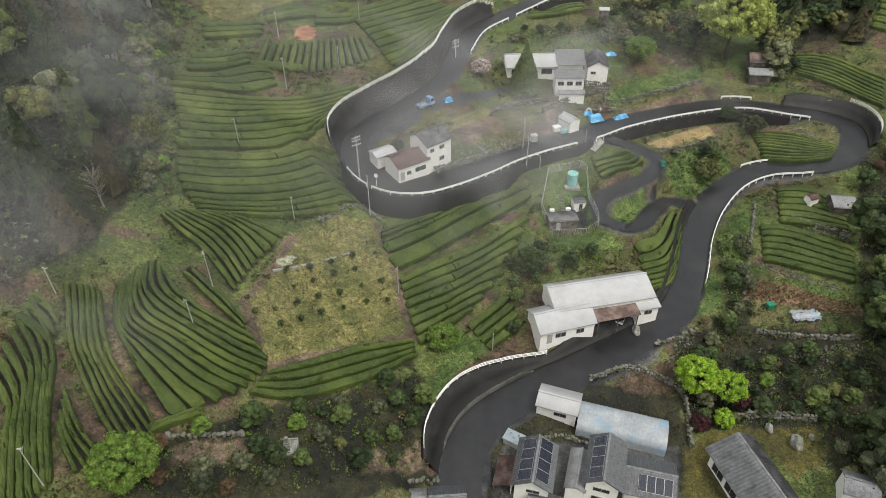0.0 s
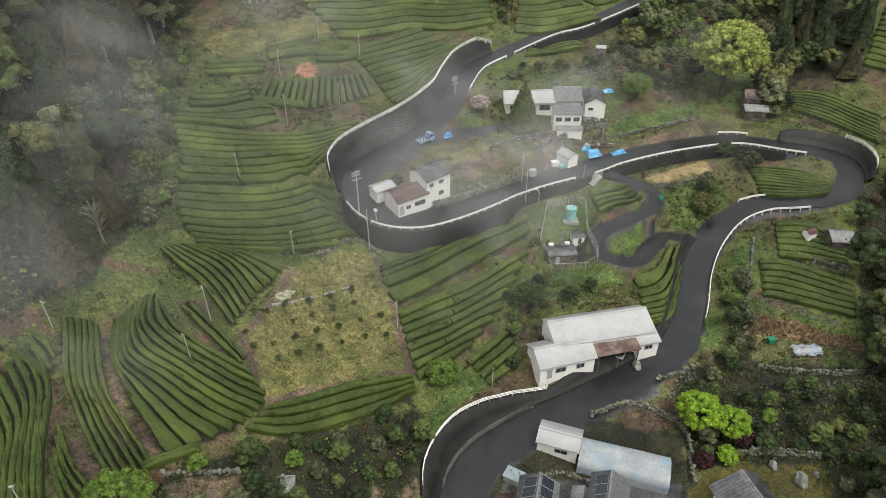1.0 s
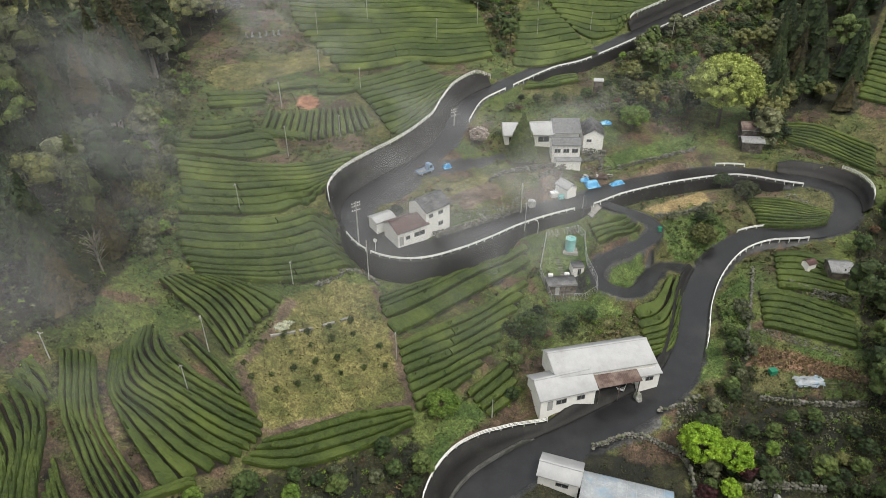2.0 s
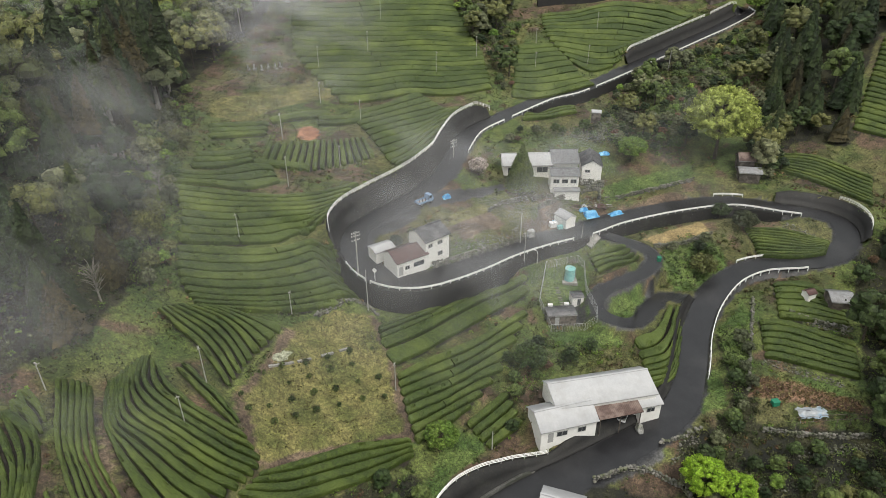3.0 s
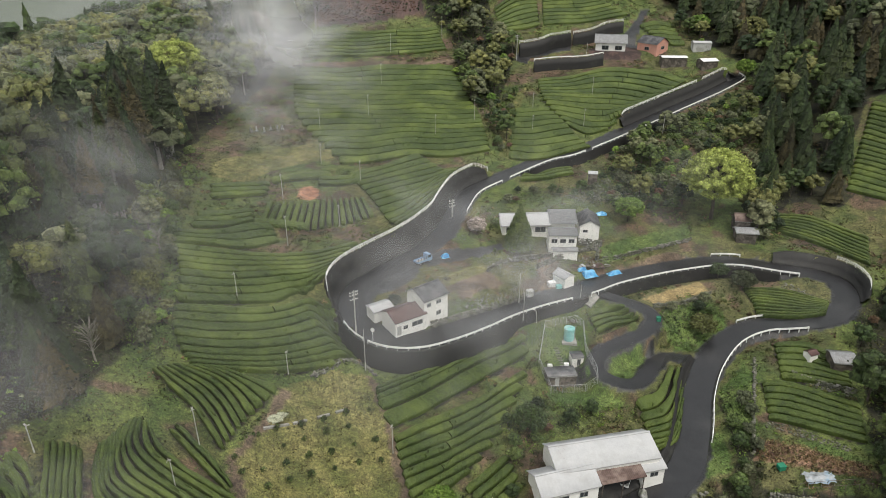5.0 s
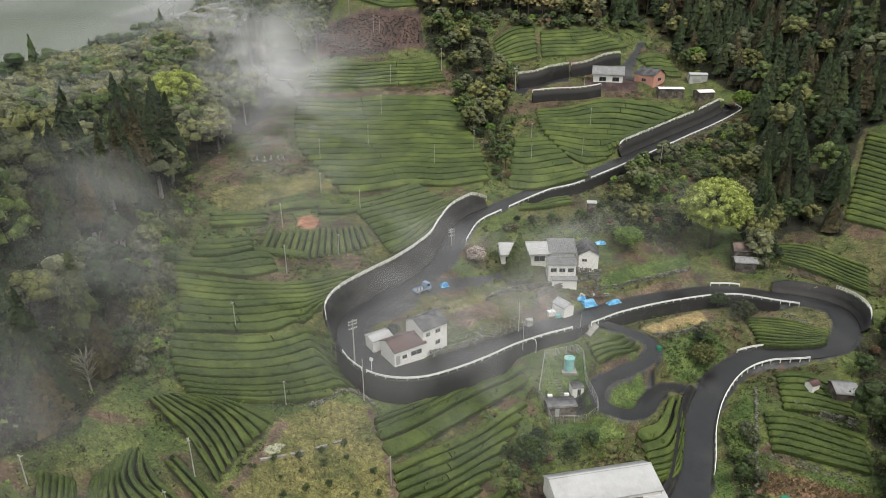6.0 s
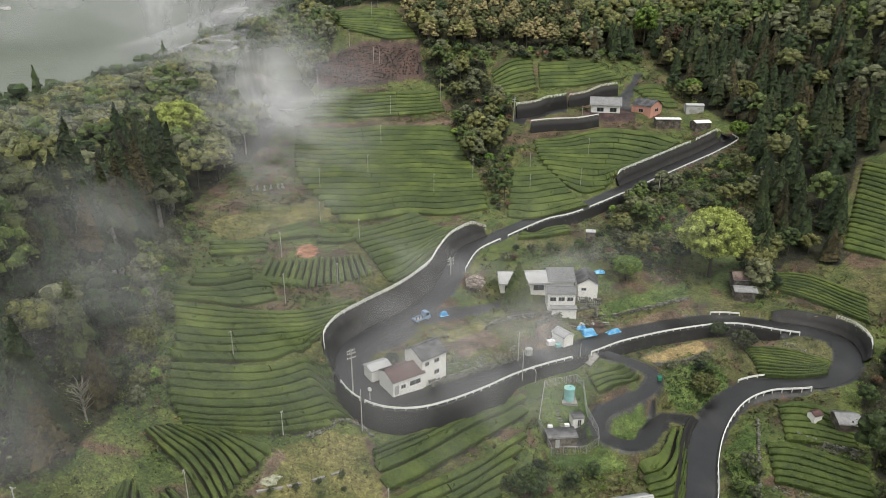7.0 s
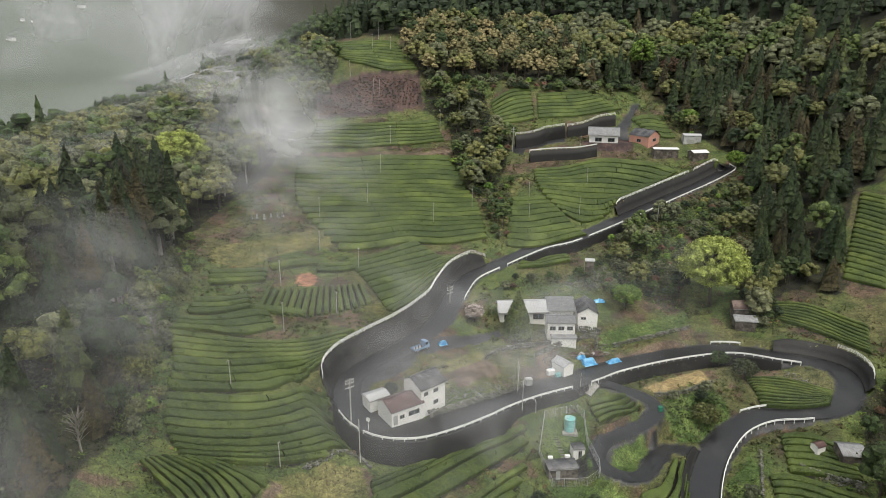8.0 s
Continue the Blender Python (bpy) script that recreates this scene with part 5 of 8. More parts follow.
# one roof in two tones: back slope coloured darker than the front
house("old farmhouse with ribbed grey tile roof", 42.2, 51.6, 0.4, -75, 11.5, 4.6, 3.0, 3.2, 1.9, WHITE_WALL, STRIPED_ROOF, 0.9, back_mat=DARK_ROOF, ribs=(0.5, 0.2), courses=0.8, windows=[("f", -3, 0.3, 2.4, 1.8), ("f", 0, 0.3, 2.4, 1.8), ("f", 3, 0.3, 2.4, 1.8)])
house("grey tiled house roof with solar panels", 0.2, 48.6, -1.0, 4, 5.0, 3.4, 2.4, 3.2, 1.5, WHITE_WALL, TILE_ROOF, 0.5, courses=0.35)
house("low shed with grey corrugated roof", -5.2, 49.2, -0.6, 2, 5.4, 2.2, 1.6, 2.4, 0.6, BOARD_WALL, GREY_ROOF, 0.3, ribs=(0.3, 0.06), name="shed", category="shed", ridge_cap=False)
house("small outbuilding with grey tiles", 54.4, 49.5, 2.0, -20, 4.4, 2.0, 2.0, 2.6, 1.0, WHITE_WALL, TILE_ROOF, 0.4, ribs=(0.3, 0.05), name="outbuilding", category="shed")
# house inside the bend
house("two-storey white house with dark grey roof inside the bend", -3.2, 115.4, 14.9, 40, 6.4, 3.4, 2.6, 5.0, 1.5, WHITE_WALL, DARK_ROOF, 0.35, ribs=(0.4, 0.02), windows=[("f", 0.6, 3.4, 1.2, 0.8), ("f", 0.6, 0.9, 1.2, 0.9), ("f", -1.8, 3.4, 1.0, 0.8)], base=2)
house("single-storey white house with faded maroon roof", -7.6, 111.6, 14.6, 34, 7.2, 3.2, 2.6, 2.9, 1.2, WHITE_WALL, MAROON_ROOF, 0.3, ribs=(0.35, 0.03), windows=[("f", 1.4, 0.9, 2.4, 1.0), ("f", -1.2, 0.9, 1.0, 0.8)], doors=[("f", -2.6, 0.9, 1.9)], base=2)
house("white shed with pale metal roof", -12.4, 114.6, 14.6, 34, 4.6, 1.9, 1.7, 2.4, 0.5, WHITE_WALL, METAL_ROOF, 0.25, ribs=(0.4, 0.03), name="shed", category="shed", ridge_cap=False)
# farmhouses above the middle road
house("long low farmhouse with pale grey metal roof", 19.9, 151.6, 17.2, 3, 12.2, 4.0, 2.6, 2.7, 1.6, WHITE_WALL, METAL_ROOF, 0.6, ribs=(0.4, 0.04), windows=[("f", 3.6, 0.7, 2.6, 1.4), ("f", -3.5, 0.7, 2.4, 1.4)], base=2.5)
house("farmhouse wing with grey tile roof and white walls", 29.2, 152.6, 16.8, 0, 6.8, 4.2, 3.0, 3.3, 1.9, WHITE_WALL, TILE_ROOF, 0.6, ribs=(0.32, 0.05), courses=0.5, windows=[("f", -1.2, 1.0, 2.2, 1.0), ("f", 2.0, 1.0, 1.0, 0.9)], base=2.5)
house("dark-roofed storehouse with white walls on a stone base", 35.8, 151.6, 16.8, -95, 8.0, 2.6, 2.6, 2.9, 1.5, WHITE_WALL, DARK_ROOF, 0.3, ribs=(0.4, 0.03), windows=[("r", -1.0, 1.2, 1.2, 0.7)], name="storehouse", category="storehouse", base=3)
house("two-storey white house with grey tiles below the farmhouse", 28.2, 144.4, 14.6, 0, 6.9, 2.4, 2.2, 5.2, 0.9, WHITE_WALL, TILE_ROOF, 0.35, ribs=(0.3, 0.05), courses=0.5, windows=[("f", 0, 3.2, 1.4, 1.0), ("f", 2.0, 3.2, 1.4, 1.0), ("f", -2, 3.2, 1.4, 1.0), ("f", 0.4, 0.9, 1.0, 0.7)], base=2.5)
house("low white lean-to with grey roof", 28.6, 141.4, 14.3, 0, 6.0, 1.2, 0.8, 2.4, 0.5, WHITE_WALL, GREY_ROOF, 0.2, ribs=(0.3, 0.04), name="lean_to", category="shed", ridge_cap=False, base=2)
house("small pale shed with weathered gable roof by the road", 26.9, 131.6, 12.8, -55, 4.0, 1.6, 1.6, 2.3, 0.8, WHITE_WALL, METAL_ROOF, 0.2, ribs=(0.35, 0.03), name="shed", category="shed")
# farm at the top of the road
house("grey-tiled farmhouse with white walls at the road's end", 66.0, 272.5, 41.3, -12, 12.5, 5.0, 4.6, 3.2, 2.6, WHITE_WALL, GREY_ROOF, 0.9, ribs=(0.5, 0.06), windows=[("f", -2, 0.6, 2.6, 1.6), ("f", 3, 0.6, 2.6, 1.6)], base=4)
house("salmon-pink house with dark grey roof", 82.0, 270.0, 41.0, -50, 9.5, 4.4, 4.0, 3.6, 2.2, PINK_WALL, DARK_ROOF, 0.5, ribs=(0.5, 0.04), windows=[("r", 0, 1.4, 2.2, 1.2), ("f", 0, 1.0, 2, 1.2)], base=4)
house("black shed with flat white roof", 86.0, 256.0, 38.5, -4, 9.5, 2.4, 2.4, 3.0, 0.25, BOARD_WALL, WHITE_PAINT, 0.3, ribs=(0.6, 0.03), name="shed", category="shed", ridge_cap=False, base=4)
house("black shed with white gable roof", 97.5, 252.5, 38.0, 12, 6.5, 2.4, 2.4, 2.8, 0.7, BOARD_WALL, WHITE_PAINT, 0.3, ribs=(0.6, 0.03), name="shed", category="shed", ridge_cap=False, base=4)
house("small greenhouse-like shed of pale sheets", 100.0, 268.0, 42.5, -5, 7.0, 2.2, 2.2, 2.4, 0.5, GREY_WALL, METAL_ROOF, 0.2, ribs=(0.6, 0.05), name="shed", category="shed", ridge_cap=False, base=4)
house("dark cottage with a rusty brown roof under a tall tree", 76.2, 157.4, 15.0, -8, 4.2, 2.2, 2.0, 2.8, 1.3, BOARD_WALL, BROWN_ROOF, 0.4, ribs=(0.35, 0.06), base=3)
house("open cottage veranda with weathered sheet roof", 75.8, 153.4, 13.9, -8, 5.6, 2.4, 1.6, 2.4, 0.7, BOARD_WALL, GREY_ROOF, 0.6, ribs=(0.35, 0.07), base=3, name="veranda", category="shed", ridge_cap=False)
house("field shed with translucent weathered sheet roof", 77.6, 108.8, 7.0, -8, 4.6, 2.9, 1.8, 2.3, 0.7, BOARD_WALL, GREY_ROOF, 0.3, ribs=(0.4, 0.06), name="shed", category="shed", ridge_cap=False)
house("tiny red-roofed shed beside the tea rows", 72.6, 110.3, 7.2, 20, 2.2, 1.0, 1.0, 1.8, 0.5, WHITE_WALL, MAROON_ROOF, 0.15, ribs=(0.3, 0.03), name="shed", category="shed", ridge_cap=False)
house("tiny pale-roofed hut above the farmhouses", 40.6, 172.0, 23.2, -10, 2.6, 1.2, 1.1, 1.8, 0.4, BOARD_WALL, METAL_ROOF, 0.15, ribs=(0.3, 0.02), name="hut", category="shed", ridge_cap=False)


def greenhouse():
    g = thing("greenhouse", "long tunnel greenhouse of milky plastic film on steel hoops", "greenhouse", at=pose(26.0, 61.2, 0.2, 0, 0, -17))
    L, W = 12.8, 2.7
    ang = np.linspace(0, math.pi, 17)
    prof = [(-W, 0.0), *[(-W * math.cos(a), 1.4 + 1.5 * math.sin(a)) for a in ang], (W, 0.0)]
    xs = np.linspace(-L / 2, L / 2, 40)
    v, q = strip([[(x, y, z - 0.05 * (i % 2)) for y, z in prof] for i, x in enumerate(xs)])
    part("film", fast_mesh("film", v, q, FILM, True), g)
    for e in (-1, 1):
        part("end_sheet", mesh_of("end_sheet", [(e * L / 2, y, z) for y, z in prof], [tuple(range(len(prof)))], FILM), g)
    hoop = tube_mesh("hoop", GALV, [(0, y * 0.985, z * 0.985) for y, z in prof], 0.03, 5)
    for x in np.linspace(-L / 2, L / 2, 11):
        part("hoop", hoop, g, at=pose(x, 0, 0))
    for y, z in ((-W * 0.7, 2.4), (0, 2.86), (W * 0.7, 2.4)):
        part("purlin", tube_mesh("purlin", GALV, [(-L / 2, y, z), (L / 2, y, z)], 0.035, 5), g)


greenhouse()


# ---- trees and scrub ----
def leaf_quads(centres, out, size, rnd, long=1.5, spread=0.7):
    """One small leafy quad at each centre, facing roughly outwards."""
    n = len(centres)
    d = out + rnd.normal(0, spread, (n, 3))
    d /= np.linalg.norm(d, axis=1)[:, None] + 1e-9
    t = np.cross(d, rnd.normal(0, 1, (n, 3)))
    t /= np.linalg.norm(t, axis=1)[:, None] + 1e-9
    b = np.cross(d, t)
    s = size * rnd.uniform(0.6, 1.3, n)[:, None]
    a, c = t * s * long * 0.5, b * s * 0.5
    v = np.stack([centres - a - c * 0.3, centres - c, centres + a + c * 0.2, centres + c], 1).reshape(-1, 3)
    return v, np.arange(4 * n).reshape(n, 4)


def broad_crown(rnd, radius, height, lobes, per, size):
    """Uneven cushions of foliage over a dome, each with loose leaves round it."""
    shell, cs, os = [], [], []
    lr = radius * min(0.46, max(0.15, 1.5 / math.sqrt(lobes)))
    for k in range(lobes):
        h = 1 - 1.55 * (k + rnd.uniform(0, 1)) / lobes
        a = k * 2.4 + rnd.uniform(-0.5, 0.5)
        r = (radius - lr * 0.7) * math.sqrt(max(0.02, 1 - h * h)) * rnd.uniform(0.72, 1.06)
        c = np.array([r * math.cos(a), r * math.sin(a), h * height * 0.42 * rnd.uniform(0.85, 1.1)])
        rr = lr * rnd.uniform(0.75, 1.25)
        shell.append(leaf_clump(rnd, c, rr * 0.86, 6 if lobes < 40 else 5))
        d = rnd.normal(0, 1, (per, 3))
        d[:, 2] = np.abs(d[:, 2]) * 0.9 - 0.25
        d /= np.linalg.norm(d, axis=1)[:, None]
        cs.append(c + d * rr * rnd.uniform(0.82, 1.28, per)[:, None] * np.array([1, 1, 0.8]))
        os.append(d)
    v, q = leaf_quads(np.vstack(cs), np.vstack(os), size, rnd, 1.4, 0.45)
    v = np.vstack([*shell, v])
    return v, np.arange(len(v)).reshape(-1, 4), sum(len(x) for x in shell) // 4


def cedar_crown(rnd, radius, height, sprays, size, tiers=9, spokes=12):
    """Ragged tiers of drooping boughs up a cone, with loose sprays at their ends."""
    rows = []
    bias = rnd.uniform(0.75, 1.2, spokes)
    for k in range(tiers):
        for du, f in ((0.0, 1.0), (0.6, 0.76)):
            u = (k + du) / tiers
            a = (np.arange(spokes) + 0.5 * (k % 2)) / spokes * 2 * math.pi + rnd.normal(0, 0.1, spokes)
            r = (0.88 * radius * (1 - u ** 1.25) ** 0.85 * f + 0.06) * rnd.uniform(0.68, 1.18, spokes) * bias
            z = u * height - (0.38 * r if f == 1 else 0) + rnd.normal(0, 0.018 * height, spokes)
            rows.append(np.stack([r * np.cos(a), r * np.sin(a), z], 1))
    rows.append(np.tile([[0.0, 0.0, height * 1.02]], (spokes, 1)) + rnd.normal(0, 0.03, (spokes, 3)))
    sv, sq = strip(np.array(rows), closed=True)
    shell = sv[sq].reshape(-1, 3)
    u = rnd.uniform(0, 1, sprays) ** 1.2
    ang = rnd.uniform(0, 2 * math.pi, sprays)
    wide = radius * (1 - u ** 1.25) ** 0.85 * rnd.uniform(0.62, 1.1, sprays)
    c = np.stack([wide * np.cos(ang), wide * np.sin(ang), u * height - 0.3 * wide], 1)
    out = np.stack([np.cos(ang) * 0.8, np.sin(ang) * 0.8, np.full(sprays, 0.8)], 1)
    v, q = leaf_quads(c, out, size, rnd, 1.8, 0.5)
    v = np.vstack([shell, v])
    return v, np.arange(len(v)).reshape(-1, 4), len(shell) // 4


def leaf_clump(rnd, centre, r, spokes=7):
    """A lumpy cushion of foliage."""
    rings = []
    wob = rnd.uniform(0.72, 1.22, (4, spokes + 1))
    wob[0] = wob[0, 0]
    wob[:, -1] = wob[:, 0]
    a = np.arange(spokes + 1) / spokes * 2 * math.pi + rnd.uniform(0, 6)
    for k, polar in enumerate((0.02, 0.6, 1.15, 1.75)):
        rr = r * wob[k]
        rings.append(np.stack([rr * math.sin(polar) * np.cos(a), rr * math.sin(polar) * np.sin(a), rr * math.cos(polar) * 0.85], 1) + centre)
    return np.concatenate([np.stack([g[:-1], h[:-1], h[1:], g[1:]], 1) for g, h in zip(rings, rings[1:])]).reshape(-1, 3)


def trunk_mesh(rnd, height, r, limbs, reach, mat, start=0.45):
    ms = []
    bend = rnd.normal(0, 0.02 * height, 2)
    pts = [(bend[0] * u * u, bend[1] * u * u, height * u) for u in (-0.06, 0.2, 0.45, 0.7, 1.0)]
    ms.append(tube_mesh("stem", mat, pts, [r * 1.3, r, r * 0.8, r * 0.5, r * 0.15], 7))
    for k in range(limbs):
        u, a = rnd.uniform(start, 0.92), rnd.uniform(0, 2 * math.pi)
        p = Vector((bend[0] * u * u, bend[1] * u * u, height * u))
        q = p + Vector((math.cos(a) * reach * 0.5, math.sin(a) * reach * 0.5, reach * 0.45))
        e = q + Vector((math.cos(a + 0.4) * reach * 0.45, math.sin(a + 0.4) * reach * 0.45, reach * 0.35))
        ms.append(tube_mesh("limb", mat, [p, q, e], [r * 0.4, r * 0.25, r * 0.06], 5))
    return join_meshes("trunk", ms)


CORE = {}


def tree_kind(kind, seed, leaf, height, radius, label, category="tree", bark=None, lobes=34, per=26, size=0.55):
    rnd = np.random.default_rng(seed)
    t = thing("tree", label, category)
    if kind == "cedar":
        part("trunk", trunk_mesh(rnd, height * 0.95, 0.024 * height, 5, radius * 0.4, bark or BARK, 0.15), t)
        v, q, core = cedar_crown(rnd, radius, height * 0.86, lobes * per, size)
        v[:, 2] += height * 0.16
    elif kind == "bare":
        part("trunk", trunk_mesh(rnd, height * 0.9, 0.022 * height, 46, radius, bark or PALE_BARK, 0.25), t)
        v, q, core = broad_crown(rnd, radius * 0.8, height * 0.7, 8, 30, 0.2)
        v, core = v[core * 4:], 0
        q = np.arange(len(v)).reshape(-1, 4)
        v[:, 2] += height * 0.62
    else:
        part("trunk", trunk_mesh(rnd, height * 0.8, 0.02 * height + 0.03, 9, radius * 0.7, bark or BARK), t)
        v, q, core = broad_crown(rnd, radius, height * 0.72, lobes, per, size)
        v[:, 2] += height * 0.58
    crown = part("crown", fast_mesh("crown", v, q, leaf), t)
    CORE[crown.data.name] = core
    return t


CEDAR_LABEL = "tall dark green cedar in the hillside wood"
SPECIES = {
    "cedar": [tree_kind("cedar", 11, CEDAR, 13, 3.3, CEDAR_LABEL, lobes=30, per=20, size=0.4), tree_kind("cedar", 12, CEDAR_OLIVE, 15, 3.5, CEDAR_LABEL, lobes=30, per=20, size=0.4), tree_kind("cedar", 13, CEDAR_BROWN, 12, 3.2, "cedar with brownish-green tips in the wood", lobes=30, per=20, size=0.4), tree_kind("cedar", 14, CEDAR, 14, 3.2, CEDAR_LABEL, lobes=30, per=20, size=0.4)],
    "broad": [tree_kind("broad", 21, LEAF_DARK, 11, 4.4, "dark evergreen broadleaf tree in the wood", lobes=16, per=40, size=0.36), tree_kind("broad", 22, LEAF_MID, 11, 4.4, "mid-green broadleaf tree in the wood", lobes=16, per=40, size=0.34), tree_kind("broad", 23, LEAF_GREY, 10, 4.6, "grey-green broadleaf tree in spring leaf", lobes=16, per=40, size=0.34), tree_kind("broad", 24, LEAF_OLIVE, 11, 4.6, "olive-green broadleaf tree in spring leaf", lobes=16, per=40, size=0.34), tree_kind("broad", 25, LEAF_DARK, 12, 4.0, "dark evergreen broadleaf tree in the wood", lobes=16, per=40, size=0.36)],
    "bare": [tree_kind("bare", 31, LEAF_GREY, 9, 2.6, "nearly bare pale-branched tree with few new leaves")],
    "small": [tree_kind("broad", 41, LEAF_MID, 4.6, 2.2, "small bushy green tree", lobes=12, per=70, size=0.18), tree_kind("broad", 42, LEAF_DARK, 4.0, 2.0, "small dark green bushy tree", lobes=12, per=70, size=0.17), tree_kind("broad", 43, LEAF_GREY, 4.2, 2.1, "small grey-green bushy tree", lobes=12, per=70, size=0.17), tree_kind("broad", 44, LEAF_RUST, 3.4, 1.8, "small bush with rusty brown leaves", "shrub", lobes=12, per=70, size=0.17), tree_kind("broad", 45, LEAF_FRESH, 3.8, 1.9, "small bush in fresh green leaf", "shrub", lobes=12, per=70, size=0.17), tree_kind("broad", 46, LEAF_OLIVE, 3.6, 2.0, "small olive-green bush on the bank", "shrub", lobes=12, per=70, size=0.17)],
    "bamboo": [tree_kind("broad", 51, LEAF_BAMBOO, 10, 3.4, "tall tawny bamboo clump", "bamboo", BARK, lobes=16, per=40, size=0.32), tree_kind("broad", 52, LEAF_OLIVE, 10, 3.2, "tall pale tawny bamboo clump", "bamboo", BARK, lobes=16, per=40, size=0.32)],
}
for stock in list(SPECIES.values()):
    for t in stock:
        t.matrix_world = pose(-60, -200, ground_at(-60, -200))
for k in (15, 16):
    t = tree_kind("cedar", k, CEDAR_OLIVE if k == 15 else CEDAR_BROWN, 19, 2.6, "tall cedar with a bare pale stem at the wood's edge", bark=PALE_BARK, lobes=30, per=20, size=0.4)
    for o in t.children:
        if o.name.startswith("crown"):
            o.matrix_local = pose(0, 0, 9.0) @ Matrix.Diagonal((1, 1, 0.6, 1))
    SPECIES.setdefault("edge", []).append(t)
    t.matrix_world = pose(-60, -200, ground_at(-60, -200))
SPECIES["light"] = SPECIES["broad"][1:4]
SPECIES["scrub"] = [SPECIES["small"][k] for k in (5, 2, 4, 0, 5)]
SPECIES["small"] = SPECIES["small"][:3] * 2 + SPECIES["small"]
SPECIES["sapling"] = [tree_kind("bare", 47, LEAF_MID, 1.9, 0.9, "young dark green fruit sapling in the dry grass", "sapling", BARK)]
SPECIES["sapling"][0].matrix_world = pose(-60, -200, ground_at(-60, -200))


def plant(kind, pick, x, y, scale=1.0, rnd=None, dz=0.0):
    rnd = rnd or np.random.default_rng(int(abs(x * 91 + y * 37)))
    src = SPECIES[kind][pick % len(SPECIES[kind])]
    s = scale * rnd.uniform(0.85, 1.15)
    m = pose(x, y, ground_at(x, y) - 0.05 + dz, rnd.normal(0, 2), rnd.normal(0, 2), rnd.uniform(0, 360)) @ Matrix.Diagonal((s, s, s * rnd.uniform(0.9, 1.15), 1))
    return copy_thing(src, m)


def scatter(poly, gap, seed, clear=None):
    """Uneven places inside a plan outline, at least gap apart, clear of the roads."""
    rnd = np.random.default_rng(seed)
    p = np.array(poly, float)
    lo, hi = p.min(0), p.max(0)
    nx, ny = int((hi[0] - lo[0]) / gap) + 1, int((hi[1] - lo[1]) / gap) + 1
    gxx, gyy = np.meshgrid(lo[0] + np.arange(nx) * gap, lo[1] + np.arange(ny) * gap)
    x, y = gxx.ravel() + rnd.uniform(-0.42, 0.42, nx * ny) * gap, gyy.ravel() + rnd.uniform(-0.42, 0.42, nx * ny) * gap
    keep = inside(poly, x, y)
    for road in ROADS:
        i, d, _ = road.near(x, y)
        keep &= d > road.half[i] + (clear if clear is not None else 3.5)
    return x[keep], y[keep], rnd


FAR_TREES = {}


def wood(poly, gap, seed, mix, scale=1.0, group="woodland trees", near=lambda x, y: True):
    x, y, rnd = scatter(poly, gap, seed)
    if 0 < seed < 4:
        keep = ~inside(WOODS["leftcedar"], x, y)
        x, y = x[keep], y[keep]
    z = ground(x, y)
    names = [k for k, _ in mix]
    w = np.array([v for _, v in mix], float)
    for a, b, c in zip(x, y, z):
        patch = math.sin(a / 23 + seed) + math.sin(b / 17 + a / 40)
        k = names[int(rnd.choice(len(names), p=w / w.sum()))]
        if k == "cedar" and (patch < -0.9 or a < -86 and b > 150) or k == "broad" and patch > 1.1:
            k = names[0]
        pick, size = int(rnd.integers(0, 20)), scale * rnd.uniform(0.8, 1.2)
        if near(a, b):
            t = tagged(plant(k, pick, a, b, size, rnd), group=group)
            if k in ("small", "scrub"):
                t.name = "shrub"
                t["category"] = "shrub"
        else:
            src = SPECIES[k][pick % len(SPECIES[k])]
            turn = rnd.uniform(0, 2 * math.pi)
            FAR_TREES.setdefault(src.name, (src, []))[1].append((a, b, c, size, turn))


def tint_trees(me, values):
    """Every tree its own shade of green."""
    at = me.attributes.new("tree_tint", "FLOAT", "POINT")
    at.data.foreach_set("value", np.clip(values, -0.9, 0.9).astype(np.float32))


def join_far_trees():
    """The farther trees of the woods, joined kind by kind."""
    for src, places in FAR_TREES.values():
        for ob in src.children:
            me = ob.data
            v = np.empty(len(me.vertices) * 3, np.float32)
            me.vertices.foreach_get("co", v)
            v = v.reshape(-1, 3)
            if ob.name.startswith("crown"):
                v = v.reshape(-1, 4, 3)
                core = CORE[me.name]
                leaves = v[core::3]
                mid = leaves.mean(axis=1, keepdims=True)
                v = np.concatenate([v[:core], mid + (leaves - mid) * 1.15]).reshape(-1, 3)
                q = np.arange(len(v)).reshape(-1, 4)
            else:
                q = np.array([list(p.vertices) for p in me.polygons if len(p.vertices) == 4 and max(p.vertices) < 35])
            vs, qs = [], []
            for i, (x, y, z, s, turn) in enumerate(places):
                c, n = math.cos(turn), math.sin(turn)
                vs.append(v @ np.array([[c, n, 0], [-n, c, 0], [0, 0, 1]]) * s + np.array([x, y, z]))
                qs.append(q + i * len(v))
            nm = "woodland_leaves" if ob.name.startswith("crown") else "woodland_trunks"
            whole = fast_mesh(nm, np.vstack(vs), np.vstack(qs), me.materials[0])
            tint_trees(whole, np.repeat(np.random.default_rng(len(places)).normal(-0.1, 0.32, len(places)), len(v)))
            tagged(new(nm, whole), "dense woodland on the upper slopes", "woodland", kind="stuff")


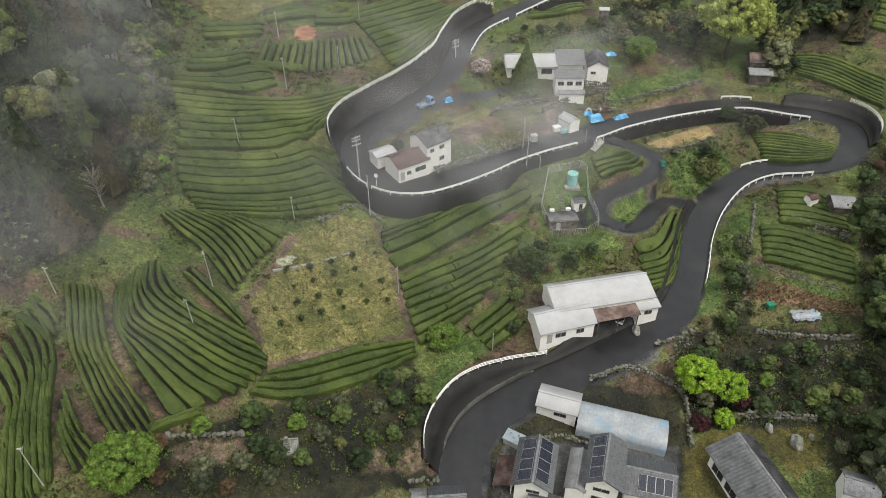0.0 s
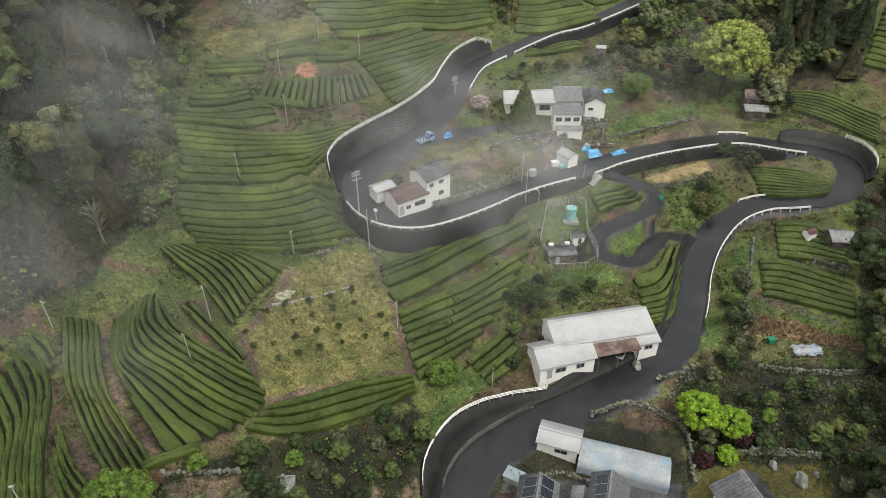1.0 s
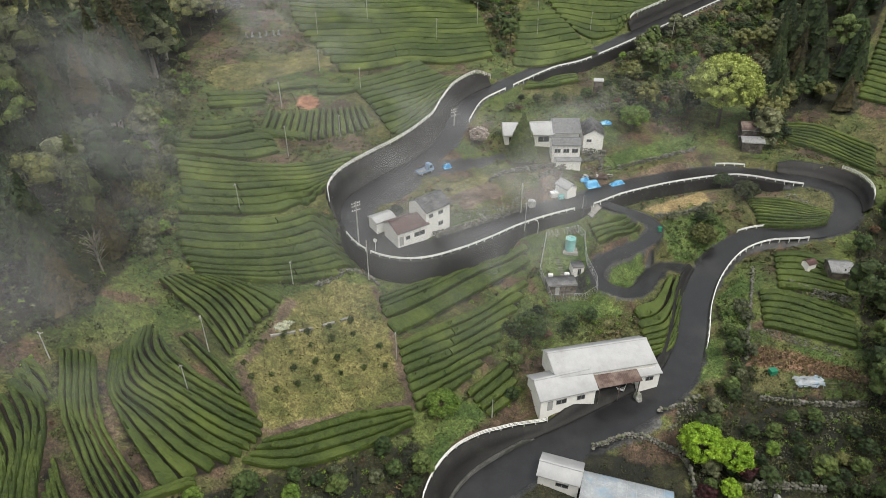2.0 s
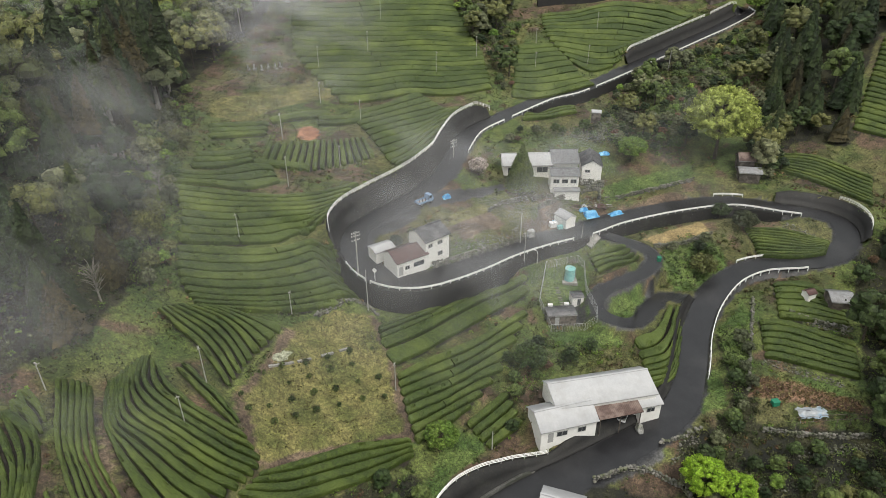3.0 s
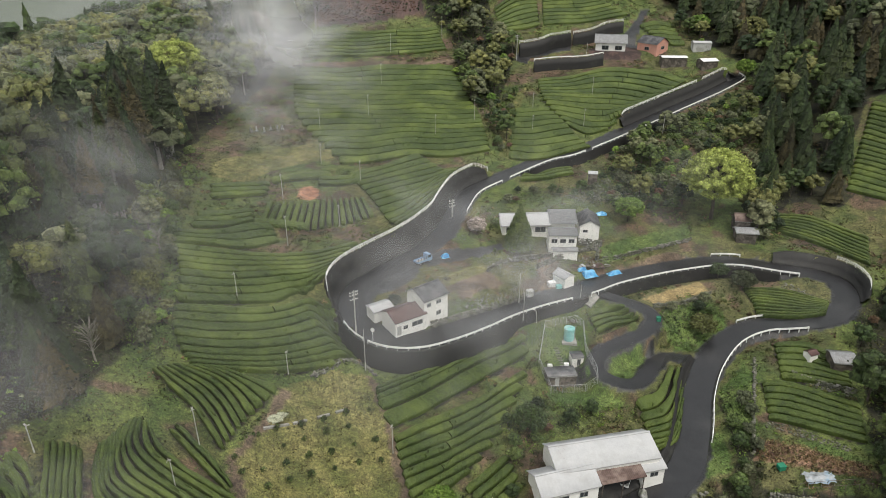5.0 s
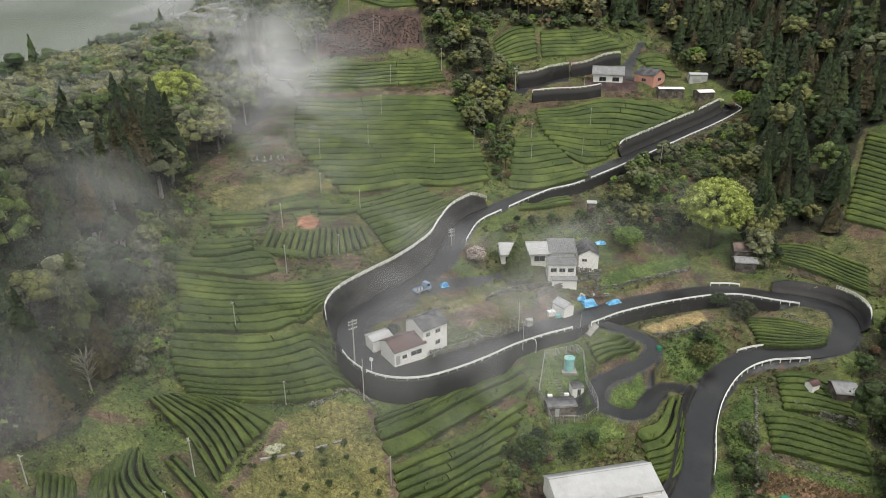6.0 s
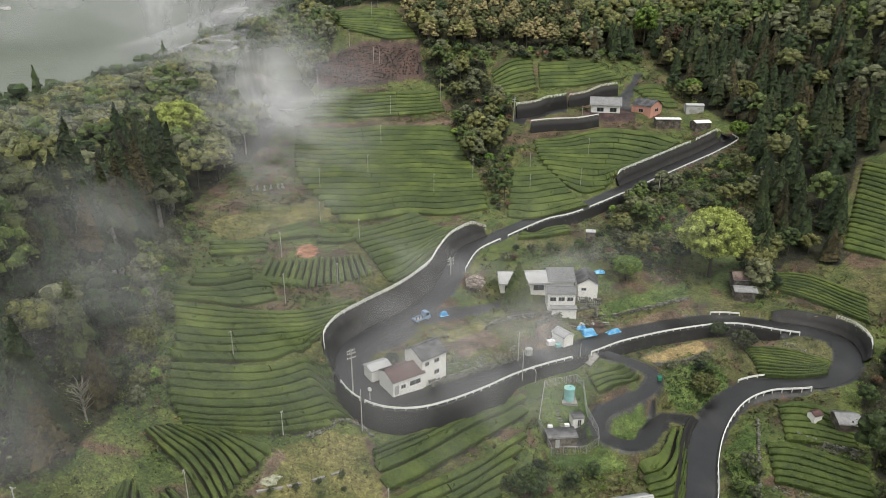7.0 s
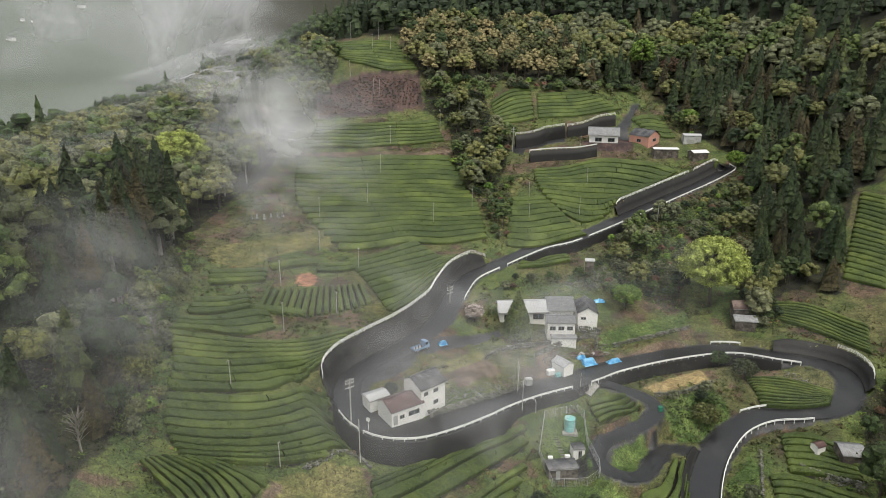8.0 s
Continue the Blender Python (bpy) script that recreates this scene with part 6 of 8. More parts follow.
wood(WOODS["left"], 6.4, 1, [("light", 6), ("cedar", 3), ("broad", 3), ("bare", 0.5)], 1.1, near=lambda x, y: y < 165 and x > -105)
wood(WOODS["leftcedar"], 5.4, 31, [("cedar", 9), ("broad", 1)], 1.05)
wood(WOODS["leftscrub"], 3.8, 2, [("scrub", 6), ("light", 0.6), ("bare", 0.5)], 0.7)
wood(WOODS["leftnear"], 5.2, 3, [("cedar", 4), ("broad", 3), ("small", 2), ("bare", 0.4)], 0.9)
wood(WOODS["right"], 6.4, 4, [("cedar", 7), ("broad", 2), ("light", 1.5)], 1.0, near=lambda x, y: y < 212)
wood(WOODS["rightup"], 7.0, 5, [("light", 5), ("cedar", 5), ("broad", 2)], 1.15, near=lambda x, y: False)
wood([p for p in WOODS["back"] if p[0] < 75], 5.0, 6, [("bamboo", 7), ("broad", 2)], 1.0, near=lambda x, y: False)
wood([(60, 319), (88, 318), (95, 330), (97, 370), (60, 378)], 6.0, 26, [("light", 4), ("cedar", 3)], 1.1, near=lambda x, y: False)
wood(WOODS["backfront"], 3.4, 27, [("small", 1)], 0.8, near=lambda x, y: False)
wood(WOODS["ravine"], 5.0, 7, [("light", 3), ("small", 4)], 0.75, near=lambda x, y: False)
wood(WOODS["leftmid"], 5.8, 8, [("light", 6), ("bare", 1), ("cedar", 0.5)], 1.0, near=lambda x, y: False)
wood(WOODS["eastfar"], 4.6, 30, [("cedar", 3), ("broad", 3)], 0.62)
wood(WOODS["eastbank"], 5.0, 9, [("broad", 4), ("small", 2), ("cedar", 1)], 0.75)
for nm, gap, seed, sc in (("eastscrub", 3.6, 10, 0.6), ("south", 3.6, 11, 0.62), ("midbank", 4.0, 12, 0.6), ("factorybank", 4.5, 14, 0.6), ("isle", 4.0, 15, 0.6)):
    wood(WOODS[nm], gap, seed, [("small", 1)], sc, "garden and bank shrubs")
wood(WOODS["midbank2"], 3.6, 13, [("small", 5), ("light", 1)], 0.62, near=lambda x, y: False)
wood(WOODS["nearright"], 4.6, 16, [("cedar", 3), ("broad", 3)], 0.7, near=lambda x, y: False)
wood(WOODS["upscrub"], 4.5, 17, [("broad", 2), ("small", 2)], 0.7, near=lambda x, y: False)
wood(WOODS["roadscrub"], 4.5, 18, [("light", 2), ("small", 3)], 0.7, near=lambda x, y: False)
wood(WOODS["pathscrub"], 4.0, 19, [("small", 3), ("broad", 0.5)], 0.6, near=lambda x, y: False)
wood(WOODS["farmscrub"], 3.6, 28, [("small", 5), ("broad", 1)], 0.7, near=lambda x, y: False)
wood(WOODS["bendscrub"], 3.8, 29, [("small", 3), ("broad", 2)], 0.75, near=lambda x, y: False)
wood(WOODS["gardens"], 4.0, 20, [("small", 1)], 0.5, near=lambda x, y: False)
for i, (x, y) in enumerate(EDGE):
    tagged(plant("edge", i, x, y, 1.0), group="woodland trees")
join_far_trees()


def far_wood(poly, gap, seed, mat, hi, cedars=0.5):
    """Distant wood: crowns joined into one sheet of leaves."""
    x, y, rnd = scatter(poly, gap, seed, 6)
    z = ground(x, y)
    vs, qs, tints, n = [], [], [], 0
    for a, b, c in zip(x, y, z):
        h = hi * rnd.uniform(0.7, 1.25)
        if rnd.uniform() < cedars:
            v, q, _ = cedar_crown(rnd, h * 0.24, h * 1.15, 90, 0.6, 7, 8)
        else:
            v, q, _ = broad_crown(rnd, h * 0.36, h * 0.8, 8, 14, 0.6)
            v[:, 2] += h * 0.45
        vs.append(v + np.array([a, b, c]))
        qs.append(q + n)
        tints.append(np.full(len(v), rnd.normal(-0.1, 0.32)))
        n += len(v)
    me = fast_mesh("far_wood", np.vstack(vs), np.vstack(qs), mat)
    tint_trees(me, np.concatenate(tints))
    return tagged(new("far_wood", me), "dense dark green wood on the far slope", "woodland", kind="stuff")


far_wood(WOODS["far_back"], 8.2, 61, FAR_LEAF, 17)
far_wood(WOODS["far_right"], 8.0, 62, FAR_LEAF, 16)
far_wood(WOODS["far_left"], 9.0, 63, LEAF_MID, 16, 0.08)


def lone(leaf, h, r, x, y, label, seed, lobes=60, per=34, size=0.42, kind="broad", category="tree"):
    t = tree_kind(kind, seed, leaf, h, r, label, category, lobes=lobes, per=per, size=size)
    t.matrix_world = pose(x, y, ground_at(x, y) - 0.1)
    return t


lone(LEAF_LIME, 7.4, 3.4, 38.6, 68.4, "bright lime-green tree in fresh leaf above the road", 71, 120, 90, 0.17)
lone(LEAF_LIME, 6.0, 2.8, 43.0, 66.6, "bright lime-green tree in fresh leaf", 72, 100, 80, 0.17)
lone(LEAF_LIME, 2.6, 1.6, 41.6, 62.4, "low yellow-green shrub among rocks", 73, 30, 26, 0.28, category="shrub")
lone(LEAF_RED, 2.4, 1.5, 37.8, 61.8, "dark red maple shrub", 74, 30, 26, 0.28, category="shrub")
lone(LEAF_RED, 3.0, 1.6, 44.6, 65.0, "dark red maple shrub beside the lime-green tree", 75, 30, 26, 0.28, category="shrub")
lone(LEAF_YELLOW, 20.0, 8.4, 70.0, 161.5, "tall yellow-green tree with feathery spring leaves", 76, 220, 90, 0.36)
lone(LEAF_MID, 11.0, 3.4, 18.0, 143.0, "dense green conical conifer by the farmhouse", 77, 110, 60, 0.34, "cedar")
lone(LEAF_FRESH, 7.0, 3.6, 47.2, 157.5, "bright green leafy tree on the terrace", 78, 90, 60, 0.28)
lone(LEAF_FRESH, 6.5, 3.6, -33.6, 40.6, "rounded leafy green tree below the tea field", 79, 140, 100, 0.16)
lone(LEAF_FRESH, 4.6, 2.7, -0.4, 74.0, "bushy green tree above the retaining wall", 80, 100, 80, 0.16)
lone(LEAF_MID, 5.2, 3.0, 15.2, 91.4, "green tree on the bank behind the factory", 81, 100, 80, 0.17)
lone(LEAF_BLOSSOM, 4.6, 2.5, 8.2, 146.6, "tree in pale pinkish blossom beside the road", 82, 40, 26, 0.28)
lone(LEAF_OLIVE, 4.2, 2.9, 54.6, 119.6, "olive-green bushy tree on the bank", 83, 40, 30, 0.34)
lone(LEAF_YELLOW, 18.0, 9.0, -84.0, 214.0, "large yellow-green tree standing out of the wood", 84, 150, 60, 0.42)
lone(LEAF_OLIVE, 6.5, 2.9, -49.0, 97.0, "yellow-green young tree at the wood's edge", 85, 50, 30, 0.38)
lone(LEAF_DARK, 2.8, 1.4, -9.6, 117.6, "dark green shrub between the houses in the bend", 94, 40, 40, 0.18, category="shrub")
lone(LEAF_GREY, 4.6, 3.0, 68.0, 133.5, "grey-green bushy tree below the guardrail", 95, 60, 60, 0.22)
lone(LEAF_MID, 4.2, 2.2, 65.0, 140.0, "leafy green shrub growing over the wall", 96, 50, 60, 0.2, category="shrub")
lone(LEAF_RED, 6.0, 3.6, 62.5, 53.0, "dark red maple tree at the garden's edge", 93, 70, 50, 0.22)
lone(LEAF_YELLOW, 9.0, 4.5, 121.0, 345.0, "yellow-green tree at the foot of the far wood", 86, 60, 34, 0.7)


lone(LEAF_FRESH, 20.0, 6.0, 94.5, 327.0, "tall yellow-green tree standing before the dark wood", 87, 60, 40, 0.7)
lone(LEAF_RUST, 12.0, 6.0, 107.0, 322.0, "reddish-brown tree at the wood's edge", 88, 50, 36, 0.6)
lone(LEAF_BLOSSOM, 14.0, 7.0, -70.0, 262.0, "pale grey leafless tree in the mist", 89, 60, 40, 0.35)
lone(LEAF_FRESH, 7.0, 4.2, 103.0, 282.0, "round bright green tree by the upper road", 90, 60, 40, 0.45)
lone(LEAF_OLIVE, 12.0, 5.4, 116.0, 262.0, "rounded olive-green tree at the wood's edge", 91, 70, 44, 0.5)
lone(LEAF_FRESH, 7.0, 3.6, 108.0, 243.0, "bushy fresh green tree by the road bend", 92, 60, 40, 0.42)


def undergrowth(poly, gap, seed, mats, hi=0.9, leaves=26, size=0.2, label="weeds and low undergrowth on the bank"):
    x, y, rnd = scatter(poly, gap, seed, 0.9)
    z = ground(x, y)
    pick = rnd.integers(0, len(mats), len(x))
    for k, mat in enumerate(mats):
        m = pick == k
        if not m.any():
            continue
        n = int(m.sum())
        h = hi * rnd.uniform(0.3, 1.3, n)
        d = rnd.normal(0, 1, (n, leaves, 3))
        d[..., 2] = np.abs(d[..., 2])
        d /= np.linalg.norm(d, axis=2)[..., None]
        c = np.stack([x[m], y[m], z[m] + 0.05], 1)[:, None] + d * (h[:, None, None] * np.array([1.0, 1.0, 0.8])) * rnd.uniform(0.5, 1.0, (n, leaves, 1))
        v, q = leaf_quads(c.reshape(-1, 3), d.reshape(-1, 3), size, rnd)
        tagged(new("undergrowth", fast_mesh("undergrowth", v, q, mat)), label, "undergrowth", kind="stuff")


MIXED = [LEAF_MID, LEAF_DARK, LEAF_FRESH, LEAF_GREY, LEAF_OLIVE]
for nm, seed in (("eastscrub", 101), ("south", 102), ("midbank", 103), ("midbank2", 104), ("factorybank", 105), ("isle", 106), ("leftscrub", 107), ("leftnear", 108), ("eastbank", 109), ("ravine", 110), ("pathscrub", 111), ("gardens", 112), ("roadscrub", 113), ("upscrub", 114), ("farmscrub", 115), ("bendscrub", 116)):
    undergrowth(WOODS[nm], 1.25, seed, MIXED)


def rough_grass():
    """Blades and weeds on the open ground, thicker where it is lush."""
    rnd = np.random.default_rng(120)
    n = 70000
    x, y = rnd.uniform(-72, 112, n), 34 + 300 * rnd.uniform(0, 1, n) ** 1.25
    sl = slot_at(x, y)
    lawn, dry = kinds.index(LAWN) + 1, kinds.index(DRY_GRASS) + 1
    dark = kinds.index(WET_SHADED) + 1
    ok = (sl == 0) | (sl == lawn) | (sl == dry) | (sl == dark)
    for road in ROADS:
        i, d, _ = road.near(x, y)
        ok &= d > road.half[i] + 1.0
    z = ground(x, y)
    clump = np.sin(x / 3.1 + 1) * np.sin(y / 3.7) + np.sin(x / 7.3 - y / 9.1)
    for mat, m in ((GRASS_LEAF, ok & ((sl == lawn) | (sl == 0) & (clump > 0.1))), (WEED_LEAF, ok & ((sl == 0) & (clump <= 0.1) & (clump > -0.9) | (sl == dark))), (DRY_LEAF, ok & ((sl == dry) | (sl == 0) & (clump <= -0.9)))):
        k, leaves = int(m.sum()), 4
        d = rnd.normal(0, 1, (k, leaves, 3))
        d[..., 2] = np.abs(d[..., 2]) * 0.7 + 0.1
        c = np.stack([x[m], y[m], z[m]], 1)[:, None] + d * np.array([0.34, 0.34, 0.2])
        v, q = leaf_quads(c.reshape(-1, 3), d.reshape(-1, 3), 0.2, rnd)
        tagged(new("rough_grass", fast_mesh("rough_grass", v, q, mat)), "rough grass and weeds between the fields", "grass", kind="stuff")


rough_grass()


def lawn_blades():
    rnd = np.random.default_rng(150)
    for mat, poly in PATCHES:
        if mat is LAWN:
            x, y, _ = scatter(poly, 0.3, 151, 0.3)
            x, y = x + rnd.normal(0, 0.3, len(x)), y + rnd.normal(0, 0.3, len(x))
            d = np.abs(rnd.normal(0, 1, (len(x), 3))) + [0, 0, 0.3]
            v, q = leaf_quads(np.stack([x, y, ground(x, y) + 0.06], 1), d, 0.17, rnd)
            tagged(new("lawn_grass", fast_mesh("lawn_grass", v, q, LAWN_LEAF)), "lush grass on the terrace", "grass", kind="stuff")


lawn_blades()


def low_bushes():
    """Bushes and tall weeds of many greens and browns over the open banks."""
    rnd = np.random.default_rng(140)
    n = 16000
    x, y = rnd.uniform(-70, 112, n), 36 + 290 * rnd.uniform(0, 1, n) ** 1.2
    sl = slot_at(x, y)
    ok = (sl == 0) | (sl == kinds.index(WET_SHADED) + 1)
    for road in ROADS:
        i, d, _ = road.near(x, y)
        ok &= d > road.half[i] + 1.6
    for ob in list(scene.objects):
        if ob.parent is None and ob.get("category") in ("house", "shed", "factory", "carport", "storehouse", "porch", "greenhouse", "grave", "truck", "tank", "solar array"):
            ok &= np.hypot(x - ob.matrix_world.translation.x, y - ob.matrix_world.translation.y) > 6.5
    ok &= np.sin(x / 5.3 + 2) * np.sin(y / 6.1) + np.sin(x / 11.0 + y / 8.0) + rnd.normal(0, 0.5, n) > 0.1
    z = ground(x, y)
    shades = [LEAF_MID, WEED_LEAF, LEAF_OLIVE, LEAF_RUST, LEAF_BROWN, LEAF_FRESH]
    pick = rnd.choice(len(shades), n, p=[0.3, 0.28, 0.16, 0.12, 0.08, 0.06])
    for k, mat in enumerate(shades):
        m = ok & (pick == k)
        c, leaves = int(m.sum()), 26
        h = rnd.uniform(0.35, 1.25, c) * (0.8 + 0.4 * (y[m] > 150))
        d = rnd.normal(0, 1, (c, leaves, 3))
        d[..., 2] = np.abs(d[..., 2]) * 0.9
        d /= np.linalg.norm(d, axis=2)[..., None]
        at = np.stack([x[m], y[m], z[m] + 0.05], 1)[:, None] + d * (h[:, None, None] * np.array([1.0, 1.0, 0.85])) * rnd.uniform(0.6, 1.0, (c, leaves, 1))
        v, q = leaf_quads(at.reshape(-1, 3), d.reshape(-1, 3), 0.26, rnd, 1.4, 0.5)
        me = fast_mesh("bushes", v, q, mat)
        tint_trees(me, np.repeat(rnd.normal(0, 0.3, c), leaves * 4))
        tagged(new("bushes", me), "low bushes and tall weeds on the open banks", "bushes", kind="stuff")


low_bushes()
undergrowth([(-54, 300), (-36, 317), (-11, 316), (-9, 298), (-33, 288), (-50, 284)], 1.5, 141, [LEAF_RUST, LEAF_RUST, LEAF_DARK], 0.6, 10, 0.4, "dead reddish scrub on the dark terraces")


# ---- poles in the tea, utility poles, lamps ----
FANS = [(-37.7, 107.6, 5.5), (-32.8, 70.4, 7.2), (-33.7, 63.6, 4.5), (-39.8, 37.1, 6.7), (-2.2, 199.0, 6.8), (-21.8, 241.1, 7.5), (51.4, 230.9, 6.7), (44.4, 207.1, 6.0), (-20.0, 266.3, 7.6), (-50.5, 280.1, 8.5), (-41.5, 315.9, 7.2), (-29.5, 302.3, 6.8), (-27.0, 302.7, 6.6), (-47.4, 369.1, 8.2), (-32.2, 360.8, 8.3), (-33.8, 344.1, 7.2), (-24.8, 342.5, 6.6), (-55.8, 248.2, 7.4), (-37.3, 200.2, 6.8), (-33.6, 177.9, 5.5), (-23.8, 213.2, 7.2), (-24.1, 144.4, 5.0), (-33.6, 132.0, 7.1), (-39.1, 153.8, 6.6), (-21.6, 167.5, 6.0), (-25.5, 91.4, 4.4), (30.0, 221.5, 5.5), (27.9, 203.9, 5.2), (-7.8, 82.0, 5.5), (-47.8, 60.7, 4.1), (-0.3, 278.7, 9.2), (10.2, 210.6, 7.1)]
UTIL = [(-16.4, 108.4, 9.5), (16.4, 116.8, 7.8), (-6.9, 102.8, 4.4), (-13.7, 99.0, 8.6), (7.7, 110.2, 4.9), (19.3, 118.0, 2.3), (29.6, 125.2, 4.6), (68.7, 204.5, 6.5), (2.4, 152.9, 4.6), (16.1, 122.5, 7.1), (28.5, 265.0, 9.6), (7.5, 74.4, 3.9), (54.3, 259.9, 7.9)]


def frost_fan(x, y, h):
    f = thing("frost_fan", "slim pale pole with a small frost fan above the tea", "frost fan", "frost fans", at=pose(x, y, ground_at(x, y), 0, 0, (x * 37 + y * 11) % 360))
    part("pole", tube_mesh("pole", POLE, [(0, 0, -0.4), (0, 0, h * 0.5), (0, 0, h)], [0.085, 0.07, 0.055], 6), f)
    head = part("motor", tube_mesh("motor", POLE, [(-0.18, 0, h + 0.06), (0.22, 0, h - 0.03)], [0.1, 0.09], 8), f)
    for a in (20, 140, 260):
        part("blade", box_mesh("blade", POLE, (-0.015, -0.05, 0.0), (0.015, 0.05, 0.36), 0.01), head, at=pose(0.24, 0, h - 0.05, a, 0, 0))
    return f


for x, y, h in FANS:
    frost_fan(x, y, h)


def utility_pole(x, y, h, arms):
    u = thing("utility_pole", "grey utility pole with crossarms and insulators" if arms else "slim grey pole beside the road", "pole", "utility poles", at=pose(x, y, ground_at(x, y), 0, 0, 35))
    part("pole", tube_mesh("pole", POLE, [(0, 0, -0.5), (0, 0, h)], [0.16, 0.1] if arms else [0.09, 0.07], 8), u)
    for z in ([h - 0.5, h - 1.1, h - 2.0] if arms else []):
        arm = part("crossarm", box_mesh("crossarm", POLE, (-0.9, -0.05, z), (0.9, 0.05, z + 0.1), 0.01), u)
        for px in (-0.8, -0.3, 0.35, 0.8):
            part("insulator", tube_mesh("insulator", WHITE_RAIL, [(px, 0, z + 0.1), (px, 0, z + 0.3)], [0.06, 0.04], 6), arm)
    return u


for i, (x, y, h) in enumerate(UTIL):
    utility_pole(x, y, h, i in (0, 8, 10))


def street_lamp(x, y, h, turn):
    s = thing("street_lamp", "white roadside lamp with a short bent arm", "street lamp", at=pose(x, y, ground_at(x, y), 0, 0, turn))
    part("pole", tube_mesh("pole", WHITE_RAIL, [(0, 0, -0.3), (0, 0, h * 0.8), (0.3, 0, h), (0.7, 0, h + 0.02)], 0.06, 7), s)
    part("shade", box_mesh("shade", WHITE_RAIL, (0.6, -0.12, h - 0.05), (1.05, 0.12, h + 0.07), 0.03), s)


street_lamp(19.3, 118.0, 3.0, 150)


def round_mirror(x, y, z, turn):
    m = thing("traffic_mirror", "round traffic mirror on a white post at the bend", "traffic mirror", at=pose(x, y, z, 0, 0, turn))
    part("post", tube_mesh("post", WHITE_RAIL, [(0, 0, -0.3), (0, 0, 2.6)], 0.05, 7), m)
    part("disc", tube_mesh("disc", WHITE_RAIL, [(0, 0.04, 2.4), (0, -0.04, 2.4)], [0.42, 0.42], 16), m, at=pose(0, 0, 0))


round_mirror(-13.0, 106.2, 14.3, -20)


# ---- waterworks yard ----
def mesh_fence(pts, h, closed=True):
    f = thing("wire_fence", "grey wire mesh fence round the waterworks yard", "fence")
    pts = [(x, y, ground_at(x, y)) for x, y in pts]
    n = len(pts)
    for i in range(n if closed else n - 1):
        a, b = Vector(pts[i]), Vector(pts[(i + 1) % n])
        L = (b - a).length
        k = max(1, int(L / 2.0))
        for j in range(k):
            p, q = a.lerp(b, j / k), a.lerp(b, (j + 1) / k)
            p.z, q.z = ground_at(p.x, p.y), ground_at(q.x, q.y)
            part("post", tube_mesh("post", GALV, [p - Vector((0, 0, 0.2)), p + Vector((0, 0, h))], 0.045, 5), f)
            part("rail", tube_mesh("rail", GALV, [p + Vector((0, 0, h)), q + Vector((0, 0, h))], 0.03, 4), f)
            wires = []
            for z in np.arange(0.1, h, 0.28):
                wires.append(tube_mesh("wire", GALV, [p + Vector((0, 0, z)), q + Vector((0, 0, z))], 0.012, 3))
            for u in np.arange(0.12, 1, 0.14):
                c = p.lerp(q, u)
                wires.append(tube_mesh("wire", GALV, [c + Vector((0, 0, 0.05)), c + Vector((0, 0, h))], 0.012, 3))
            part("mesh_panel", join_meshes("mesh_panel", wires), f)


mesh_fence([(20.9, 116.6), (28.0, 119.6), (29.1, 118.1), (28.1, 108.7), (29.0, 103.6), (28.8, 101.7), (20.0, 100.0), (18.6, 107.2)], 1.8)


def water_tank():
    z = ground_at(25.5, 114.4)
    t = thing("water_tank", "pale turquoise cylindrical water tank on a concrete pad", "water tank", at=pose(25.5, 114.4, z))
    part("pad", box_mesh("pad", CONCRETE, (-1.5, -1.5, -0.6), (1.5, 1.5, 0.12), 0.03), t)
    part("body", tube_mesh("body", TEAL, [(0, 0, 0.12), (0, 0, 0.2), (0, 0, 1.0), (0, 0, 1.05), (0, 0, 1.1), (0, 0, 2.7), (0, 0, 2.8), (0, 0, 3.0)], [1.0, 1.02, 1.02, 1.06, 1.02, 1.02, 1.08, 0.5], 24), t)
    part("hatch", tube_mesh("hatch", TEAL, [(0.2, 0.1, 2.95), (0.2, 0.1, 3.15)], 0.28, 12), t)
    for a in (-0.15, 0.15):
        part("ladder_rail", tube_mesh("ladder_rail", GALV, [(1.15, a, 0.1), (1.15, a, 3.2)], 0.025, 5), t)


water_tank()
house("white pump hut with flat dark roof", 26.0, 108.4, ground_at(26, 108.4) - 0.1, 8, 2.4, 1.15, 1.15, 2.2, 0.1, WHITE_WALL, DARK_ROOF, 0.12, ribs=(0.5, 0.01), name="pump_hut", category="hut", ridge_cap=False, windows=[("f", 0.2, 0.3, 0.7, 1.5)])
house("low black-roofed filter house in the yard", 22.2, 103.6, ground_at(22.2, 103.6) - 0.2, 6, 5.6, 1.6, 1.6, 2.3, 0.12, BOARD_WALL, DARK_ROOF, 0.15, ribs=(0.5, 0.01), name="filter_house", category="hut", ridge_cap=False, doors=[("f", -1, 0.8, 1.8)])
for x, y in ((20.4, 105.2), (23.6, 105.6)):
    tagged(new("vent_box", box_mesh("vent_box", WHITE_RAIL, (x - 0.45, y - 0.3, ground_at(22.2, 103.6) + 2.0), (x + 0.45, y + 0.3, ground_at(22.2, 103.6) + 2.5), 0.03)), "white vent box on the filter house roof", "vent")
for k in range(8):
    x, y = 22.6 + 0.28 * k * 0.3, 111.8 - 0.62 * k
    tagged(new("step", box_mesh("step", STONE, (x - 0.45, y - 0.16, ground_at(x, y) - 0.1), (x + 0.45, y + 0.16, ground_at(x, y) + 0.12), 0.02)), "dark stepping slab up the waterworks yard", "step", "yard steps")


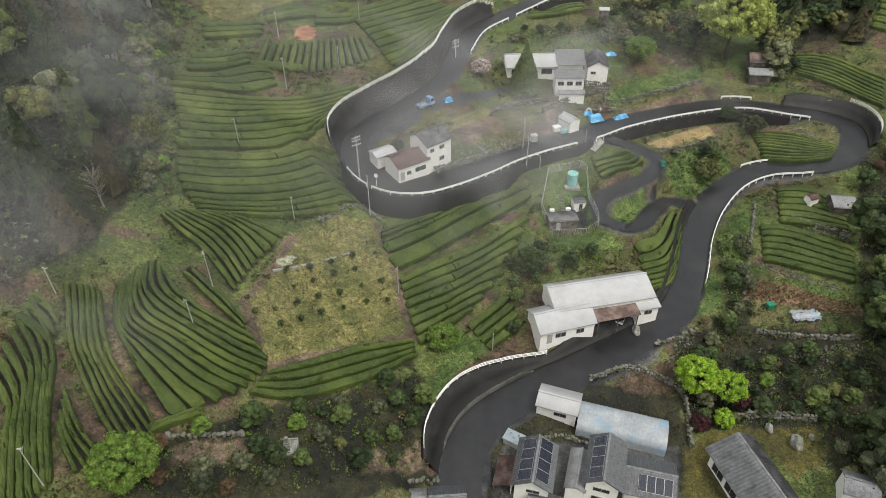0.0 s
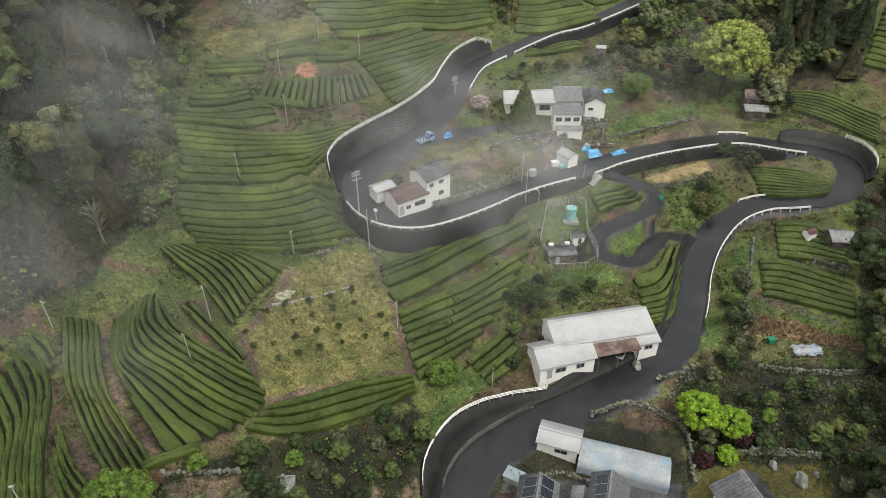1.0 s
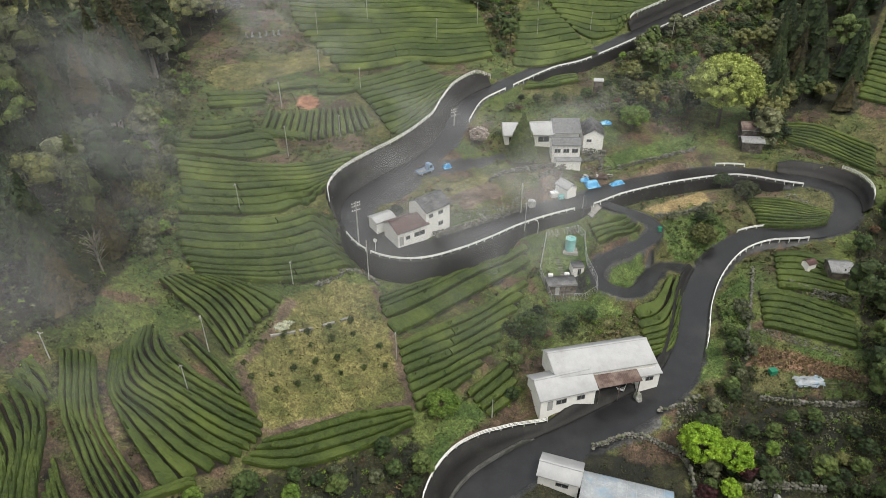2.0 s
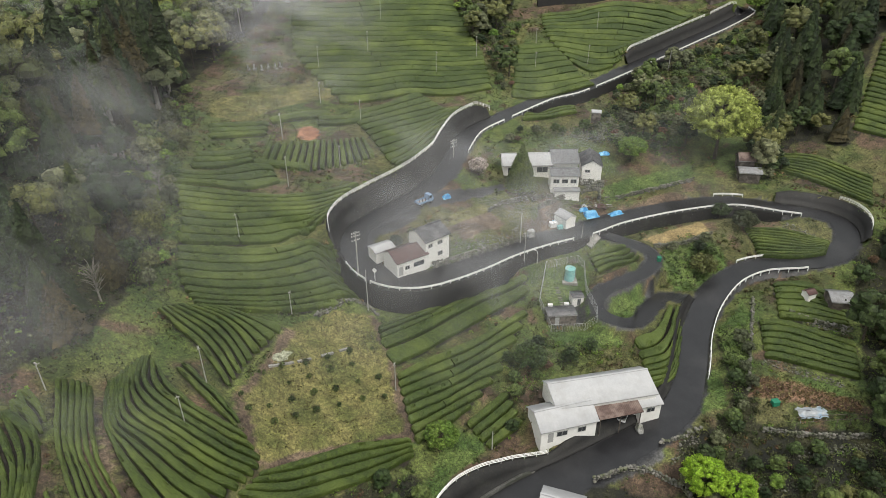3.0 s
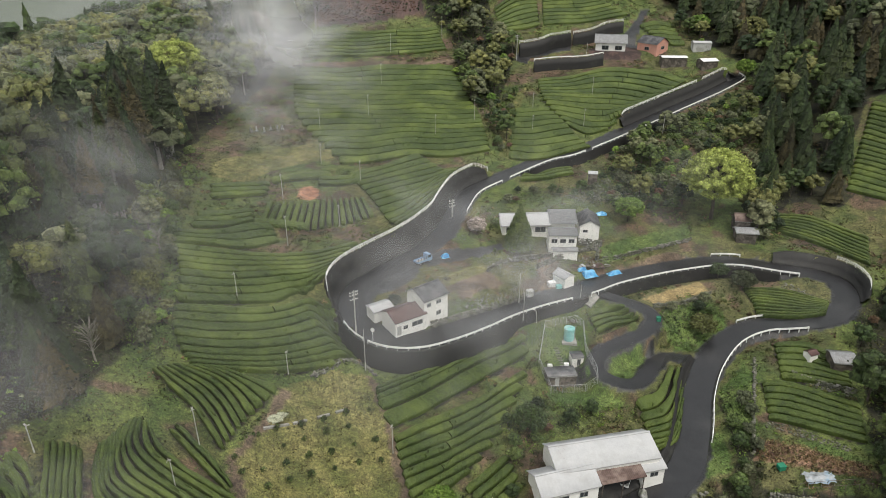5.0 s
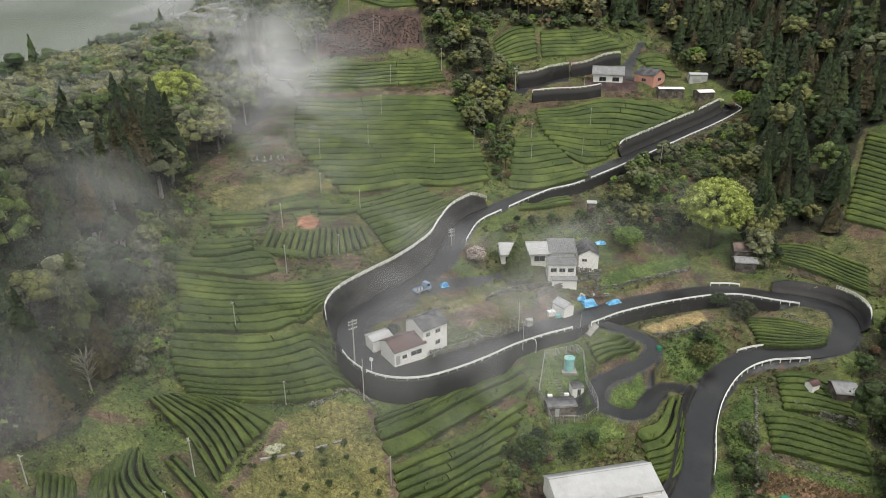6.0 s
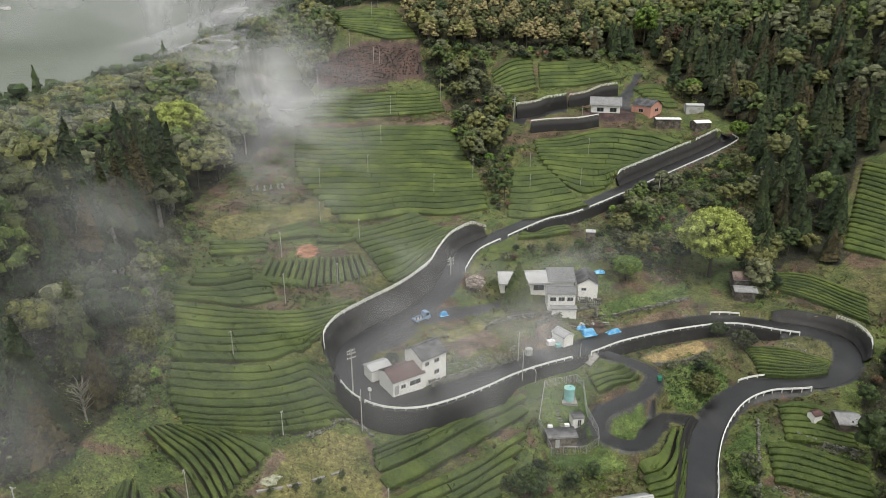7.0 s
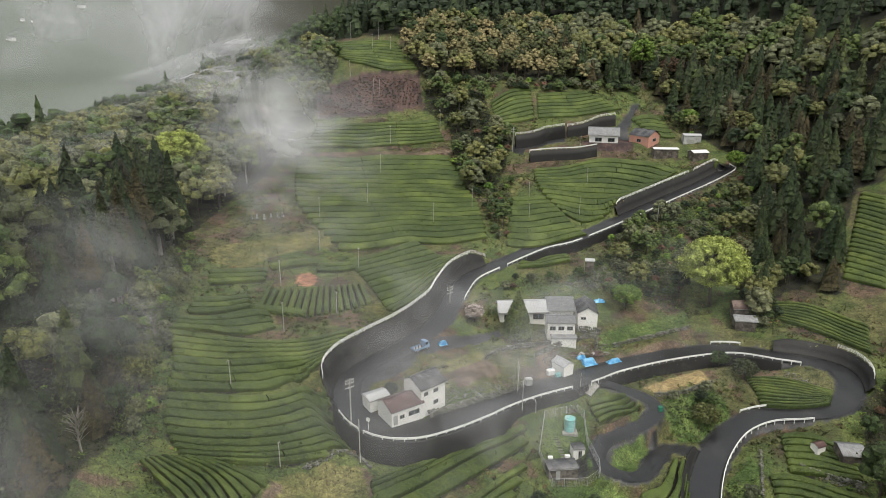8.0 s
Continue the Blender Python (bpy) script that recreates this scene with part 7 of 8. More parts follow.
# ---- vehicles ----
def wheel(parent, x, y, r):
    w = part("wheel", tube_mesh("tyre", RUBBER, [(0, -0.09, 0), (0, 0.09, 0)], r, 14), parent, at=pose(x, y, r))
    part("rim", tube_mesh("rim", GALV, [(0, -0.1, 0), (0, 0.1, 0)], r * 0.55, 10), w)


def small_truck(label, x, y, z, turn, paint, k=1.0, load=False):
    t = thing("truck", label, "truck", at=pose(x, y, z, 0, 0, turn) @ Matrix.Diagonal((k, k, k, 1)))
    part("chassis", box_mesh("chassis", RUBBER, (-1.65, -0.6, 0.3), (1.6, 0.6, 0.5), 0.02), t)
    bm = bmesh.new()
    prof = [(0.55, 0.45), (1.68, 0.45), (1.7, 0.95), (1.38, 1.72), (0.62, 1.78), (0.55, 1.7)]
    vs = [[bm.verts.new((px, sy * (0.7 if pz < 1.2 else 0.62), pz)) for px, pz in prof] for sy in (-1, 1)]
    n = len(prof)
    bm.faces.new(vs[0])
    bm.faces.new(vs[1][::-1])
    for i in range(n):
        bm.faces.new((vs[0][i], vs[1][i], vs[1][(i + 1) % n], vs[0][(i + 1) % n]))
    bmesh.ops.recalc_face_normals(bm, faces=bm.faces[:])
    bmesh.ops.bevel(bm, geom=bm.edges[:], offset=0.04, segments=2, affect="EDGES", profile=0.5)
    me = bpy.data.meshes.new("cab")
    bm.to_mesh(me)
    bm.free()
    me.materials.append(paint)
    cab = part("cab", me, t)
    part("windscreen", mesh_of("windscreen", [(1.7, -0.58, 1.0), (1.7, 0.58, 1.0), (1.42, 0.54, 1.66), (1.42, -0.54, 1.66)], [(0, 1, 2, 3)], GLASS), cab)
    for s in (-1, 1):
        part("side_window", box_mesh("side_window", GLASS, (0.7, s * 0.665 - 0.03, 1.08), (1.3, s * 0.665 + 0.03, 1.58), 0.01), cab)
        part("headlight", box_mesh("headlight", WHITE_RAIL, (1.66, s * 0.52 - 0.1, 0.68), (1.73, s * 0.52 + 0.1, 0.84), 0.02), cab)
        part("side_board", box_mesh("side_board", paint, (-1.7, s * 0.7 - 0.03, 0.55), (0.48, s * 0.7 + 0.03, 0.9), 0.01), t)
        for px in (-1.1, 1.1):
            wheel(t, px, s * 0.6, 0.28)
    part("bed", box_mesh("bed", GALV, (-1.7, -0.7, 0.5), (0.48, 0.7, 0.58), 0.01), t)
    part("tailboard", box_mesh("tailboard", paint, (-1.73, -0.7, 0.55), (-1.67, 0.7, 0.9), 0.01), t)
    if load:
        for px in (-1.6, -0.9, -0.2, 0.4):
            part("stake", box_mesh("stake", BOARD_WALL, (px - 0.04, -0.68, 0.9), (px + 0.04, -0.6, 1.5), 0), t)
            part("stake", box_mesh("stake", BOARD_WALL, (px - 0.04, 0.6, 0.9), (px + 0.04, 0.68, 1.5), 0), t)
        part("side_rail", box_mesh("side_rail", BOARD_WALL, (-1.65, 0.62, 1.35), (0.45, 0.66, 1.45), 0), t)
    return t


rz = lambda x, y: float(MAIN_ROAD.line[MAIN_ROAD.near(np.array([x]), np.array([y]))[0][0], 2])
small_truck("blue flatbed truck with wooden stakes parked on the road", -4.3, 132.9, ground_at(-4.3, 132.9) + 0.05, 40, BLUE_PAINT, 1.2, True)
small_truck("small white pickup truck parked by the carport", 29.6, 81.4, ground_at(29.6, 81.4) + 0.03, 62, WHITE_PAINT)
small_truck("small white pickup truck under the carport's edge", 31.4, 83.6, ground_at(31.4, 83.6) + 0.03, 60, WHITE_PAINT)


# ---- tarpaulins and clutter ----
def tarp(x, y, w, l, h, turn, label="crumpled bright blue tarpaulin over a pile"):
    rnd = np.random.default_rng(int(abs(x * 13 + y * 7)))
    n = 12
    u, v = np.meshgrid(np.linspace(-1, 1, n), np.linspace(-1, 1, n))
    z = h * (1 - np.abs(v) ** 1.3) * (1 - 0.5 * np.abs(u) ** 3) + rnd.normal(0, 0.07, u.shape)
    z[0], z[-1], z[:, 0], z[:, -1] = 0, 0, z[:, 0] * 0.3, z[:, -1] * 0.3
    pts = np.stack([u * w / 2 + rnd.normal(0, 0.06, u.shape), v * l / 2 + rnd.normal(0, 0.06, u.shape), z + 0.06], -1)
    vv, q = strip(pts)
    t = tagged(new("tarpaulin", fast_mesh("tarpaulin", vv, q, TARP)), label, "tarpaulin", "tarpaulins")
    t.matrix_world = pose(x, y, ground_at(x, y), 0, 0, turn)


for x, y, w, l, h, a in ((33.4, 135.6, 3.4, 2.8, 1.4, 20), (32.0, 136.9, 2.4, 1.2, 0.8, 25), (39.6, 137.4, 3.6, 1.7, 0.8, 28), (41.0, 160.2, 2.8, 1.5, 0.8, 5), (0.6, 135.8, 1.9, 1.4, 1.0, 30), (-13.4, 117.2, 1.4, 1.2, 0.9, 0), (24.6, 131.8, 1.4, 1.0, 0.8, 10)):
    tarp(x, y, w, l, h, a)


def crate(x, y, w, l, h, turn, mat, label, name="crate"):
    c = thing(name, label, name.replace("_", " "), at=pose(x, y, ground_at(x, y), 0, 0, turn))
    part("body", box_mesh("body", mat, (-w / 2, -l / 2, -0.1), (w / 2, l / 2, h), 0.06), c)
    part("lid", box_mesh("lid", mat, (-w / 2 - 0.04, -l / 2 - 0.04, h), (w / 2 + 0.04, l / 2 + 0.04, h + 0.08), 0.03), c)


crate(24.2, 130.6, 1.6, 1.2, 1.0, 15, WHITE_PAINT, "white plastic tank beside the shed", "storage_tank")
crate(25.6, 129.6, 1.2, 0.8, 0.7, 20, TEAL, "turquoise box beside the shed", "storage_box")
crate(18.7, 125.6, 1.4, 1.2, 1.4, 15, GREY_WALL, "pale grey bin with an open front by the road", "bin")
crate(55.3, 83.4, 1.2, 1.0, 0.8, 10, GREEN_NET, "heap of green netting", "netting_heap")
crate(44.6, 118.6, 0.8, 0.8, 0.8, 0, GREEN_NET, "green covered bin by the lane", "bin")
crate(-6.6, 120.0, 1.1, 0.8, 0.9, 30, BLUE_GREY, "blue-grey machine cover behind the house", "machine_cover")


# ---- orchard saplings ----
ORCHARD = [(-26.9, 76.8), (-24.8, 79.4), (-21.6, 81.7), (-18.7, 84.2), (-15.5, 86.7), (-12.1, 89.0), (-20.9, 79.4), (-18.1, 82.0), (-14.9, 84.2), (-10.5, 82.9), (-23.4, 76.9), (-19.7, 76.6), (-16.7, 78.7), (-13.7, 81.3), (-9.4, 79.6), (-28.6, 71.2), (-27.2, 69.4), (-22.4, 73.8), (-25.0, 71.2), (-18.9, 73.5), (-15.9, 76.1), (-12.6, 78.2), (-23.8, 68.9), (-21.4, 71.3)]
for i, (x, y) in enumerate(ORCHARD):
    s = plant("sapling", i, x, y, 0.5 + 0.3 * ((i * 7) % 5) / 4)
    s.name = "sapling"
    tagged(s, "young dark green fruit sapling in the dry grass", "sapling", "orchard saplings")


def plank(x0, y0, x1, y1, w, label):
    n = Vector((x1 - x0, y1 - y0, 0))
    a = math.degrees(math.atan2(n.y, n.x))
    p = tagged(new("plank", box_mesh("plank", CONCRETE, (0, -w / 2, -0.1), (n.length, w / 2, 0.22), 0.02)), label, "plank", "orchard planks")
    z0, z1 = ground_at(x0, y0), ground_at(x1, y1)
    p.matrix_world = pose(x0, y0, z0, 0, 0, a) @ pose(0, 0, 0, 0, -math.degrees(math.atan2(z1 - z0, n.length)), 0)


for u0, u1 in ((0.0, 0.3), (0.33, 0.5), (0.62, 0.78), (0.85, 1.0)):
    plank(-26.7 + 11 * u0, 78.8 + 9.4 * u0, -26.7 + 11 * u1, 78.8 + 9.4 * u1, 0.45, "weathered pale plank across the orchard")


def mulch_roll():
    rnd = np.random.default_rng(9)
    v, q, _ = broad_crown(rnd, 1.0, 0.6, 26, 26, 0.18)
    v[:, 0] *= 1.7
    v[:, 2] += 0.35
    t = tagged(new("straw_heap", fast_mesh("straw_heap", v, q, STRAW)), "pale heap of straw beside the planks", "heap")
    t.matrix_world = pose(-25.4, 81.4, ground_at(-25.4, 81.4), 0, 0, 25)


mulch_roll()


# ---- graves, rocks, stone walls ----
def boulder_mesh(seed):
    rnd = np.random.default_rng(seed)
    bm = bmesh.new()
    bmesh.ops.create_icosphere(bm, subdivisions=1, radius=0.5)
    for v in bm.verts:
        v.co = Vector([c * s for c, s in zip(v.co, (1.15, 0.9, 0.75))]) * rnd.uniform(0.78, 1.12)
    me = bpy.data.meshes.new("stone")
    bm.to_mesh(me)
    bm.free()
    me.materials.append(STONE)
    return me


BOULDERS = [boulder_mesh(s) for s in range(6)]


def stone_wall(line, h, size=0.6, label="rough dry stone wall along the terrace edge"):
    w = thing("stone_wall", label, "stone wall", "stone walls")
    rnd = np.random.default_rng(int(abs(line[0][0] * 31 + line[0][1])))
    p = smooth_line(line, size * 0.85)
    side = normals_2d(p)
    for c in range(max(1, int(round(h / (size * 0.62))))):
        for (x, y), s in zip(p, side):
            if rnd.uniform() < 0.08:
                continue
            o = rnd.normal(0, 0.1)
            k = size * rnd.uniform(0.75, 1.4)
            part("stone", BOULDERS[int(rnd.integers(0, 6))], w, at=pose(x + s[0] * o, y + s[1] * o, ground_at(x, y) + (c + 0.3) * size * 0.62 + rnd.normal(0, 0.04), *rnd.uniform(-20, 20, 2), rnd.uniform(0, 360)) @ Matrix.Diagonal((k, k, k, 1)))


for line, h in (
    ([(-2.0, 111.6), (1.8, 113.9), (9.4, 118.9), (17.5, 124.5)], 1.5), ([(22.8, 69.8), (29.8, 71.6), (36.9, 68.4), (35.7, 58.6)], 1.1), ([(42.2, 62.9), (47.3, 62.7), (53.9, 61.2)], 1.6),
    ([(40.8, 142.6), (51.2, 147.5), (61.8, 151.8)], 1.0), ([(45.8, 125.8), (52.3, 127.4), (59.6, 130.9)], 1.3), ([(67.3, 105.9), (71.6, 103.0), (76.5, 100.7)], 1.2), ([(-31.9, 46.7), (-25.2, 50.5)], 0.8),
    ([(62.0, 111.1), (57.9, 100.8), (52.3, 86.9)], 0.6), ([(34.4, 76.3), (38.3, 77.3), (41.6, 79.0)], 0.8), ([(-22.1, 92.5), (-15.5, 101.1), (-11.9, 98.0)], 0.6), ([(10.2, 133.9), (14.1, 137.4), (27.3, 141.0)], 1.2),
    ([(51.6, 78.3), (58.2, 76.5), (67.0, 76.0)], 1.2), ([(21.7, 136.1), (35.9, 145.5), (36.6, 141.4)], 1.4), ([(33.0, 147.2), (38.4, 147.0)], 1.8), ([(-5.0, 51.6), (-1.2, 53.4)], 0.8), ([(12.4, 58.6), (17.0, 60.2), (24.0, 56.8)], 0.9)):
    stone_wall(line, h)


def rubble(poly, gap, seed, size=0.42):
    """Loose stones tumbled over a bank, joined."""
    x, y, rnd = scatter(poly, gap, seed, 0.4)
    z = ground(x, y)
    vs, qs, n = [], [], 0
    for a, b, c in zip(x, y, z):
        me = BOULDERS[int(rnd.integers(0, 6))]
        v = np.array([w.co[:] for w in me.vertices])
        f = np.array([t.vertices[:] for t in me.polygons])
        turn, k = rnd.uniform(0, 6.3), size * rnd.uniform(0.5, 1.5)
        m = np.array([[math.cos(turn), math.sin(turn), 0], [-math.sin(turn), math.cos(turn), 0], [0, 0, 0.8]])
        vs.append(v @ m * k + np.array([a, b, c + 0.1 * k]))
        qs.append(f + n)
        n += len(v)
    tagged(new("rubble", fast_mesh("rubble", np.vstack(vs), np.vstack(qs), RUBBLE)), "loose grey stones tumbled over the bank", "stones", kind="stuff")


for k, poly in enumerate(RUBBLE_BANKS):
    rubble(poly, 0.5, 170 + k)


def scrap_heap(x, y, seed, n=14):
    rnd = np.random.default_rng(seed)
    h = thing("scrap_heap", "heap of old boards and rusty red sheets by the road", "scrap heap", at=pose(x, y, ground_at(x, y)))
    for k in range(n):
        l, w = rnd.uniform(0.7, 2.0), rnd.uniform(0.2, 0.7)
        part("board", box_mesh("board", (BOARD_WALL, BROWN_ROOF, MAROON_ROOF, GREY_WALL)[int(rnd.integers(0, 4))], (-l / 2, -w / 2, 0), (l / 2, w / 2, 0.07), 0.01), h, at=pose(rnd.normal(0, 1.3), rnd.normal(0, 0.7), 0.04 + 0.05 * k, rnd.normal(0, 5), rnd.normal(0, 5), rnd.uniform(0, 180)))


scrap_heap(31.0, 137.6, 181)
scrap_heap(36.6, 138.4, 182)


def rock(x, y, r, label):
    bm = bmesh.new()
    bmesh.ops.create_icosphere(bm, subdivisions=3, radius=r)
    for v in bm.verts:
        n = noise.noise(v.co * (1.2 / r)) * 0.35 + noise.noise(v.co * (3.0 / r)) * 0.15
        v.co = Vector((v.co.x * 0.75, v.co.y, v.co.z * 1.3)) * (1 + n)
    me = bpy.data.meshes.new("rock")
    bm.to_mesh(me)
    bm.free()
    me.materials.append(PALE_STONE)
    t = tagged(new("rock", me), label, "rock")
    t.matrix_world = pose(x, y, ground_at(x, y) + r * 0.3)


rock(50.3, 57.8, 1.1, "large pale upright garden rock on the moss")
rock(47.5, 60.6, 0.7, "grey garden rock on the moss yard")
rock(52.6, 58.6, 0.5, "small grey garden rock beside a larger one")
rock(31.9, 79.2, 0.9, "heap under a grey cover beside the road")


def family_grave():
    g = thing("grave", "grey stone family grave with a low kerb", "grave", at=pose(-20.1, 50.6, ground_at(-20.1, 50.6) + 0.1, 0, 0, 5))
    for nm, lo, hi in (("platform", (-1.3, -1.2, -0.5), (1.3, 1.2, 0.18)), ("kerb", (-1.3, -1.25, 0.18), (1.3, -1.05, 0.5)), ("kerb", (-1.3, -1.05, 0.18), (-1.1, 1.2, 0.5)), ("kerb", (1.1, -1.05, 0.18), (1.3, 1.2, 0.5)), ("kerb", (-1.1, 1.0, 0.18), (1.1, 1.2, 0.5)), ("plinth", (-0.5, -0.1, 0.18), (0.5, 0.8, 0.55)), ("pedestal", (-0.35, 0.05, 0.55), (0.35, 0.65, 0.9)), ("headstone", (-0.2, 0.15, 0.9), (0.2, 0.55, 1.75))):
        part(nm, box_mesh(nm, PALE_STONE, lo, hi, 0.03), g)


family_grave()
for x, y in ((-56.6, 193.8), (-55.1, 194.7), (-53.0, 195.0), (-51.4, 196.6), (-49.7, 198.0), (-48.5, 199.0)):
    g = thing("grave", "small pale gravestone in a hillside row", "grave", "hillside graves", at=pose(x, y, ground_at(x, y), 0, 0, 30))
    part("plinth", box_mesh("plinth", PALE_STONE, (-0.45, -0.4, -0.3), (0.45, 0.4, 0.35), 0.03), g)
    part("headstone", box_mesh("headstone", PALE_STONE, (-0.22, -0.2, 0.35), (0.22, 0.2, 1.5), 0.03), g)


def net_sheet():
    n = 14
    u, v = np.meshgrid(np.linspace(-1, 1, n), np.linspace(-1, 1, n))
    rnd = np.random.default_rng(4)
    vv, q = strip(np.stack([u * 2.3 + rnd.normal(0, 0.1, u.shape), v * 1.2 + rnd.normal(0, 0.1, u.shape), 1.2 - 0.4 * np.abs(v) + rnd.normal(0, 0.12, u.shape)], -1))
    t = thing("row_cover", "crumpled translucent plastic sheet on a garden frame", "plastic sheet", at=pose(59.8, 80.6, ground_at(59.8, 80.6), 0, 0, 5))
    part("sheet", fast_mesh("sheet", vv, q, FILM), t)
    for px in (-2.2, 0, 2.2):
        part("hoop", tube_mesh("hoop", GALV, [(px, -1.2, -0.3), (px, -1.0, 1.0), (px, 0, 1.25), (px, 1.0, 1.0), (px, 1.2, -0.3)], 0.03, 5), t)


net_sheet()


# ---- dry stalks in the dug garden, its bean frame, a low kerb wall at the bend ----
for kind, poly in PATCHES:
    if kind == GARDEN:
        undergrowth(poly, 0.7, 160, [LEAF_RUST, LEAF_BROWN, LEAF_BROWN, LEAF_BAMBOO], 0.8, 22, 0.2, "dry rust-brown stalks in the dug garden")


def bean_frame():
    """A slack frame of poles and rails over a garden bed."""
    f = thing("garden_frame", "rusty pole frame with slack rails over a garden bed", "garden frame")
    foot = [(56.2 + 2.2 * k, 78.6 + 0.1 * k) for k in range(6)]
    tops = []
    for k, (x, y) in enumerate(foot):
        z = ground_at(x, y)
        for dy in (-0.9, 0.9):
            part("pole", tube_mesh("pole", BOARD_WALL, [(x, y + dy, z - 0.3), (x + 0.08, y + dy * 0.6, z + 1.5)], 0.045, 5), f)
        tops.append((x + 0.08, y, z + 1.48))
    for dy in (-0.54, 0.54):
        part("rail", tube_mesh("rail", BOARD_WALL, [(x, y + dy, z) for x, y, z in tops], 0.035, 5), f)


bean_frame()


def concrete_apron():
    """A sloping pale slab under the gap between two guardrails."""
    n = 8
    rows = []
    for u in np.linspace(0, 1, n):
        x, y = 30.9 + 2.4 * u, 124.6 + 2.7 * u
        z = ground_at(x, y)
        rows.append([(x - 0.5, y + 0.6, z - 0.3), (x - 0.5, y + 0.6, z + 0.45 + 0.5 * u), (x + 0.7, y - 0.8, z + 0.25), (x + 0.7, y - 0.8, z - 0.5)])
    v, q = strip(rows)
    k = len(v)
    tagged(new("concrete_apron", mesh_of("concrete_apron", v, [tuple(f) for f in q] + [(0, 1, 2, 3), (k - 1, k - 2, k - 3, k - 4)], CONCRETE)), "pale concrete ramp at the lane's mouth", "ramp", kind="structure")


concrete_apron()


def low_wall(a, b, h=0.75):
    edge = side_line(MAIN_ROAD, 1, a, b, 0.02)
    n = MAIN_ROAD.side[a:b + 1]
    k = smoothstep(np.minimum(np.arange(len(edge)), np.arange(len(edge))[::-1]) / 2.0) * 0.8 + 0.2
    rows = [[(*(p[:2] + m * d), p[2] + z * u if z > 0 else p[2] + z) for d, z in ((0.0, -0.2), (0.0, h - 0.04), (0.04, h), (0.34, h), (0.38, h - 0.04), (0.38, -0.2))] for p, m, u in zip(edge, n, k)]
    v, q = strip(rows)
    tagged(new("kerb_wall", fast_mesh("kerb_wall", v, q[:, ::-1], KERB)), "low weathered concrete wall along the road at the foot of the bend", "wall", kind="structure")


low_wall(8, 26)


def lean_to():
    """A low brown-tiled roof over stacked firewood at the house corner."""
    t = thing("lean_to", "low lean-to with weathered brown tiles over stacked firewood", "shed", at=pose(8.4, 53.6, -0.9, 0, 0, -104))
    part("roof", ribbed_slope("roof", BROWN_ROOF, -2.6, 2.2, 1.2, 2.9, -1.6, 1.9, 0.34, 0.1, courses=0.4), t)
    for px in (-2.4, 2.0):
        part("post", box_mesh("post", BOARD_WALL, (px - 0.06, -1.5, -0.6), (px + 0.06, -1.38, 1.85), 0), t)
    part("back_wall", box_mesh("back_wall", WHITE_WALL, (-2.5, 0.95, -0.6), (2.1, 1.1, 2.8), 0.02), t)
    log = tube_mesh("log", BARK, [(0, -0.35, 0), (0, 0.35, 0)], 0.09, 6)
    for r in range(5):
        for c in range(18):
            part("log", log, t, at=pose(-2.2 + 0.24 * c + 0.12 * (r % 2), 0.2 + 0.03 * ((c * 7 + r) % 4), 0.1 + 0.17 * r))


lean_to()


def machine_box():
    z = ground_at(9.9, 59.2)
    m = thing("machine_box", "pale blue-grey metal box with small pipes and a flat lid", "machine", at=pose(9.9, 59.2, z, 0, 0, -30))
    part("body", box_mesh("body", GREY_WALL, (-1.3, -0.9, -0.3), (1.3, 0.9, 1.1), 0.04), m)
    part("lid", box_mesh("lid", BLUE_GREY, (-1.45, -1.05, 1.1), (1.45, 1.05, 1.2), 0.03), m)
    for px, py, h in ((-0.6, 0.3, 0.5), (0.1, -0.2, 0.35), (0.6, 0.4, 0.6)):
        part("pipe", tube_mesh("pipe", GALV, [(px, py, 1.18), (px, py, 1.2 + h)], 0.09, 8), m)


machine_box()


# ---- walls of the farm yard at the top ----
def yard_wall(line, h, fence=True, rail=False):
    p = smooth_line(line, 1.0)
    s = normals_2d(p)
    z = ground(p[:, 0], p[:, 1])
    rows = [[(x + n[0] * d, y + n[1] * d, g + dz) for d, dz in ((-0.9, -1.2), (-0.35, h * 0.5), (0.0, h), (0.4, h), (0.6, -1.2))] for (x, y), n, g in zip(p, s, z)]
    v, q = strip(rows)
    w = tagged(new("retaining_wall", fast_mesh("retaining_wall", v, q[:, ::-1], WALL_DARK)), "dark concrete retaining wall below the farm yard", "wall", kind="structure")
    top = np.stack([p[:, 0] + s[:, 0] * 0.2, p[:, 1] + s[:, 1] * 0.2, z + h], 1)
    if fence:
        pipe_fence(top)
    if rail:
        guardrail(top)


yard_wall([(29.8, 268.0), (41.0, 271.2), (51.6, 281.0)], 5.0)
yard_wall([(52.8, 281.5), (61.6, 282.2), (73.4, 284.8)], 4.2)
yard_wall([(34.0, 254.5), (47.2, 256.0), (60.5, 258.9)], 4.0, False, True)


# ---- far valley ----
for i, (x, y, L, a) in enumerate([(-727.4, 1189.8, 26, -20), (-791.1, 1339.9, 14, 17), (-770.3, 1340.1, 16, -6), (-761.4, 1373.4, 18, 31), (-733.4, 1350.1, 14, 8), (-727.9, 1381.8, 16, -15), (-710.4, 1363.7, 14, 22), (-807.5, 1602.4, 30, -1), (-713.9, 1375.4, 22, 36)]):
    house("distant valley building with a pale roof", x, y, ground_at(x, y), a, L * 0.55, L * 0.18, L * 0.18, 3.5, 2, WHITE_WALL, METAL_ROOF if i % 2 else GREY_ROOF, 0.5, ribs=(3.0, 0.1), name="valley_house", category="house", base=8, group="valley houses")


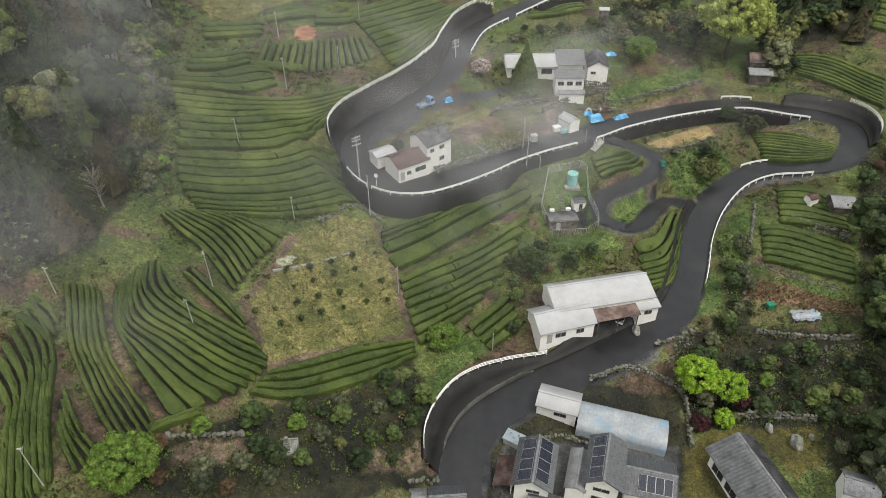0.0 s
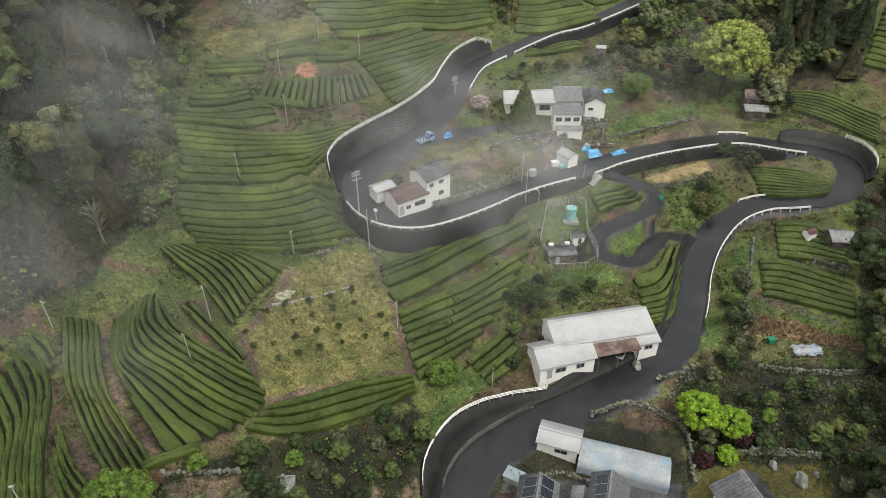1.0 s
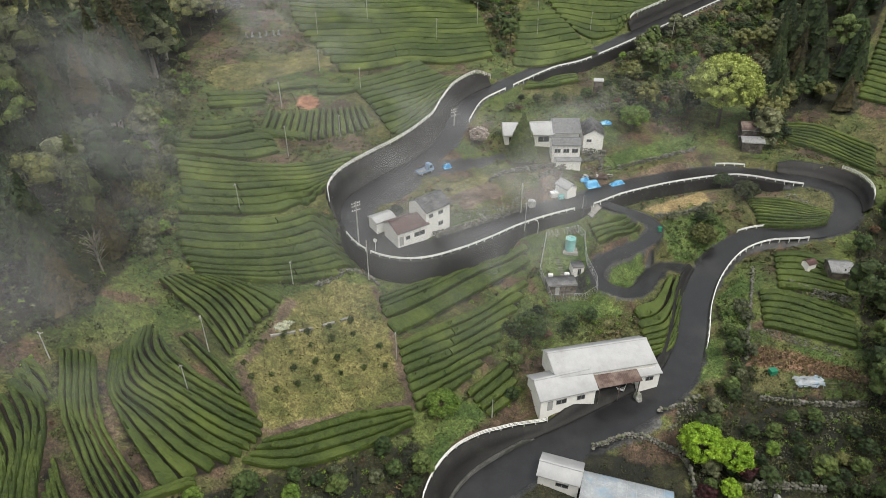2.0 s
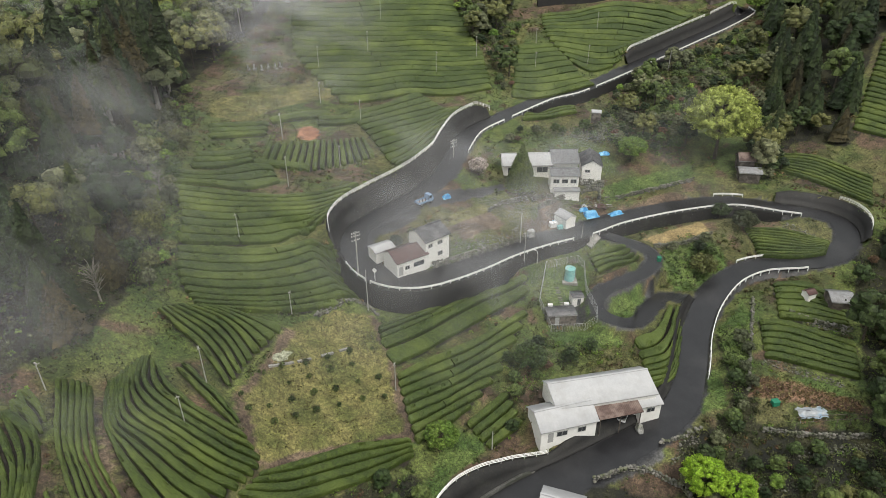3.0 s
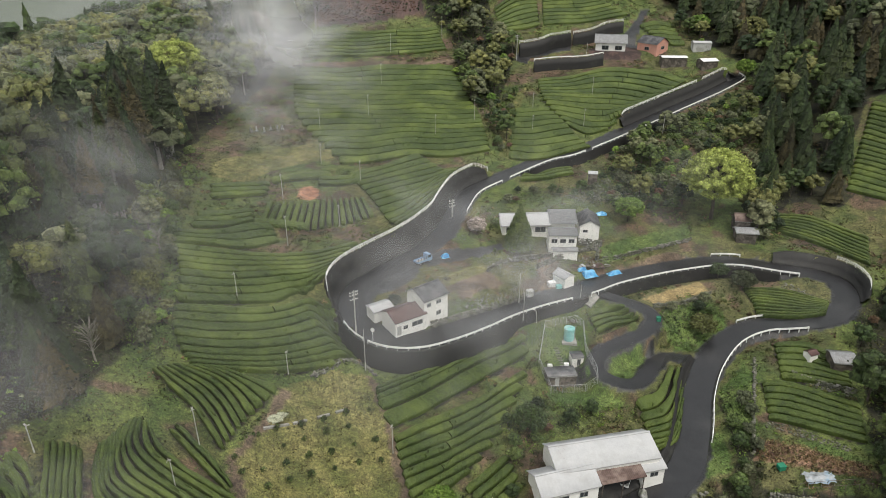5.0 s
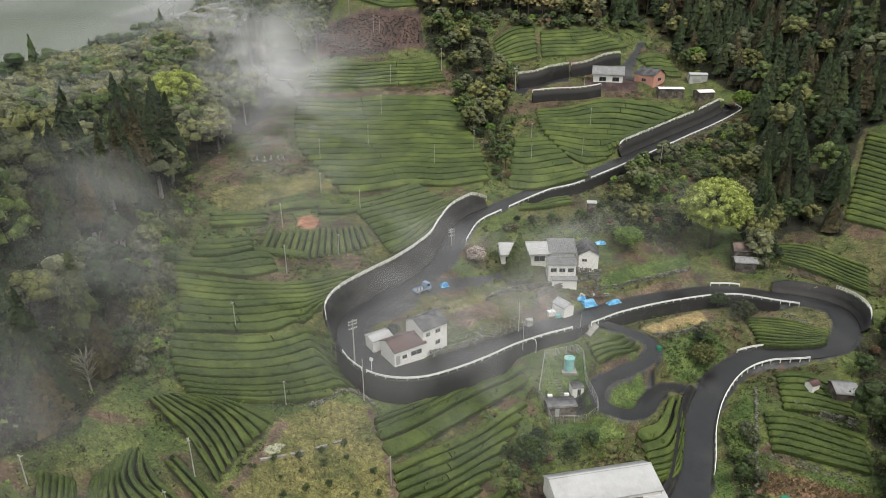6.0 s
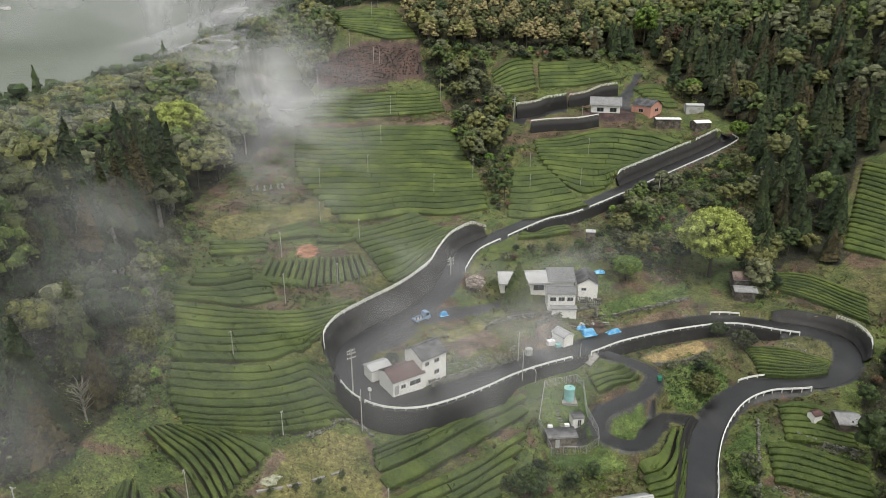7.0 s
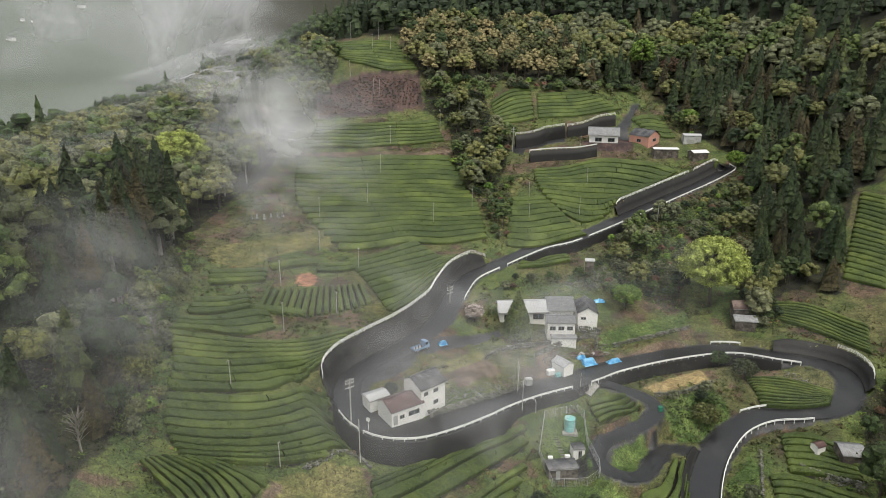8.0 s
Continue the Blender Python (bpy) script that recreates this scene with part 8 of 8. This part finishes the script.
# ---- mist: x, y, breadth across and along the way from the hilltop, thickness ----
MIST = [(-53, 97, 9, 22, 0.5), (-60, 116, 8, 16, 0.65), (-49, 70, 8, 16, 0.2), (-42, 58, 5, 9, 0.3), (-45, 53, 6, 10, 0.5), (-69, 106, 8, 16, 0.1), (-30, 141, 15, 37, 0.14), (-31, 97, 14, 32, 0.11), (-7, 103, 9, 18, 0.5), (-10, 118, 10, 20, 0.5), (12, 118, 12, 24, 0.5), (24, 125, 10, 22, 0.5), (30, 140, 9, 20, 0.2), (54, 140, 10, 22, 0.25), (58, 156, 5, 12, 0.2), (19, 99, 6, 11, 0.12), (74, 120, 8, 19, 0.08), (-101, 314, 24, 57, 1), (-54, 212, 14, 34, 1), (-55, 244, 13, 31, 0.8), (-115, 190, 15, 36, 0.5), (-107, 206, 12, 28, 0.5), (-34, 197, 13, 30, 0.3), (-48, 171, 9, 22, 0.5), (-32, 247, 12, 28, 0.3), (-112, 310, 22, 53, 1), (-78, 262, 16, 39, 1)]


def mist_material(name, seed, scale, lo=0.36, hi=0.76):
    m = bpy.data.materials.new(name)
    m.use_nodes = True
    n, l = m.node_tree.nodes, m.node_tree.links
    n.remove(n["Principled BSDF"])
    out = n["Material Output"]
    att = n.new("ShaderNodeAttribute")
    att.attribute_name = "mist_amount"
    geo = n.new("ShaderNodeNewGeometry")
    shift = n.new("ShaderNodeVectorMath")
    shift.inputs[1].default_value = (seed * 31.7, seed * 17.3, 0)
    l.new(geo.outputs["Position"], shift.inputs[0])
    tex = n.new("ShaderNodeTexNoise")
    tex.inputs["Scale"].default_value, tex.inputs["Detail"].default_value, tex.inputs["Roughness"].default_value, tex.inputs["Distortion"].default_value = scale, 7, 0.55, 0.8
    l.new(shift.outputs[0], tex.inputs["Vector"])
    ramp = n.new("ShaderNodeMapRange")
    ramp.interpolation_type = "SMOOTHSTEP"
    ramp.inputs[1].default_value, ramp.inputs[2].default_value = lo, hi
    l.new(tex.outputs[0], ramp.inputs[0])
    mul = n.new("ShaderNodeMath")
    mul.operation, mul.use_clamp = "MULTIPLY", True
    l.new(ramp.outputs[0], mul.inputs[0])
    l.new(att.outputs["Fac"], mul.inputs[1])
    clear, white, back, both, mixed = n.new("ShaderNodeBsdfTransparent"), n.new("ShaderNodeBsdfDiffuse"), n.new("ShaderNodeBsdfTranslucent"), n.new("ShaderNodeMixShader"), n.new("ShaderNodeMixShader")
    for s in (white, back):
        s.inputs["Color"].default_value = (0.63, 0.635, 0.66, 1)
    both.inputs[0].default_value = 0.3
    l.new(white.outputs[0], both.inputs[1])
    l.new(back.outputs[0], both.inputs[2])
    l.new(mul.outputs[0], mixed.inputs[0])
    l.new(clear.outputs[0], mixed.inputs[1])
    l.new(both.outputs[0], mixed.inputs[2])
    l.new(mixed.outputs[0], out.inputs["Surface"])
    return m


def mist_sheet(lift, billow, seed, scale, gain, floor):
    """A drifting layer of mist lying over the slope."""
    x, y = np.meshgrid(np.arange(-230, 132, 4.0), np.arange(34, 430, 4.0))
    d = np.full(x.shape, 0.0)
    for cx, cy, across, along, k in MIST:
        az = math.atan2(cy, cx)
        u = (x - cx) * math.cos(az) + (y - cy) * math.sin(az)
        v = -(x - cx) * math.sin(az) + (y - cy) * math.cos(az)
        d = d + k * np.exp(-((u / along) ** 2 + (v / across) ** 2) * 0.9)
    d = d + floor * smoothstep((-x + 20) / 120) * smoothstep((y - 60) / 120)
    edge = smoothstep((x + 230) / 40) * smoothstep((132 - x) / 40) * smoothstep((y - 34) / 30) * smoothstep((430 - y) / 40)
    d = np.clip(d * gain, 0, 0.92) * edge
    z = ground(x, y)
    for _ in range(6):
        z[1:-1, 1:-1] = (z[1:-1, 1:-1] + z[:-2, 1:-1] + z[2:, 1:-1] + z[1:-1, :-2] + z[1:-1, 2:]) / 5
    z = z + lift + billow * d + 1.5 * np.sin(x / 13 + seed) * np.sin(y / 17)
    v, q = strip(np.stack([x, y, z], -1))
    keep = d.ravel()[q].max(axis=1) > 0.012
    me = fast_mesh("mist", v, q[keep], mist_material("mist", seed, scale), True)
    at = me.attributes.new("mist_amount", "FLOAT", "POINT")
    at.data.foreach_set("value", d.ravel().astype(np.float32))
    return tagged(new("mist", me), "thin drifting white mist over the slope", "mist", kind="stuff")


mist_sheet(5, 1, 1, 0.05, 0.22, 0.0)
mist_sheet(12, 2, 2, 0.035, 0.28, 0.02)
mist_sheet(21, 3, 3, 0.026, 0.32, 0.05)


def valley_mist(lift, seed, gain):
    x, y = np.meshgrid(np.linspace(-1500, -110, 50), np.linspace(300, 1900, 50))
    m = smoothstep((-x - 0.30 * y) / 110) * smoothstep((np.hypot(x, y) - 380) / 200)
    d = gain * m * smoothstep((1900 - y) / 500) * smoothstep((x + 1500) / 300)
    z = ground(x, y) + lift + 4 * np.sin(x / 90 + seed)
    v, q = strip(np.stack([x, y, z], -1))
    me = fast_mesh("mist", v, q, mist_material("valley_mist", seed, 0.004, 0.1, 0.75), True)
    at = me.attributes.new("mist_amount", "FLOAT", "POINT")
    at.data.foreach_set("value", d.ravel().astype(np.float32))
    return tagged(new("mist", me), "white mist lying in the valley", "mist", kind="stuff")


valley_mist(24, 6, 0.18)


def mist_curtain(a, b, low, high, blobs, seed):
    """Mist steaming up between the trees: a wavy rising sheet."""
    u, v = np.meshgrid(np.linspace(0, 1, 60), np.linspace(0, 1, 40))
    x, y = a[0] + (b[0] - a[0]) * u, a[1] + (b[1] - a[1]) * u + 7 * np.sin(u * 9 + seed) + 10 * v * np.sin(u * 4 + seed)
    z = low + (high - low) * v
    d = np.zeros(u.shape)
    for cx, cz, rx, rz, k in blobs:
        d = d + k * np.exp(-((x - cx) / rx) ** 2 - ((z - cz) / rz) ** 2)
    d = np.clip(d, 0, 0.95) * smoothstep(u / 0.15) * smoothstep((1 - u) / 0.15) * smoothstep(v / 0.15) * smoothstep((1 - v) / 0.1)
    vv, q = strip(np.stack([x, y, z], -1))
    me = fast_mesh("mist", vv, q, mist_material("rising_mist", seed, 0.022 if a[1] < 400 else 0.008, 0.25, 0.75), True)
    at = me.attributes.new("mist_amount", "FLOAT", "POINT")
    at.data.foreach_set("value", d.ravel().astype(np.float32))
    return tagged(new("mist", me), "white mist steaming up from the wood", "mist", kind="stuff")


mist_curtain((-175, 330), (-50, 345), 40, 165, [(-110, 110, 26, 50, 1.2), (-135, 80, 26, 22, 0.5), (-82, 75, 16, 16, 0.5)], 11)
mist_curtain((-420, 640), (-150, 700), 20, 240, [(-300, 110, 90, 50, 0.5), (-220, 140, 60, 60, 0.7)], 12)
mist_curtain((-90, 238), (-20, 244), 38, 85, [(-62, 58, 13, 12, 1.0), (-50, 48, 14, 8, 0.5)], 13)
mist_curtain((-900, 900), (-380, 1000), 0, 240, [(-640, 70, 300, 70, 0.25), (-520, 110, 150, 70, 0.35)], 14)
